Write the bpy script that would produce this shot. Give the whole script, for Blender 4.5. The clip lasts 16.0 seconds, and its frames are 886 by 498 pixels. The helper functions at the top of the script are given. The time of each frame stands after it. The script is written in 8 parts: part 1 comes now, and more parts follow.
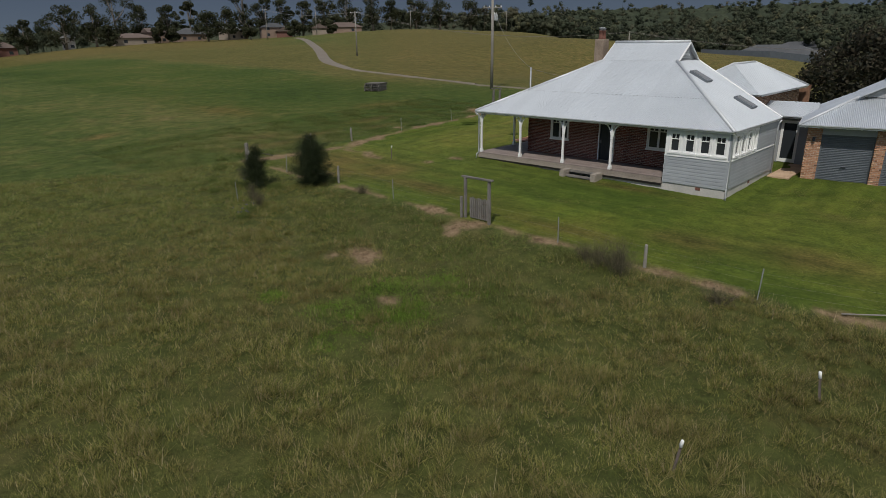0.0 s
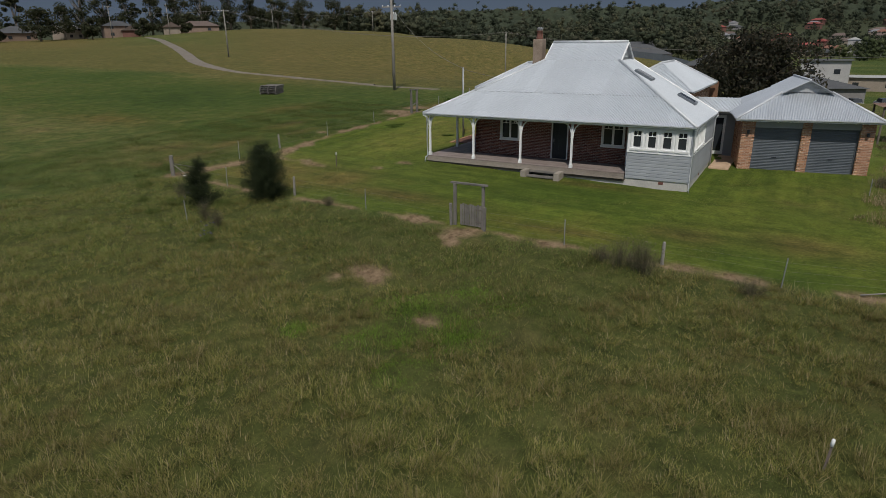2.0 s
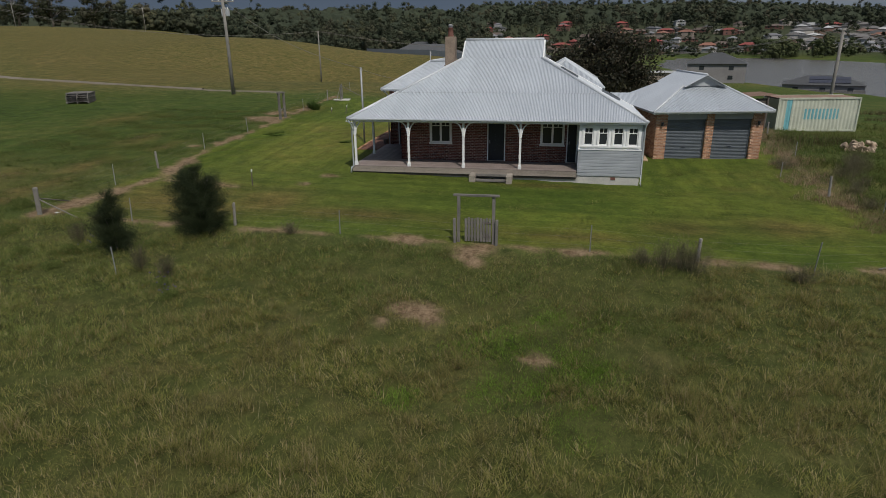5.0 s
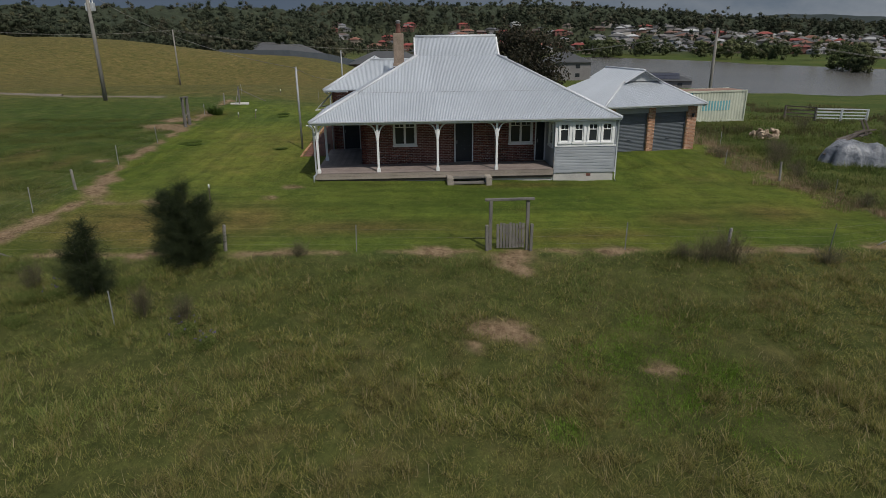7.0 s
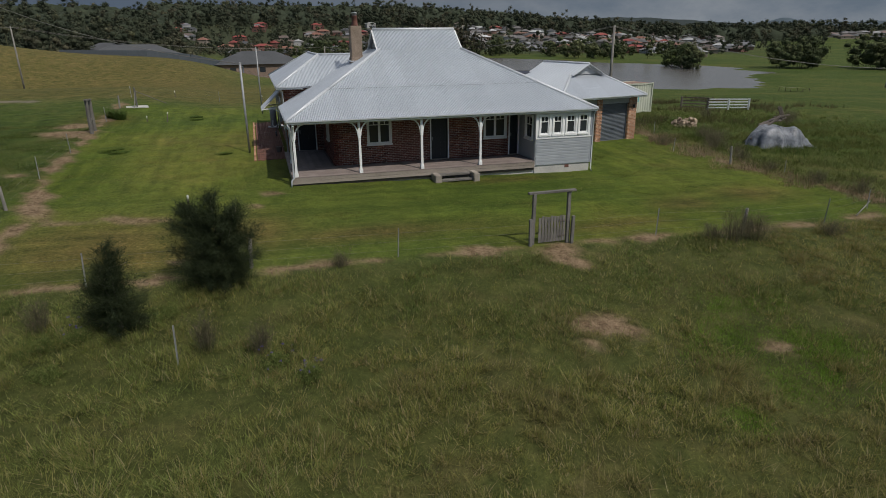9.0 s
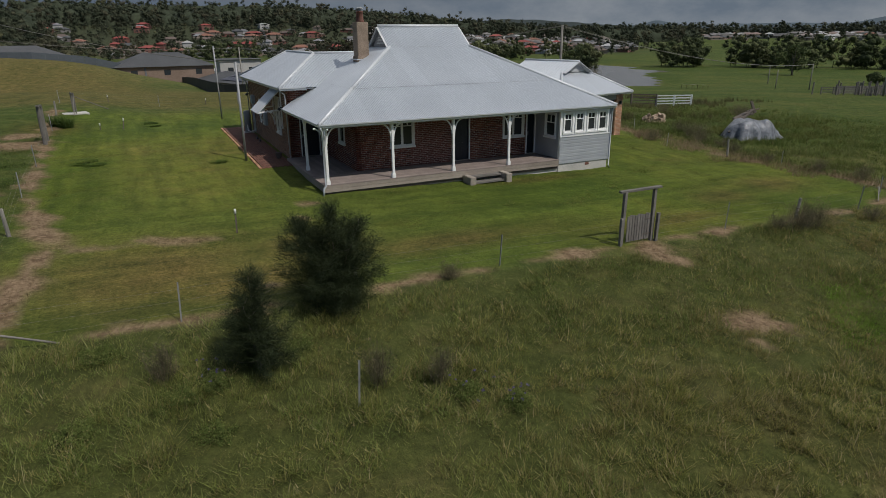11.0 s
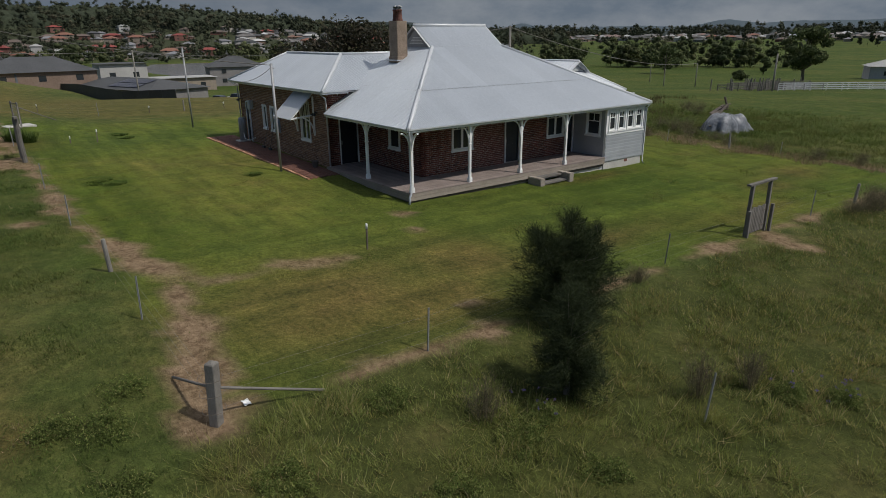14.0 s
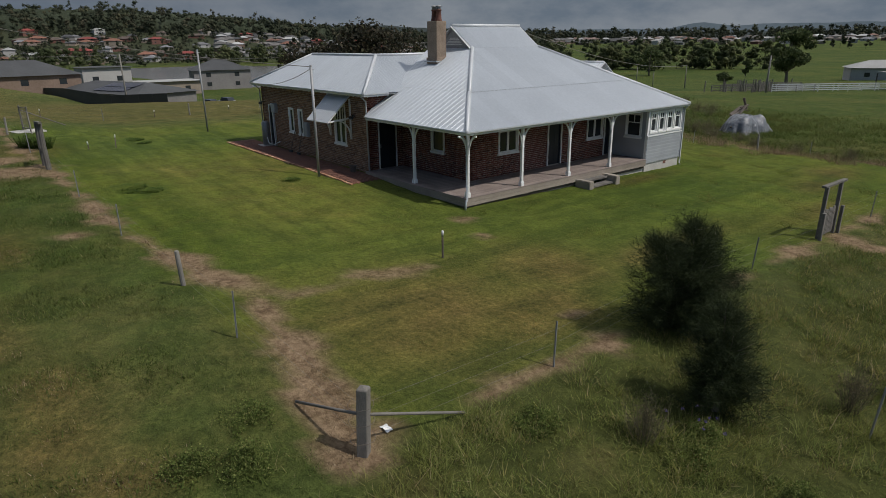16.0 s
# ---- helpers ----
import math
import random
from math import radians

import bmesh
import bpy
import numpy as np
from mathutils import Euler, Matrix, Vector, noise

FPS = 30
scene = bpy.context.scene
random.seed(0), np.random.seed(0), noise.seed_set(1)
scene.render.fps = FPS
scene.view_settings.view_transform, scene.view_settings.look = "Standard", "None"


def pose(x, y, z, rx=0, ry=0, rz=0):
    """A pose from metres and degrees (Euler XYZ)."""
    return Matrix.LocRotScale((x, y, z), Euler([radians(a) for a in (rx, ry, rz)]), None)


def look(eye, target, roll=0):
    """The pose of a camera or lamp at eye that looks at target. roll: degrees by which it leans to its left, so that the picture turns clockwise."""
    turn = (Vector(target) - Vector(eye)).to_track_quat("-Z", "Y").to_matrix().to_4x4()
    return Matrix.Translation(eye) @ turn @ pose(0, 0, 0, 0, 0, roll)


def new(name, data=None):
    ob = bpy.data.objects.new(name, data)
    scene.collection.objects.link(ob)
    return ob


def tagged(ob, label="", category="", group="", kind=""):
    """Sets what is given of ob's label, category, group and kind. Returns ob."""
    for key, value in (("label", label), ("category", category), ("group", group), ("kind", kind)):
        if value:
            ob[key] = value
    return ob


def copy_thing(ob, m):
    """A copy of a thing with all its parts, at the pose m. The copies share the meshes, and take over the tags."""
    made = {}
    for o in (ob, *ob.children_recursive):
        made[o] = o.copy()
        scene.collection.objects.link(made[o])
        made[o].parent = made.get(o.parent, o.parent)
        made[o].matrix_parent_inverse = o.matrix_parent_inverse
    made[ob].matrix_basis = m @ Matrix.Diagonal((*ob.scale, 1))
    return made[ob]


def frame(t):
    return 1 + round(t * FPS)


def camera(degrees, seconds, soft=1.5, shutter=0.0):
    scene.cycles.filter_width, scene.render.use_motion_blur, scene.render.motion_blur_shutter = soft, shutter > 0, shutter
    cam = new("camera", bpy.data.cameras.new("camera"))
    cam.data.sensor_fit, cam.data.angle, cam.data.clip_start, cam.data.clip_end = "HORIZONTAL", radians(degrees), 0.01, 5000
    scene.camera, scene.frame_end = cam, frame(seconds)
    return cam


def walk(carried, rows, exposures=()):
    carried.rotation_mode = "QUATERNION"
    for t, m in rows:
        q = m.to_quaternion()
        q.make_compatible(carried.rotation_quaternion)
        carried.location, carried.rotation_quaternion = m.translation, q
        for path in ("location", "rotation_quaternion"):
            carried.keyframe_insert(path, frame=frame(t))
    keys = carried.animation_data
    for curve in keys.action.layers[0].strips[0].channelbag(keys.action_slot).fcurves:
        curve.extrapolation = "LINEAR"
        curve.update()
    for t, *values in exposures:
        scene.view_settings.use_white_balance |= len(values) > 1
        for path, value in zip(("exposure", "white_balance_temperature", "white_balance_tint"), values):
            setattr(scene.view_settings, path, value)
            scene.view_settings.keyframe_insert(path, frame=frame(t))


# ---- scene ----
cam = camera(71.9, 16.0, soft=0.6, shutter=0.1)
METRES, EYE, TILT, LEAN, TURN = 44.118, 7.5, 0.499, -1.731, -45.908
EXPOSURES = [(0.0, -0.07), (8.0, -0.06), (16.0, -0.02)]
ROWS = [
    (0.0, 0.0, 0.0, 0.0, -0.86, -19.23, 2.46),
    (0.5, -0.0297, 0.007, 0.0014, -3.91, -19.38, 2.44),
    (1.0, -0.0599, 0.0175, 0.0026, -7.34, -19.51, 2.4),
    (1.5, -0.0855, 0.0292, 0.0036, -10.53, -19.64, 2.35),
    (2.0, -0.1111, 0.0443, 0.0044, -13.59, -19.76, 2.29),
    (2.5, -0.1333, 0.0607, 0.0052, -16.16, -19.84, 2.26),
    (3.0, -0.1582, 0.081, 0.0056, -19.53, -19.97, 2.2),
    (3.5, -0.1815, 0.1015, 0.0057, -22.95, -20.07, 2.12),
    (4.0, -0.2066, 0.126, 0.006, -26.37, -20.2, 2.0),
    (6.5, -0.3156, 0.2665, 0.0045, -44.25, -20.71, 1.47),
    (7.0, -0.3357, 0.2995, 0.0037, -47.58, -20.76, 1.36),
    (7.5, -0.3523, 0.3298, 0.0019, -50.37, -20.8, 1.26),
    (8.0, -0.3686, 0.3621, 0.0001, -53.75, -20.84, 1.18),
    (8.5, -0.3828, 0.3923, -0.0019, -57.38, -20.9, 1.04),
    (11.0, -0.4272, 0.5612, -0.0076, -70.23, -20.94, 0.6),
    (11.5, -0.4328, 0.5936, -0.0085, -71.81, -20.93, 0.57),
    (12.0, -0.4405, 0.6291, -0.0094, -73.8, -20.89, 0.5),
    (12.5, -0.4477, 0.6613, -0.0098, -75.4, -20.87, 0.46),
    (13.0, -0.4532, 0.6942, -0.01, -77.5, -20.85, 0.42),
    (13.5, -0.4547, 0.7216, -0.0102, -79.52, -20.83, 0.38),
    (14.0, -0.4527, 0.7483, -0.0098, -81.58, -20.82, 0.32),
    (14.5, -0.449, 0.7684, -0.0102, -82.6, -20.78, 0.29),
    (15.0, -0.4456, 0.7862, -0.0115, -83.05, -20.74, 0.32),
    (15.5, -0.4449, 0.8008, -0.0126, -83.34, -20.68, 0.31),
    (16.0, -0.444, 0.8156, -0.0125, -83.52, -20.57, 0.35),
]
walk(cam, [(t, pose(0, 0, EYE, TILT, LEAN, TURN) @ pose(METRES * x, METRES * y, METRES * z, 90 + pitch, roll, yaw)) for t, x, y, z, yaw, pitch, roll in ROWS],
     exposures=EXPOSURES)

# ---- world and sun ----
TO_SUN = Vector((-0.66, -0.33, 1.0)).normalized()
world = bpy.data.worlds.new("sky")
scene.world = world
world.use_nodes = True
wn = world.node_tree
sky = wn.nodes.new("ShaderNodeTexSky")
sky.sky_type, sky.sun_disc = "NISHITA", False
sky.sun_elevation = math.asin(TO_SUN.z)
sky.sun_rotation = math.atan2(TO_SUN.x, TO_SUN.y)
sky.air_density, sky.dust_density = 1.0, 0.6
# broken cloud, thicker over the flats than over the hill
wdir = wn.nodes.new("ShaderNodeTexCoord").outputs["Generated"]
wdot = wn.nodes.new("ShaderNodeVectorMath")
wdot.operation = "DOT_PRODUCT"
wdot.inputs[1].default_value = (0.60, -0.70, 0.38)
wn.links.new(wdir, wdot.inputs[0])
wnoise = wn.nodes.new("ShaderNodeTexNoise")
wnoise.inputs["Scale"].default_value, wnoise.inputs["Detail"].default_value = 2.6, 6.0
wn.links.new(wdir, wnoise.inputs["Vector"])
wsum = wn.nodes.new("ShaderNodeMath")
wsum.operation = "MULTIPLY_ADD"
wsum.inputs[1].default_value = 0.42
wn.links.new(wdot.outputs["Value"], wsum.inputs[0])
wn.links.new(wnoise.outputs["Fac"], wsum.inputs[2])
wmask = wn.nodes.new("ShaderNodeMapRange")
wmask.inputs["From Min"].default_value, wmask.inputs["From Max"].default_value = 0.44, 0.80
wn.links.new(wsum.outputs[0], wmask.inputs["Value"])
wmix = wn.nodes.new("ShaderNodeMix")
wmix.data_type = "RGBA"
wmix.inputs["B"].default_value = (8.2, 8.5, 9.0, 1)
wn.links.new(wmask.outputs["Result"], wmix.inputs["Factor"])
wn.links.new(sky.outputs["Color"], wmix.inputs["A"])
wn.links.new(wmix.outputs["Result"], wn.nodes["Background"].inputs["Color"])
wn.nodes["Background"].inputs["Strength"].default_value = 0.072
sun = new("sun", bpy.data.lights.new("sun", "SUN"))
sun.data.energy, sun.data.angle, sun.data.color = 3.0, radians(0.6), (1.0, 0.95, 0.88)
sun.matrix_world = look(TO_SUN * 200, (0, 0, 0))


# ---- materials ----
def nodes_of(name):
    m = bpy.data.materials.new(name)
    m.use_nodes = True
    nt = m.node_tree
    return m, nt, nt.nodes["Principled BSDF"]


def noise_node(nt, scale, detail=4.0, coord="Object", rough=0.55, stretch=None):
    co = nt.nodes.new("ShaderNodeTexCoord")
    n = nt.nodes.new("ShaderNodeTexNoise")
    n.inputs["Scale"].default_value, n.inputs["Detail"].default_value, n.inputs["Roughness"].default_value = scale, detail, rough
    if coord == "World":
        src = nt.nodes.new("ShaderNodeNewGeometry").outputs["Position"]
    else:
        src = co.outputs[coord]
    if stretch:
        mp = nt.nodes.new("ShaderNodeMapping")
        mp.inputs["Scale"].default_value = stretch
        nt.links.new(src, mp.inputs["Vector"])
        src = mp.outputs["Vector"]
    nt.links.new(src, n.inputs["Vector"])
    return n.outputs["Fac"]


def ramp(nt, fac, stops):
    r = nt.nodes.new("ShaderNodeValToRGB")
    el = r.color_ramp.elements
    while len(el) < len(stops):
        el.new(0.5)
    for e, (p, c) in zip(el, stops):
        e.position, e.color = p, (*c, 1) if len(c) == 3 else c
    nt.links.new(fac, r.inputs["Fac"])
    return r.outputs["Color"]


def mix(nt, fac, a, b, kind="MIX"):
    m = nt.nodes.new("ShaderNodeMix")
    m.data_type, m.blend_type = "RGBA", kind
    for sock, v in ((m.inputs["Factor"], fac), (m.inputs["A"], a), (m.inputs["B"], b)):
        if isinstance(v, bpy.types.NodeSocket):
            nt.links.new(v, sock)
        elif isinstance(v, tuple):
            sock.default_value = (*v, 1)
        else:
            sock.default_value = v
    return m.outputs["Result"]


def maths(nt, op, a, b=0.5):
    m = nt.nodes.new("ShaderNodeMath")
    m.operation = op
    for sock, v in zip(m.inputs, (a, b)):
        if isinstance(v, bpy.types.NodeSocket):
            nt.links.new(v, sock)
        else:
            sock.default_value = v
    return m.outputs[0]


def bump(nt, p, height, strength=0.3, distance=0.01):
    b = nt.nodes.new("ShaderNodeBump")
    b.inputs["Strength"].default_value, b.inputs["Distance"].default_value = strength, distance
    nt.links.new(height, b.inputs["Height"])
    nt.links.new(b.outputs["Normal"], p.inputs["Normal"])


def surface(name, dark, light, rough=0.7, fine=40.0, coarse=2.0, metal=0.0, relief=0.25, spread=0.0, coord="World", stretch=None, spec=0.4, depth=0.008):
    """A two-scale mottled surface; spread varies the tone from object to object."""
    m, nt, p = nodes_of(name)
    a = noise_node(nt, coarse, 5, coord)
    b = noise_node(nt, fine, 4, coord, 0.6, stretch)
    f = maths(nt, "MULTIPLY_ADD", b, 0.5)
    nt.nodes[f.node.name].inputs[2].default_value = 0.0
    s = maths(nt, "ADD", f, maths(nt, "MULTIPLY", a, 0.5))
    col = ramp(nt, s, [(0.32, dark), (0.68, light)])
    if spread:
        info = nt.nodes.new("ShaderNodeObjectInfo")
        hsv = nt.nodes.new("ShaderNodeHueSaturation")
        nt.links.new(maths(nt, "ADD", maths(nt, "MULTIPLY", info.outputs["Random"], 2 * spread), 1 - spread), hsv.inputs["Value"])
        nt.links.new(col, hsv.inputs["Color"])
        col = hsv.outputs["Color"]
    nt.links.new(col, p.inputs["Base Color"])
    p.inputs["Roughness"].default_value, p.inputs["Metallic"].default_value = rough, metal
    p.inputs["Specular IOR Level"].default_value = spec
    if relief:
        bump(nt, p, b, relief, depth)
    return m


def island_surface(name, stops, rough=0.8, spec=0.2, through_light=0.0, fine=3.0, patch=None):
    """For joined pieces: each island takes its own tone from the stops."""
    m, nt, p = nodes_of(name)
    geo = nt.nodes.new("ShaderNodeNewGeometry")
    col = ramp(nt, geo.outputs["Random Per Island"], stops)
    n = noise_node(nt, fine, 3, "World")
    col = mix(nt, 0.35, col, ramp(nt, n, [(0.3, (0.35, 0.35, 0.35)), (0.7, (0.75, 0.75, 0.75))]), "OVERLAY")
    if patch:
        tint, scale = patch
        f = nt.nodes.new("ShaderNodeMapRange")
        f.inputs["From Min"].default_value, f.inputs["From Max"].default_value = 0.42, 0.72
        nt.links.new(noise_node(nt, scale, 5, "World", 0.65), f.inputs["Value"])
        col = mix(nt, maths(nt, "MULTIPLY", f.outputs["Result"], 0.62), col, tint)
    nt.links.new(col, p.inputs["Base Color"])
    p.inputs["Roughness"].default_value, p.inputs["Specular IOR Level"].default_value = rough, spec
    if through_light:
        tr = nt.nodes.new("ShaderNodeBsdfTranslucent")
        nt.links.new(col, tr.inputs["Color"])
        ms = nt.nodes.new("ShaderNodeMixShader")
        ms.inputs["Fac"].default_value = through_light
        nt.links.new(p.outputs["BSDF"], ms.inputs[1])
        nt.links.new(tr.outputs["BSDF"], ms.inputs[2])
        nt.links.new(ms.outputs["Shader"], nt.nodes["Material Output"].inputs["Surface"])
    return m


M = {}
M["zinc"] = surface("zinc_roof", (0.48, 0.51, 0.54), (0.58, 0.61, 0.64), 0.42, 9.0, 0.35, 0.56, 0.05, 0.03, spec=0.4)
M["wire"] = surface("dull_wire", (0.16, 0.15, 0.135), (0.26, 0.245, 0.22), 0.6, 5.0, 1.0, 0.5, 0.0)
M["flashing"] = surface("flashing", (0.44, 0.46, 0.48), (0.56, 0.58, 0.60), 0.5, 12.0, 0.8, 0.2, 0.05, 0.05)
M["old_concrete"] = surface("old_concrete", (0.20, 0.175, 0.145), (0.36, 0.32, 0.27), 0.95, 14.0, 2.0, 0.0, 0.5, 0.08)
M["white"] = surface("white_paint", (0.70, 0.71, 0.70), (0.82, 0.82, 0.81), 0.5, 30.0, 1.5, 0.0, 0.08, 0.03)
M["greyboard"] = surface("grey_paint", (0.27, 0.29, 0.31), (0.35, 0.37, 0.39), 0.55, 30.0, 1.2, 0.0, 0.1, 0.04)
M["concrete"] = surface("concrete", (0.36, 0.35, 0.33), (0.55, 0.53, 0.49), 0.9, 18.0, 1.4, 0.0, 0.4, 0.08)
M["deck"] = surface("deck_boards", (0.15, 0.118, 0.105), (0.29, 0.24, 0.215), 0.75, 14.0, 1.6, 0.0, 0.3, 0.16, stretch=(6, 0.6, 6))
M["fascia"] = surface("deck_fascia", (0.20, 0.17, 0.14), (0.36, 0.31, 0.26), 0.8, 14.0, 1.2, 0.0, 0.3, 0.12, stretch=(6, 0.6, 6))
M["grey_timber"] = surface("weathered_timber", (0.085, 0.080, 0.072), (0.21, 0.195, 0.175), 0.9, 22.0, 2.0, 0.0, 0.6, 0.15, stretch=(5, 5, 0.7))
M["dark_timber"] = surface("dark_timber", (0.07, 0.06, 0.05), (0.16, 0.13, 0.11), 0.9, 22.0, 2.0, 0.0, 0.5, 0.15)
M["pole_timber"] = surface("pole_timber", (0.15, 0.14, 0.125), (0.27, 0.255, 0.23), 0.9, 10.0, 1.0, 0.0, 0.5, 0.1, stretch=(6, 6, 0.4))
M["steel"] = surface("galvanised_steel", (0.22, 0.225, 0.23), (0.35, 0.355, 0.36), 0.6, 30.0, 3.0, 0.4, 0.1, 0.1)
M["dark_door"] = surface("dark_door_paint", (0.010, 0.014, 0.020), (0.020, 0.026, 0.034), 0.4, 20.0, 2.0, 0.0, 0.05)
M["roller"] = surface("roller_door_paint", (0.09, 0.105, 0.12), (0.13, 0.145, 0.16), 0.5, 30.0, 1.5, 0.0, 0.05, 0.05)
M["mortar"] = surface("mortar", (0.40, 0.34, 0.28), (0.56, 0.49, 0.42), 0.95, 60.0, 3.0, 0.0, 0.4)
M["lining"] = surface("painted_lining", (0.30, 0.31, 0.32), (0.42, 0.43, 0.44), 0.7, 12.0, 1.0, 0.0, 0.1)
# grey kept low to stand for unlit rooms
M["interior"] = surface("dim_interior", (0.10, 0.10, 0.10), (0.16, 0.16, 0.15), 0.9, 5.0, 0.6, 0.0, 0.0)
M["chimney"] = surface("chimney_render", (0.16, 0.12, 0.09), (0.32, 0.25, 0.19), 0.95, 16.0, 2.2, 0.0, 0.7, 0.05, depth=0.02)
M["terracotta"] = surface("terracotta", (0.10, 0.045, 0.035), (0.20, 0.085, 0.06), 0.8, 20.0, 4.0, 0.0, 0.3, 0.1)
M["redbrick"] = surface("red_brick", (0.085, 0.030, 0.024), (0.20, 0.075, 0.055), 0.85, 45.0, 5.0, 0.0, 0.4, 0.3)
M["tanbrick"] = surface("tan_brick", (0.24, 0.12, 0.07), (0.46, 0.26, 0.16), 0.9, 45.0, 5.0, 0.0, 0.4, 0.25)
M["paver"] = surface("brick_paver", (0.085, 0.042, 0.032), (0.19, 0.085, 0.058), 0.9, 35.0, 3.0, 0.0, 0.4, 0.2)
M["sandpave"] = surface("sand_paving", (0.34, 0.23, 0.15), (0.52, 0.38, 0.26), 0.95, 14.0, 1.5, 0.0, 0.4)
M["redbricks"] = island_surface("red_bricks", [(0.0, (0.075, 0.030, 0.026)), (0.4, (0.13, 0.048, 0.036)), (0.8, (0.17, 0.062, 0.045)), (1.0, (0.22, 0.09, 0.06))], 0.88)
M["tanbricks"] = island_surface("tan_bricks", [(0.0, (0.22, 0.11, 0.07)), (0.3, (0.36, 0.19, 0.11)), (0.7, (0.44, 0.25, 0.15)), (1.0, (0.50, 0.33, 0.21))], 0.9)
M["brownbricks"] = island_surface("brown_bricks", [(0.0, (0.13, 0.075, 0.050)), (0.35, (0.20, 0.112, 0.072)), (0.75, (0.26, 0.150, 0.092)), (1.0, (0.31, 0.19, 0.12))], 0.9)


def glass_material():
    m, nt, p = nodes_of("window_glass")
    p.inputs["Base Color"].default_value = (0.03, 0.035, 0.04, 1)
    p.inputs["Roughness"].default_value = 0.06
    p.inputs["Specular IOR Level"].default_value = 0.5
    return m


M["glass"] = glass_material()


# ---- mesh helpers ----
def box(bm, x0, y0, z0, x1, y1, z1, m=None):
    vs = [bm.verts.new((x, y, z)) for z in (z0, z1) for y in (y0, y1) for x in (x0, x1)]
    for f in ((0, 2, 3, 1), (4, 5, 7, 6), (0, 1, 5, 4), (2, 6, 7, 3), (0, 4, 6, 2), (1, 3, 7, 5)):
        bm.faces.new([vs[i] for i in f])
    if m is not None:
        bmesh.ops.transform(bm, matrix=m, verts=vs)
    return vs


def beam(bm, a, b, w, h, up=(0, 0, 1)):
    """A bar of w by h from a to b."""
    a, b = Vector(a), Vector(b)
    d = (b - a).normalized()
    s = d.cross(Vector(up))
    s = s.normalized() if s.length > 1e-4 else Vector((1, 0, 0))
    u = s.cross(d).normalized()
    vs = [bm.verts.new(p + s * i * w / 2 + u * j * h / 2) for p in (a, b) for i, j in ((-1, -1), (1, -1), (1, 1), (-1, 1))]
    for f in ((3, 2, 1, 0), (4, 5, 6, 7), (0, 1, 5, 4), (1, 2, 6, 5), (2, 3, 7, 6), (3, 0, 4, 7)):
        bm.faces.new([vs[i] for i in f])
    return vs


def tube(bm, pts, radii, n=8, caps=True):
    """A round bar along pts."""
    rings = []
    for i, p in enumerate(pts):
        p = Vector(p)
        d = (Vector(pts[min(i + 1, len(pts) - 1)]) - Vector(pts[max(i - 1, 0)])).normalized()
        s = d.cross(Vector((0.31, 0.11, 0.95)))
        s = s.normalized() if s.length > 1e-3 else Vector((1, 0, 0))
        u = s.cross(d)
        r = radii[i] if hasattr(radii, "__len__") else radii
        rings.append([bm.verts.new(p + r * (s * math.cos(k * math.tau / n) + u * math.sin(k * math.tau / n))) for k in range(n)])
    for a, b in zip(rings, rings[1:]):
        for k in range(n):
            bm.faces.new((a[k], a[(k + 1) % n], b[(k + 1) % n], b[k]))
    if caps:
        bm.faces.new(rings[0][::-1])
        bm.faces.new(rings[-1])


def soften(bm, w=0.006, seg=1):
    bmesh.ops.bevel(bm, geom=list(bm.edges), offset=w, segments=seg, affect="EDGES", clamp_overlap=True)


def mesh_of(name, bm, material, smooth=False):
    bmesh.ops.recalc_face_normals(bm, faces=bm.faces)
    me = bpy.data.meshes.new(name)
    bm.to_mesh(me)
    bm.free()
    me.materials.append(material)
    if smooth:
        me.shade_smooth()
    return me


def part(name, bm, material, parent=None, label="", smooth=False):
    ob = new(name, mesh_of(name, bm, material, smooth))
    if parent is not None:
        ob.parent = parent
    return tagged(ob, label)


def piece(name, mesh, parent, m=None, label=""):
    """An object on a shared mesh, under parent."""
    ob = new(name, mesh)
    ob.parent = parent
    if m is not None:
        ob.matrix_basis = m
    return tagged(ob, label)


def thing(name, at, label, category, group="", kind="", turn=0):
    ob = new(name)
    ob.empty_display_size = 0.2
    ob.matrix_basis = pose(*at, 0, 0, turn)
    return tagged(ob, label, category, group, kind)


def raw_mesh(name, verts, faces, material, smooth=False):
    """A mesh from numpy arrays of corners and equal-sized faces."""
    me = bpy.data.meshes.new(name)
    nv, nf, k = len(verts), len(faces), faces.shape[1]
    me.vertices.add(nv)
    me.vertices.foreach_set("co", np.asarray(verts, np.float32).ravel())
    me.loops.add(nf * k)
    me.polygons.add(nf)
    me.loops.foreach_set("vertex_index", np.asarray(faces, np.int32).ravel())
    me.polygons.foreach_set("loop_start", np.arange(0, nf * k, k, dtype=np.int32))
    me.update(calc_edges=True)
    me.validate()
    me.materials.append(material)
    if smooth:
        me.shade_smooth()
    return me

# ---- ground ----
def sstep(a, b, x):
    t = np.clip((x - a) / (b - a), 0, 1)
    return t * t * (3 - 2 * t)


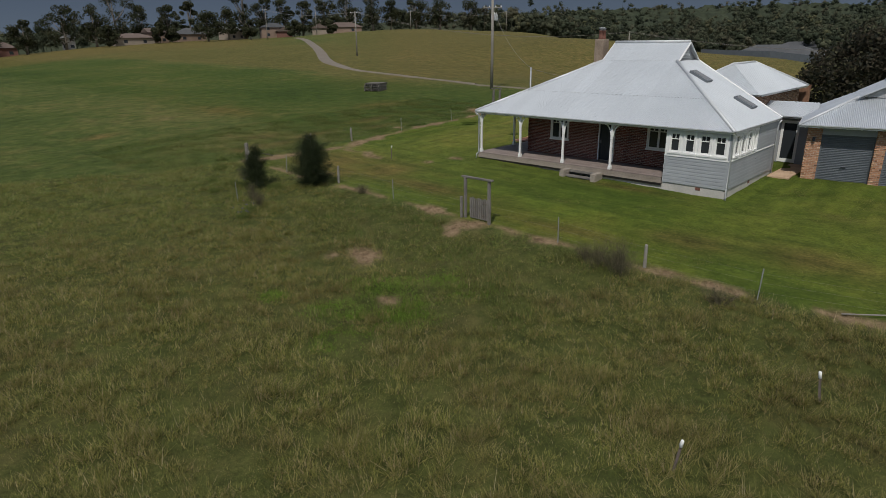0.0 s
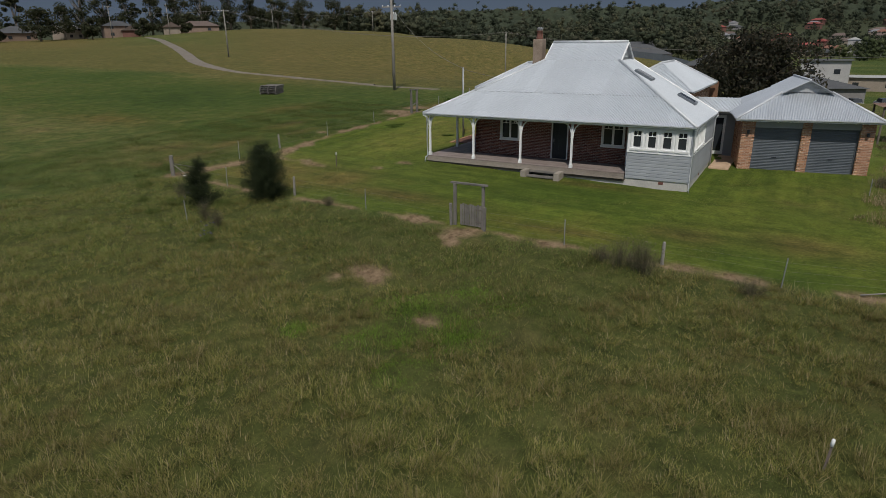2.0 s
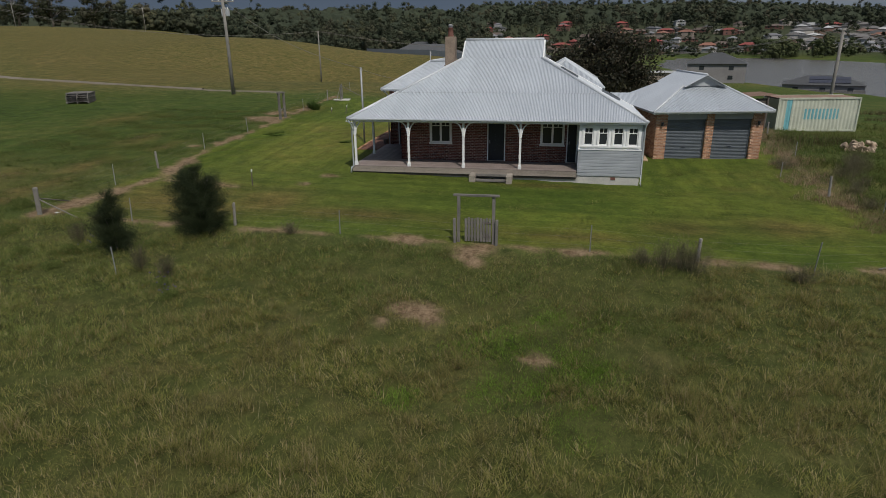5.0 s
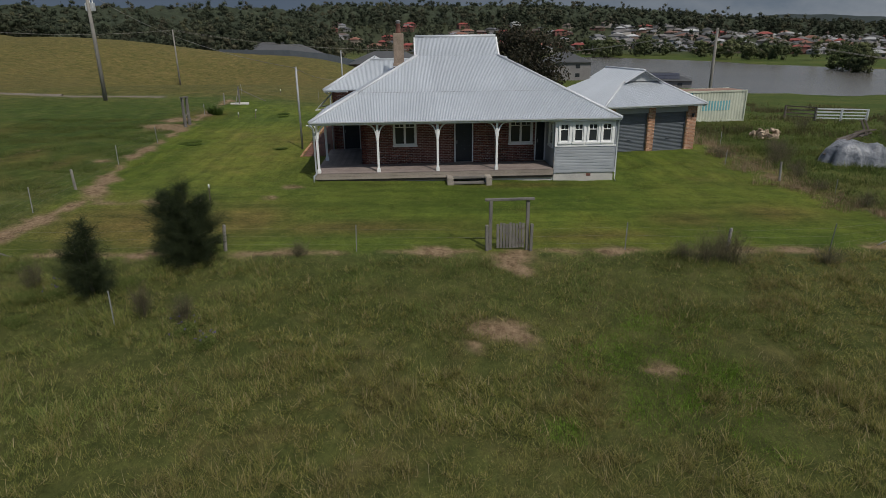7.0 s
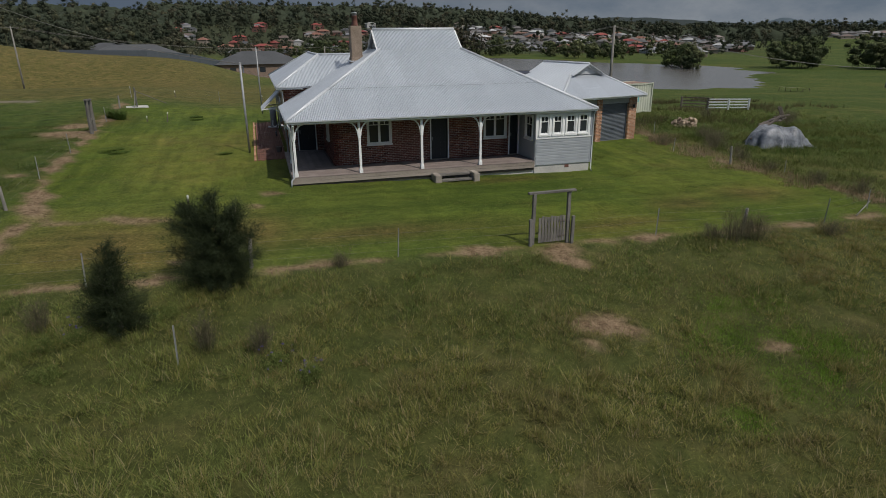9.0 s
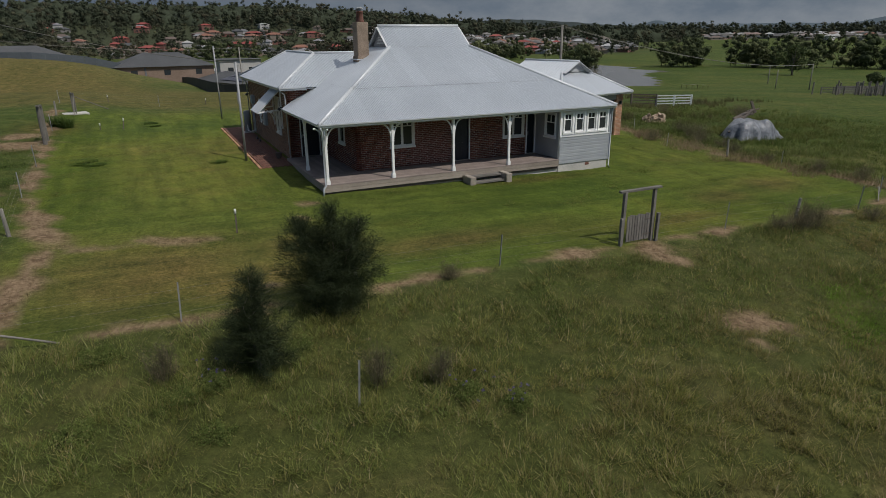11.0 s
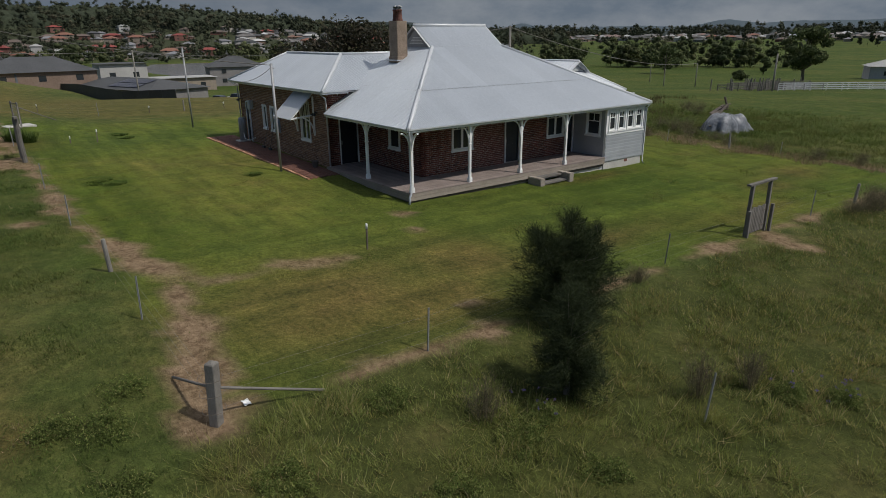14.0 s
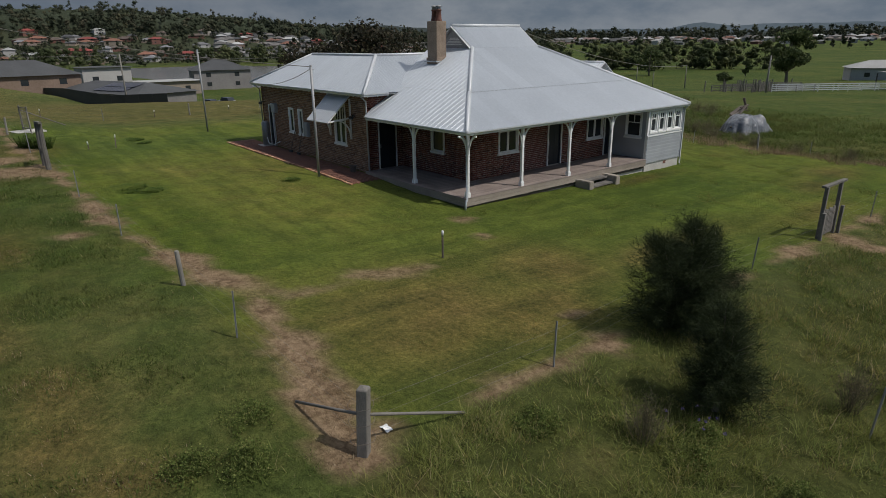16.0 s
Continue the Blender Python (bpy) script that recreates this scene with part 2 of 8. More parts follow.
def ground_z(x, y):
    """Height of the land: a slope that rises behind, falls to the lake and lifts again beyond it."""
    x, y = np.asarray(x, float), np.asarray(y, float)
    r = np.hypot(x, y)
    th = np.degrees(np.arctan2(y, x))
    plane = 0.2 + 0.033 * (x - 19) + 0.02 * (y - 17)
    plane = np.where(x < 0, 0.2 - 0.033 * 19 + 0.02 * (y - 17) + 0.01 * x, plane)
    plane = plane - 0.16 * sstep(18.3, 15.5, x) - 0.16 * np.exp(-(((x - 12) / 2.5) ** 2 + ((y - 15) / 3.0) ** 2))
    plane = plane + 2.72 * np.exp(-(((th - 47) / 8) ** 2)) * sstep(130, 290, r) * (x > 0)
    plane = plane - 5.0 * sstep(66, 85, th) * sstep(120, 260, r)
    plane = plane - 0.045 * np.clip(r - 320, 0, 300)
    plane = plane - 0.02 * np.clip(x - 36, 0, 40) * sstep(36, 28, y)
    s = 0.87 * (x - 50) - np.where(y > 30, 1.09, 0.3) * (y - 30)
    f = sstep(0, 130, s)
    rise = 10 + 38 * sstep(-40, -8, th)
    low = -6.9 + rise * sstep(470, 1050, r) + 6.0 * sstep(300, 480, r) * sstep(2, 16, th)
    z = plane * (1 - f) + low * f
    z = z - 7.05 * np.exp(-(((x - 120.4) / 31.9) ** 2 + ((y - 60) / 25.1) ** 2))
    z = z + 4.53 * np.exp(-(((x - 162.9) / 52.7) ** 2 + ((y - 65.6) / 45.5) ** 2))
    z = z - 2.4 * np.exp(-(((x - 134) / 17) ** 2 + ((y - 4) / 15) ** 2))
    z = z + 3.2 * np.exp(-(((x - 165) / 32) ** 2 + ((y - 40) / 20) ** 2))
    lake = np.minimum(((x - 300) / 155) ** 2 + ((y + 95) / 62) ** 2, ((x - 255) / 62) ** 2 + ((y + 150) / 26) ** 2)
    z = z - 2.2 * sstep(1.06, 0.9, lake + 0.05 * np.sin(th * 0.9) + 0.04 * np.sin(r * 0.07))
    z = z - 40 * sstep(2600, 4300, r)
    return z


def axis(lo, hi, step, far_lo, far_hi, grow=1.075):
    a = list(np.arange(lo, hi, step))
    d, v = step, a[-1]
    while v < far_hi:
        d *= grow
        v += d
        a.append(v)
    d, v, b = step, lo, []
    while v > far_lo:
        d *= grow
        v -= d
        b.append(v)
    return np.array(b[::-1] + a)


def seg_dist(x, y, pts):
    """Distance from a line of points in the plan."""
    best = np.full(np.shape(x), 1e9)
    for (ax, ay), (bx, by) in zip(pts, pts[1:]):
        dx, dy = bx - ax, by - ay
        t = np.clip(((x - ax) * dx + (y - ay) * dy) / (dx * dx + dy * dy), 0, 1)
        best = np.minimum(best, np.hypot(x - ax - t * dx, y - ay - t * dy))
    return best


FRONT_FENCE = [(19.3, 35.0), (19.35, 26.5), (19.3, 17.0), (19.1, 8.6), (18.95, 4.8), (19.3, 2.5), (20.2, 0.0)]
SIDE_FENCE = [(19.3, 35.0), (25.7, 33.9), (32.9, 35.2), (44.0, 35.6), (60.0, 36.5)]
RIGHT_FENCE = [(20.2, -1.0), (28.8, 0.9), (37.5, -0.2), (52.0, -1.5)]
BARE = [(13.9, 17.5, 0.75), (13.5, 16.9, 0.4), (13.1, 18.2, 0.3), (11.9, 13.8, 0.33), (18.6, 16.3, 0.7), (18.0, 16.6, 0.5), (17.6, 16.2, 0.35), (28.0, 25.3, 0.45), (26.2, 26.0, 0.3), (20.6, 28.3, 0.25), (19.6, 34.5, 0.5), (18.9, 29.0, 0.25), (19.4, 24.6, 0.22), (19.0, 8.0, 0.3), (19.1, 5.5, 0.4), (33.5, 36.6, 0.5), (44.5, 37.0, 1.6), (47.5, 37.2, 1.2)]
TRENCH = [(25.3, 28.2), (24.9, 28.6), (24.95, 30.0), (25.9, 31.2), (25.3, 32.0), (25.5, 33.3), (27.0, 33.6), (28.0, 34.0)]
SERE = [(22.6, 31.0, 3.0, 3.6), (21.3, 29.0, 1.6, 3.0), (23.0, 26.5, 2.0, 2.0), (22.6, 8.4, 0.9, 1.6), (23.4, 4.4, 1.2, 2.2), (22.0, 22.0, 0.8, 3.5), (28.2, 14.0, 0.5, 2.5), (20.8, 13.0, 0.6, 3.0), (42.0, 48.0, 3.0, 2.0), (16.7, 53.1, 1.5, 1.0), (30.0, 58.0, 2.0, 5.0), (50.0, 36.0, 3.0, 2.0), (23.9, 38.6, 1.6, 0.8), (22.3, 38.8, 1.3, 1.0), (20.8, 38.4, 0.9, 1.3), (27.5, 39.5, 2.2, 0.9), (33.0, 38.3, 2.0, 0.7), (35.0, 41.5, 2.5, 1.2), (24.5, 42.0, 1.6, 1.4), (32.5, 0.0, 1.0, 1.5), (36.5, -1.8, 1.8, 1.2), (28.6, -0.9, 1.6, 0.8)]


def wobble(x, y, k=1.0):
    return np.sin(x * 1.7 * k + 1.3 * np.sin(y * 0.9 * k)) * 0.5 + np.sin(y * 2.3 * k + x * 0.6) * 0.3 + np.sin(x * 5.1 * k + y * 4.3) * 0.2


def lawn_mask(x, y):
    """1 on the mown lawn inside the fences."""
    w = 0.35 * wobble(x, y)
    front = sstep(19.0, 19.7, x + 0.7 * w)
    left = sstep(35.4, 34.4, y + w - 0.02 * (x - 19))
    right = sstep(-0.2, 1.0, y + w)
    back = sstep(62, 56, x + w)
    return front * left * right * back


def tall_mask(x, y):
    """1 where the grass stands long and unmown, in front of the fences."""
    w = 0.5 * wobble(x, y) + 0.8 * wobble(x * 0.31, y * 0.27)
    left = sstep(0.6, -1.4, x - (19.3 - 1.6 * np.clip(y - 35, 0, 40)) + w)
    return sstep(19.35, 18.8, x + 0.25 * wobble(x, y)) * left * sstep(-60, -30, x)


def sere_mask(x, y):
    """Yellowed turf: worn patches on the lawn and the rank upper paddock."""
    m = np.zeros(np.shape(x))
    for sx, sy, a, b in SERE:
        m = np.maximum(m, np.exp(-(((x - sx) / a) ** 2 + ((y - sy) / b) ** 2)))
    r, th = np.hypot(x, y), np.degrees(np.arctan2(y, x))
    hill = sstep(72, 100, r + 4 * wobble(x * 0.1, y * 0.1)) * sstep(57, 46, th) * sstep(8, 16, th)
    rim = sstep(190, 240, r) * sstep(54, 62, th)
    rear = sstep(60, 66, x) * sstep(-10, 5, y) * sstep(150, 110, x)
    return np.clip(np.maximum(m, np.maximum(np.maximum(hill * 0.8, rim * 0.9), rear * 0.6)), 0, 1)


def dry_mask(x, y):
    w = wobble(x, y, 1.7)
    d = np.minimum(seg_dist(x, y, FRONT_FENCE) + 0.20 + 0.12 * np.sin(1.9 * y), np.minimum(seg_dist(x, y, SIDE_FENCE) - 0.16 * sstep(31, 27, x), seg_dist(x, y, RIGHT_FENCE) + 0.1))
    m = sstep(0.40, 0.04, d + 0.32 * w + 0.22 * np.sin(0.8 * x + 1.1 * y))
    m = np.maximum(m, sstep(0.34, 0.05, seg_dist(x, y, TRENCH) + 0.24 * w + 0.18 * np.sin(2.1 * x + 1.3 * y)) * 0.8)
    for bx, by, br in BARE:
        m = np.maximum(m, sstep(1.15, 0.45, np.hypot(x - bx, (y - by) * 0.8) / br + 0.3 * w))
    return m


SIDE_TRACK = [(68.0, 82.0), (66.0, 66.0), (62.5, 52.0), (62.0, 44.0)]


def ground_material():
    m, nt, p = nodes_of("grass_land")

    def attr(n):
        a = nt.nodes.new("ShaderNodeAttribute")
        a.attribute_name = n
        return a.outputs["Fac"]
    big = noise_node(nt, 0.055, 6, "World")
    mid = noise_node(nt, 0.6, 6, "World", 0.65)
    fine = noise_node(nt, 9.0, 5, "World", 0.7)
    fine2 = noise_node(nt, 30.0, 3, "World", 0.7)
    blend = maths(nt, "ADD", maths(nt, "MULTIPLY", big, 0.55), maths(nt, "MULTIPLY", mid, 0.45))
    pad = ramp(nt, blend, [(0.36, (0.042, 0.061, 0.016)), (0.47, (0.062, 0.083, 0.022)), (0.57, (0.092, 0.098, 0.031)), (0.68, (0.15, 0.122, 0.052))])
    lawn = ramp(nt, maths(nt, "ADD", maths(nt, "MULTIPLY", big, 0.75), maths(nt, "MULTIPLY", mid, 0.25)), [(0.36, (0.060, 0.088, 0.018)), (0.47, (0.084, 0.109, 0.021)), (0.56, (0.110, 0.122, 0.026)), (0.66, (0.155, 0.134, 0.042))])
    # soil under long grass, darkened to stand for shade in its gaps
    rough = ramp(nt, maths(nt, "ADD", maths(nt, "MULTIPLY", big, 0.4), maths(nt, "MULTIPLY", mid, 0.6)), [(0.3, (0.042, 0.054, 0.014)), (0.5, (0.064, 0.072, 0.021)), (0.7, (0.096, 0.082, 0.034))])
    straw = ramp(nt, fine, [(0.3, (0.13, 0.088, 0.052)), (0.7, (0.30, 0.215, 0.135))])
    gravel = ramp(nt, fine, [(0.3, (0.13, 0.11, 0.09)), (0.7, (0.26, 0.22, 0.19))])
    forest = ramp(nt, mid, [(0.3, (0.026, 0.034, 0.018)), (0.7, (0.056, 0.062, 0.032))])
    c = mix(nt, attr("lawn"), pad, lawn)
    sere = ramp(nt, maths(nt, "ADD", maths(nt, "MULTIPLY", mid, 0.6), maths(nt, "MULTIPLY", fine, 0.4)), [(0.32, (0.064, 0.064, 0.019)), (0.5, (0.112, 0.090, 0.031)), (0.68, (0.180, 0.122, 0.052))])
    c = mix(nt, maths(nt, "MULTIPLY", attr("sere"), 0.95), c, sere)
    c = mix(nt, attr("tall"), c, rough)
    # mower passes: along the house at the side, along the fence in front
    pass_x = noise_node(nt, 1.5, 4, "World", 0.6, (0.10, 1.0, 1.0))
    pass_y = noise_node(nt, 1.5, 4, "World", 0.6, (1.0, 0.10, 1.0))
    passes = nt.nodes.new("ShaderNodeMix")
    nt.links.new(attr("mow"), passes.inputs[0])
    nt.links.new(pass_y, passes.inputs[2])
    nt.links.new(pass_x, passes.inputs[3])
    st = ramp(nt, passes.outputs[0], [(0.36, (0.37, 0.39, 0.37)), (0.64, (0.64, 0.62, 0.56))])
    c = mix(nt, maths(nt, "MULTIPLY", attr("lawn"), 0.78), c, mix(nt, 1.0, c, st, "OVERLAY"))
    c = mix(nt, 0.65, c, mix(nt, 1.0, c, ramp(nt, maths(nt, "ADD", maths(nt, "MULTIPLY", fine, 0.5), maths(nt, "MULTIPLY", fine2, 0.5)), [(0.33, (0.10, 0.11, 0.10)), (0.67, (0.90, 0.89, 0.86))]), "OVERLAY"))
    mottle = noise_node(nt, 1.3, 8, "World", 0.75)
    c = mix(nt, maths(nt, "SUBTRACT", 0.6, maths(nt, "MULTIPLY", attr("lawn"), 0.2)), c, mix(nt, 1.0, c, ramp(nt, mottle, [(0.36, (0.20, 0.23, 0.20)), (0.64, (0.80, 0.76, 0.74))]), "OVERLAY"))
    c = mix(nt, attr("lush"), c, mix(nt, 1.0, c, (0.76, 0.86, 0.68), "MULTIPLY"))
    dirt = ramp(nt, noise_node(nt, 2.2, 6, "World", 0.7), [(0.36, (0.55, 0.52, 0.48)), (0.56, (1.1, 1.1, 1.1))])
    c = mix(nt, attr("dry"), c, mix(nt, 1.0, straw, dirt, "MULTIPLY"))
    c = mix(nt, attr("track"), c, gravel)
    c = mix(nt, attr("wood"), c, forest)
    nt.links.new(c, p.inputs["Base Color"])
    p.inputs["Roughness"].default_value = 0.95
    p.inputs["Specular IOR Level"].default_value = 0.1
    bump(nt, p, maths(nt, "ADD", fine, maths(nt, "MULTIPLY", fine2, 0.5)), 0.9, 0.07)
    return m


def build_ground():
    xs = axis(-6, 58, 0.32, -4600, 4600)
    ys = axis(-8, 44, 0.32, -4600, 4600)
    X, Y = np.meshgrid(xs, ys)
    Z = ground_z(X, Y)
    near = sstep(90, 40, np.hypot(X - 20, Y - 18))
    Z = Z + near * (0.03 * wobble(X, Y) + 0.02 * wobble(X * 2.1 + 3, Y * 1.9))
    n, k = X.shape
    idx = np.arange(n * k).reshape(n, k)
    faces = np.stack([idx[:-1, :-1], idx[:-1, 1:], idx[1:, 1:], idx[1:, :-1]], -1).reshape(-1, 4)
    me = raw_mesh("ground", np.stack([X, Y, Z], -1).reshape(-1, 3), faces, ground_material(), True)
    x, y = X.ravel(), Y.ravel()
    lawn = lawn_mask(x, y)
    r = np.hypot(x, y)
    th = np.degrees(np.arctan2(y, x))
    tall = tall_mask(x, y)
    track = 0.8 * sstep(0.9, 0.3, seg_dist(x, y, SIDE_TRACK) + 0.3 * wobble(x, y))
    wood = np.maximum(sstep(330, 400, r) * sstep(4, 16, th), sstep(500, 620, r) * sstep(-46, -30, th))
    wood = np.maximum(wood, sstep(1060, 1160, r))
    wood = np.maximum(wood, 0.75 * sstep(470, 540, r) * sstep(-44, -36, th) * sstep(20, 9, th))
    for name, v in (("lawn", lawn), ("sere", sere_mask(x, y)), ("lush", np.maximum(sstep(0.5, -1.5, y + 0.02 * x + 0.4 * wobble(x, y)) * sstep(21, 26, x), 0.95 * sstep(30.5, 33.5, y - 0.05 * (x - 25) + 0.8 * wobble(x * 0.6, y * 0.6)) * sstep(26, 31, x) * sstep(64, 56, x)) + 0.8 * sstep(24, 13, y + 1.2 * wobble(x * 0.4, y * 0.4)) * lawn * sstep(40, 30, x)), ("mow", sstep(27.5, 30.0, x + 0.6 * wobble(x, y))), ("tall", tall), ("dry", dry_mask(x, y)), ("track", track), ("wood", wood)):
        me.attributes.new(name, "FLOAT", "POINT").data.foreach_set("value", v.astype(np.float32))
    return tagged(new("ground", me), "grassy slope of mown lawn, long grass and paddock", "ground", kind="structure")


ground = build_ground()


def gz(x, y):
    return float(ground_z(x, y))


def gravel_track():
    """The worn gravel lane up the paddock, narrowing where it fades into the grass."""
    P = [Vector((x, y, 0)) for x, y in ((63.0, 53.5), (66.8, 71.5), (68.2, 83.0), (72.0, 93.0), (80.0, 108.5), (97.5, 134.5), (115.5, 162.0), (146.0, 211.0), (160.5, 238.0))]
    V, F = [], []
    steps = 26
    n = (len(P) - 1) * steps
    for i in range(n + 1):
        k = min(i // steps, len(P) - 2)
        t = i / steps - k
        a, b, c, d = P[max(k - 1, 0)], P[k], P[k + 1], P[min(k + 2, len(P) - 1)]
        p = 0.5 * (2 * b + (c - a) * t + (2 * a - 5 * b + 4 * c - d) * t * t + (3 * b - a - 3 * c + d) * t ** 3)
        q = 0.5 * ((c - a) + 2 * (2 * a - 5 * b + 4 * c - d) * t + 3 * (3 * b - a - 3 * c + d) * t * t)
        side = Vector((-q.y, q.x, 0)).normalized()
        w = 0.2 + 1.05 * float(sstep(0.12, 0.5, i / n))
        for u in (-1, -0.5, 0.5, 1):
            e = p + side * (u * w + (0.25 * noise.noise((i * 0.35, u * 3, 0)) if abs(u) == 1 else 0))
            V.append((e.x, e.y, float(ground_z(e.x, e.y)) + (0.0 if abs(u) == 1 else 0.13)))
    for i in range(n):
        for u in range(3):
            F.append((i * 4 + u, i * 4 + u + 1, i * 4 + u + 5, i * 4 + u + 4))
    me = raw_mesh("track", np.array(V, float), np.array(F), surface("gravel", (0.115, 0.098, 0.078), (0.20, 0.172, 0.14), 0.95, 6.0, 0.4, 0.0, 0.5), True)
    tagged(new("track", me), "narrow worn gravel track up the paddock", "track", kind="structure")


gravel_track()

# ---- the house ----
DECK, EAVE, RIDGE, GAB = 1.07, 3.55, 7.36, 6.36
X0, X1 = 28.77, 35.77          # front eave, ridge
YL, YR = 24.45, 9.34           # left and right eaves
GL, GR = 19.16, 14.70          # the gablets
FRONT, SIDE = 31.14, 22.20     # brick walls behind the veranda


def ribbed(poly, down, pitch=0.076, lift=0.012, over=0.0, run=40, rib_boost=1.0):
    """A corrugated sheet over a flat convex polygon; the ribs run along down."""
    P = [Vector(p) for p in poly]
    d = Vector(down).normalized()
    n = (P[1] - P[0]).cross(P[2] - P[0]).normalized()
    if n.z < 0:
        n = -n
    d = (d - n * d.dot(n)).normalized()
    s = n.cross(d).normalized()
    uv = [((p - P[0]).dot(s), (p - P[0]).dot(d)) for p in P]
    lo, hi = min(u for u, _ in uv), max(u for u, _ in uv)
    rows, u, i = [], lo + 1e-4, 0
    while u < hi:
        hits = []
        for (a, b), (c, e) in zip(uv, uv[1:] + uv[:1]):
            if (a - u) * (c - u) <= 0 and abs(a - c) > 1e-9:
                hits.append(b + (e - b) * (u - a) / (c - a))
        if len(hits) >= 2:
            h = lift * (1, 0, -1, 0)[i % 4] * (rib_boost if i % 16 == 0 else 1)
            rows.append([P[0] + s * u + d * v + n * h for v in (min(hits), max(hits) + over)])
        u += pitch / 4
        i += 1
    sheets = []
    for k in range(0, len(rows) - 1, run):
        bm = bmesh.new()
        vs = [[bm.verts.new(p) for p in r] for r in rows[k:k + run + 1]]
        for a, b in zip(vs, vs[1:]):
            bm.faces.new((a[0], b[0], b[1], a[1]))
        sheets.append(bm)
    return sheets


def slab(poly, t=0.05, drop=0.05):
    """A flat board under a sloping polygon."""
    P = [Vector(p) for p in poly]
    n = (P[1] - P[0]).cross(P[2] - P[0]).normalized()
    n = n if n.z > 0 else -n
    bm = bmesh.new()
    top = [bm.verts.new(p - n * drop) for p in P]
    bot = [bm.verts.new(p - n * (drop + t)) for p in P]
    bm.faces.new(top)
    bm.faces.new(bot[::-1])
    for i in range(len(P)):
        j = (i + 1) % len(P)
        bm.faces.new((top[i], bot[i], bot[j], top[j]))
    return bm


def slope(owner, poly, down):
    # every fourth rib of the side slopes stands higher, added to draw bright stripes
    side = abs(down[1]) > abs(down[0])
    for bm in ribbed(poly, down, lift=0.006 if side else 0.012, rib_boost=2.7 if side else 1.0):
        part("roof_sheet", bm, M["zinc"], owner)
    part("roof_lining", slab(poly), M["lining"], owner)


def capping(owner, a, b, r=0.075, name="ridge_cap"):
    bm = bmesh.new()
    tube(bm, [a, b], r, 8)
    part(name, bm, M["flashing"], owner, smooth=True)


def gutter(owner, a, b, out, size=0.11):
    """A half-round gutter along the eave with its fascia board behind."""
    a, b, out = Vector(a), Vector(b), Vector(out)
    bm = bmesh.new()
    prof = [(0.62 * u, 0.62 * v) for u, v in ((0, 0), (0.0, -0.09), (0.03, -0.115), (0.085, -0.115), (0.115, -0.08), (0.115, -0.005), (0.105, -0.005), (0.10, -0.075), (0.08, -0.10), (0.02, -0.10))]
    rings = [[bm.verts.new(p + out * (u - 0.03) + Vector((0, 0, v + 0.01))) for u, v in prof] for p in (a, b)]
    k = len(prof)
    for i in range(k):
        bm.faces.new((rings[0][i], rings[0][(i + 1) % k], rings[1][(i + 1) % k], rings[1][i]))
    bm.faces.new(rings[0][::-1])
    bm.faces.new(rings[1])
    part("gutter", bm, M["flashing"], owner, "silver metal gutter")
    bm = bmesh.new()
    beam(bm, a - out * 0.05 - Vector((0, 0, 0.07)), b - out * 0.05 - Vector((0, 0, 0.07)), 0.025, 0.12)
    part("fascia", bm, M["white"], owner)


def rafter_tails(owner, a, b, inward, gap=0.6, name="rafter_tail"):
    a, b, inward = Vector(a), Vector(b), Vector(inward)
    n = int((b - a).length / gap)
    bm = bmesh.new()
    beam(bm, (0, 0, -0.12), inward * 0.4 + Vector((0, 0, 0.08)), 0.05, 0.10)
    me = mesh_of(name, bm, M["white"])
    for i in range(n + 1):
        piece(name, me, owner, Matrix.Translation(a + (b - a) * (i + 0.3) / (n + 0.6)))


house = thing("house", (0, 0, 0), "federation brick cottage with corrugated zinc roof and white-posted veranda", "house")

# main roof, with a lapped lower run of sheets
LAP = 2.3


def along(p, q, t):
    return tuple(a + (b - a) * t for a, b in zip(p, q))


cFL, cFR = (X0, YL, EAVE), (X0, YR, EAVE)
gFL, gFR = (34.37, GL, GAB), (34.37, GR, GAB)
rL, rR = (X1, GL + 0.06, RIDGE), (X1, GR - 0.06, RIDGE)
tl = LAP / (34.37 - X0)
lapL, lapR = along(cFL, gFL, tl), along(cFR, gFR, tl)
up = lambda p, d=0.006: (p[0] - d * 0.4, p[1], p[2] + d)
slope(house, [cFL, lapL, lapR, cFR], (-1, 0, -0.5))
slope(house, [up(lapL), gFL, gFR, up(lapR)], (-1, 0, -0.5))
slope(house, [(34.37, GL + 0.06, GAB), rL, rR, (34.37, GR - 0.06, GAB)], (-1, 0, -0.7))
bL = (35.62, YL, EAVE)
gBL = (37.6, GL, GAB)
lapBL = along(bL, gBL, tl)
slope(house, [cFL, lapL, lapBL, bL], (0, 1, -0.5))
slope(house, [up(lapL), gFL, gBL, up(lapBL)], (0, 1, -0.5))
bR, gBR = (35.62, YR, EAVE), (37.17, GR, GAB)
slope(house, [cFR, gFR, gBR, bR], (0, -1, -0.5))
slope(house, [rL, (40.5, GL + 0.06, 4.0), (40.5, GR - 0.06, 4.0), rR], (1, 0, -0.7))
for a, b in ((cFL, lapL), (lapL, gFL), (cFR, gFR)):
    capping(house, a, b, 0.085, "hip_cap")
capping(house, rL, rR, 0.09)
bm = bmesh.new()
beam(bm, (35.64, YR, EAVE + 0.02), (37.17, GR, GAB + 0.02), 0.12, 0.05)
part("verge_flashing", bm, M["white"], house)


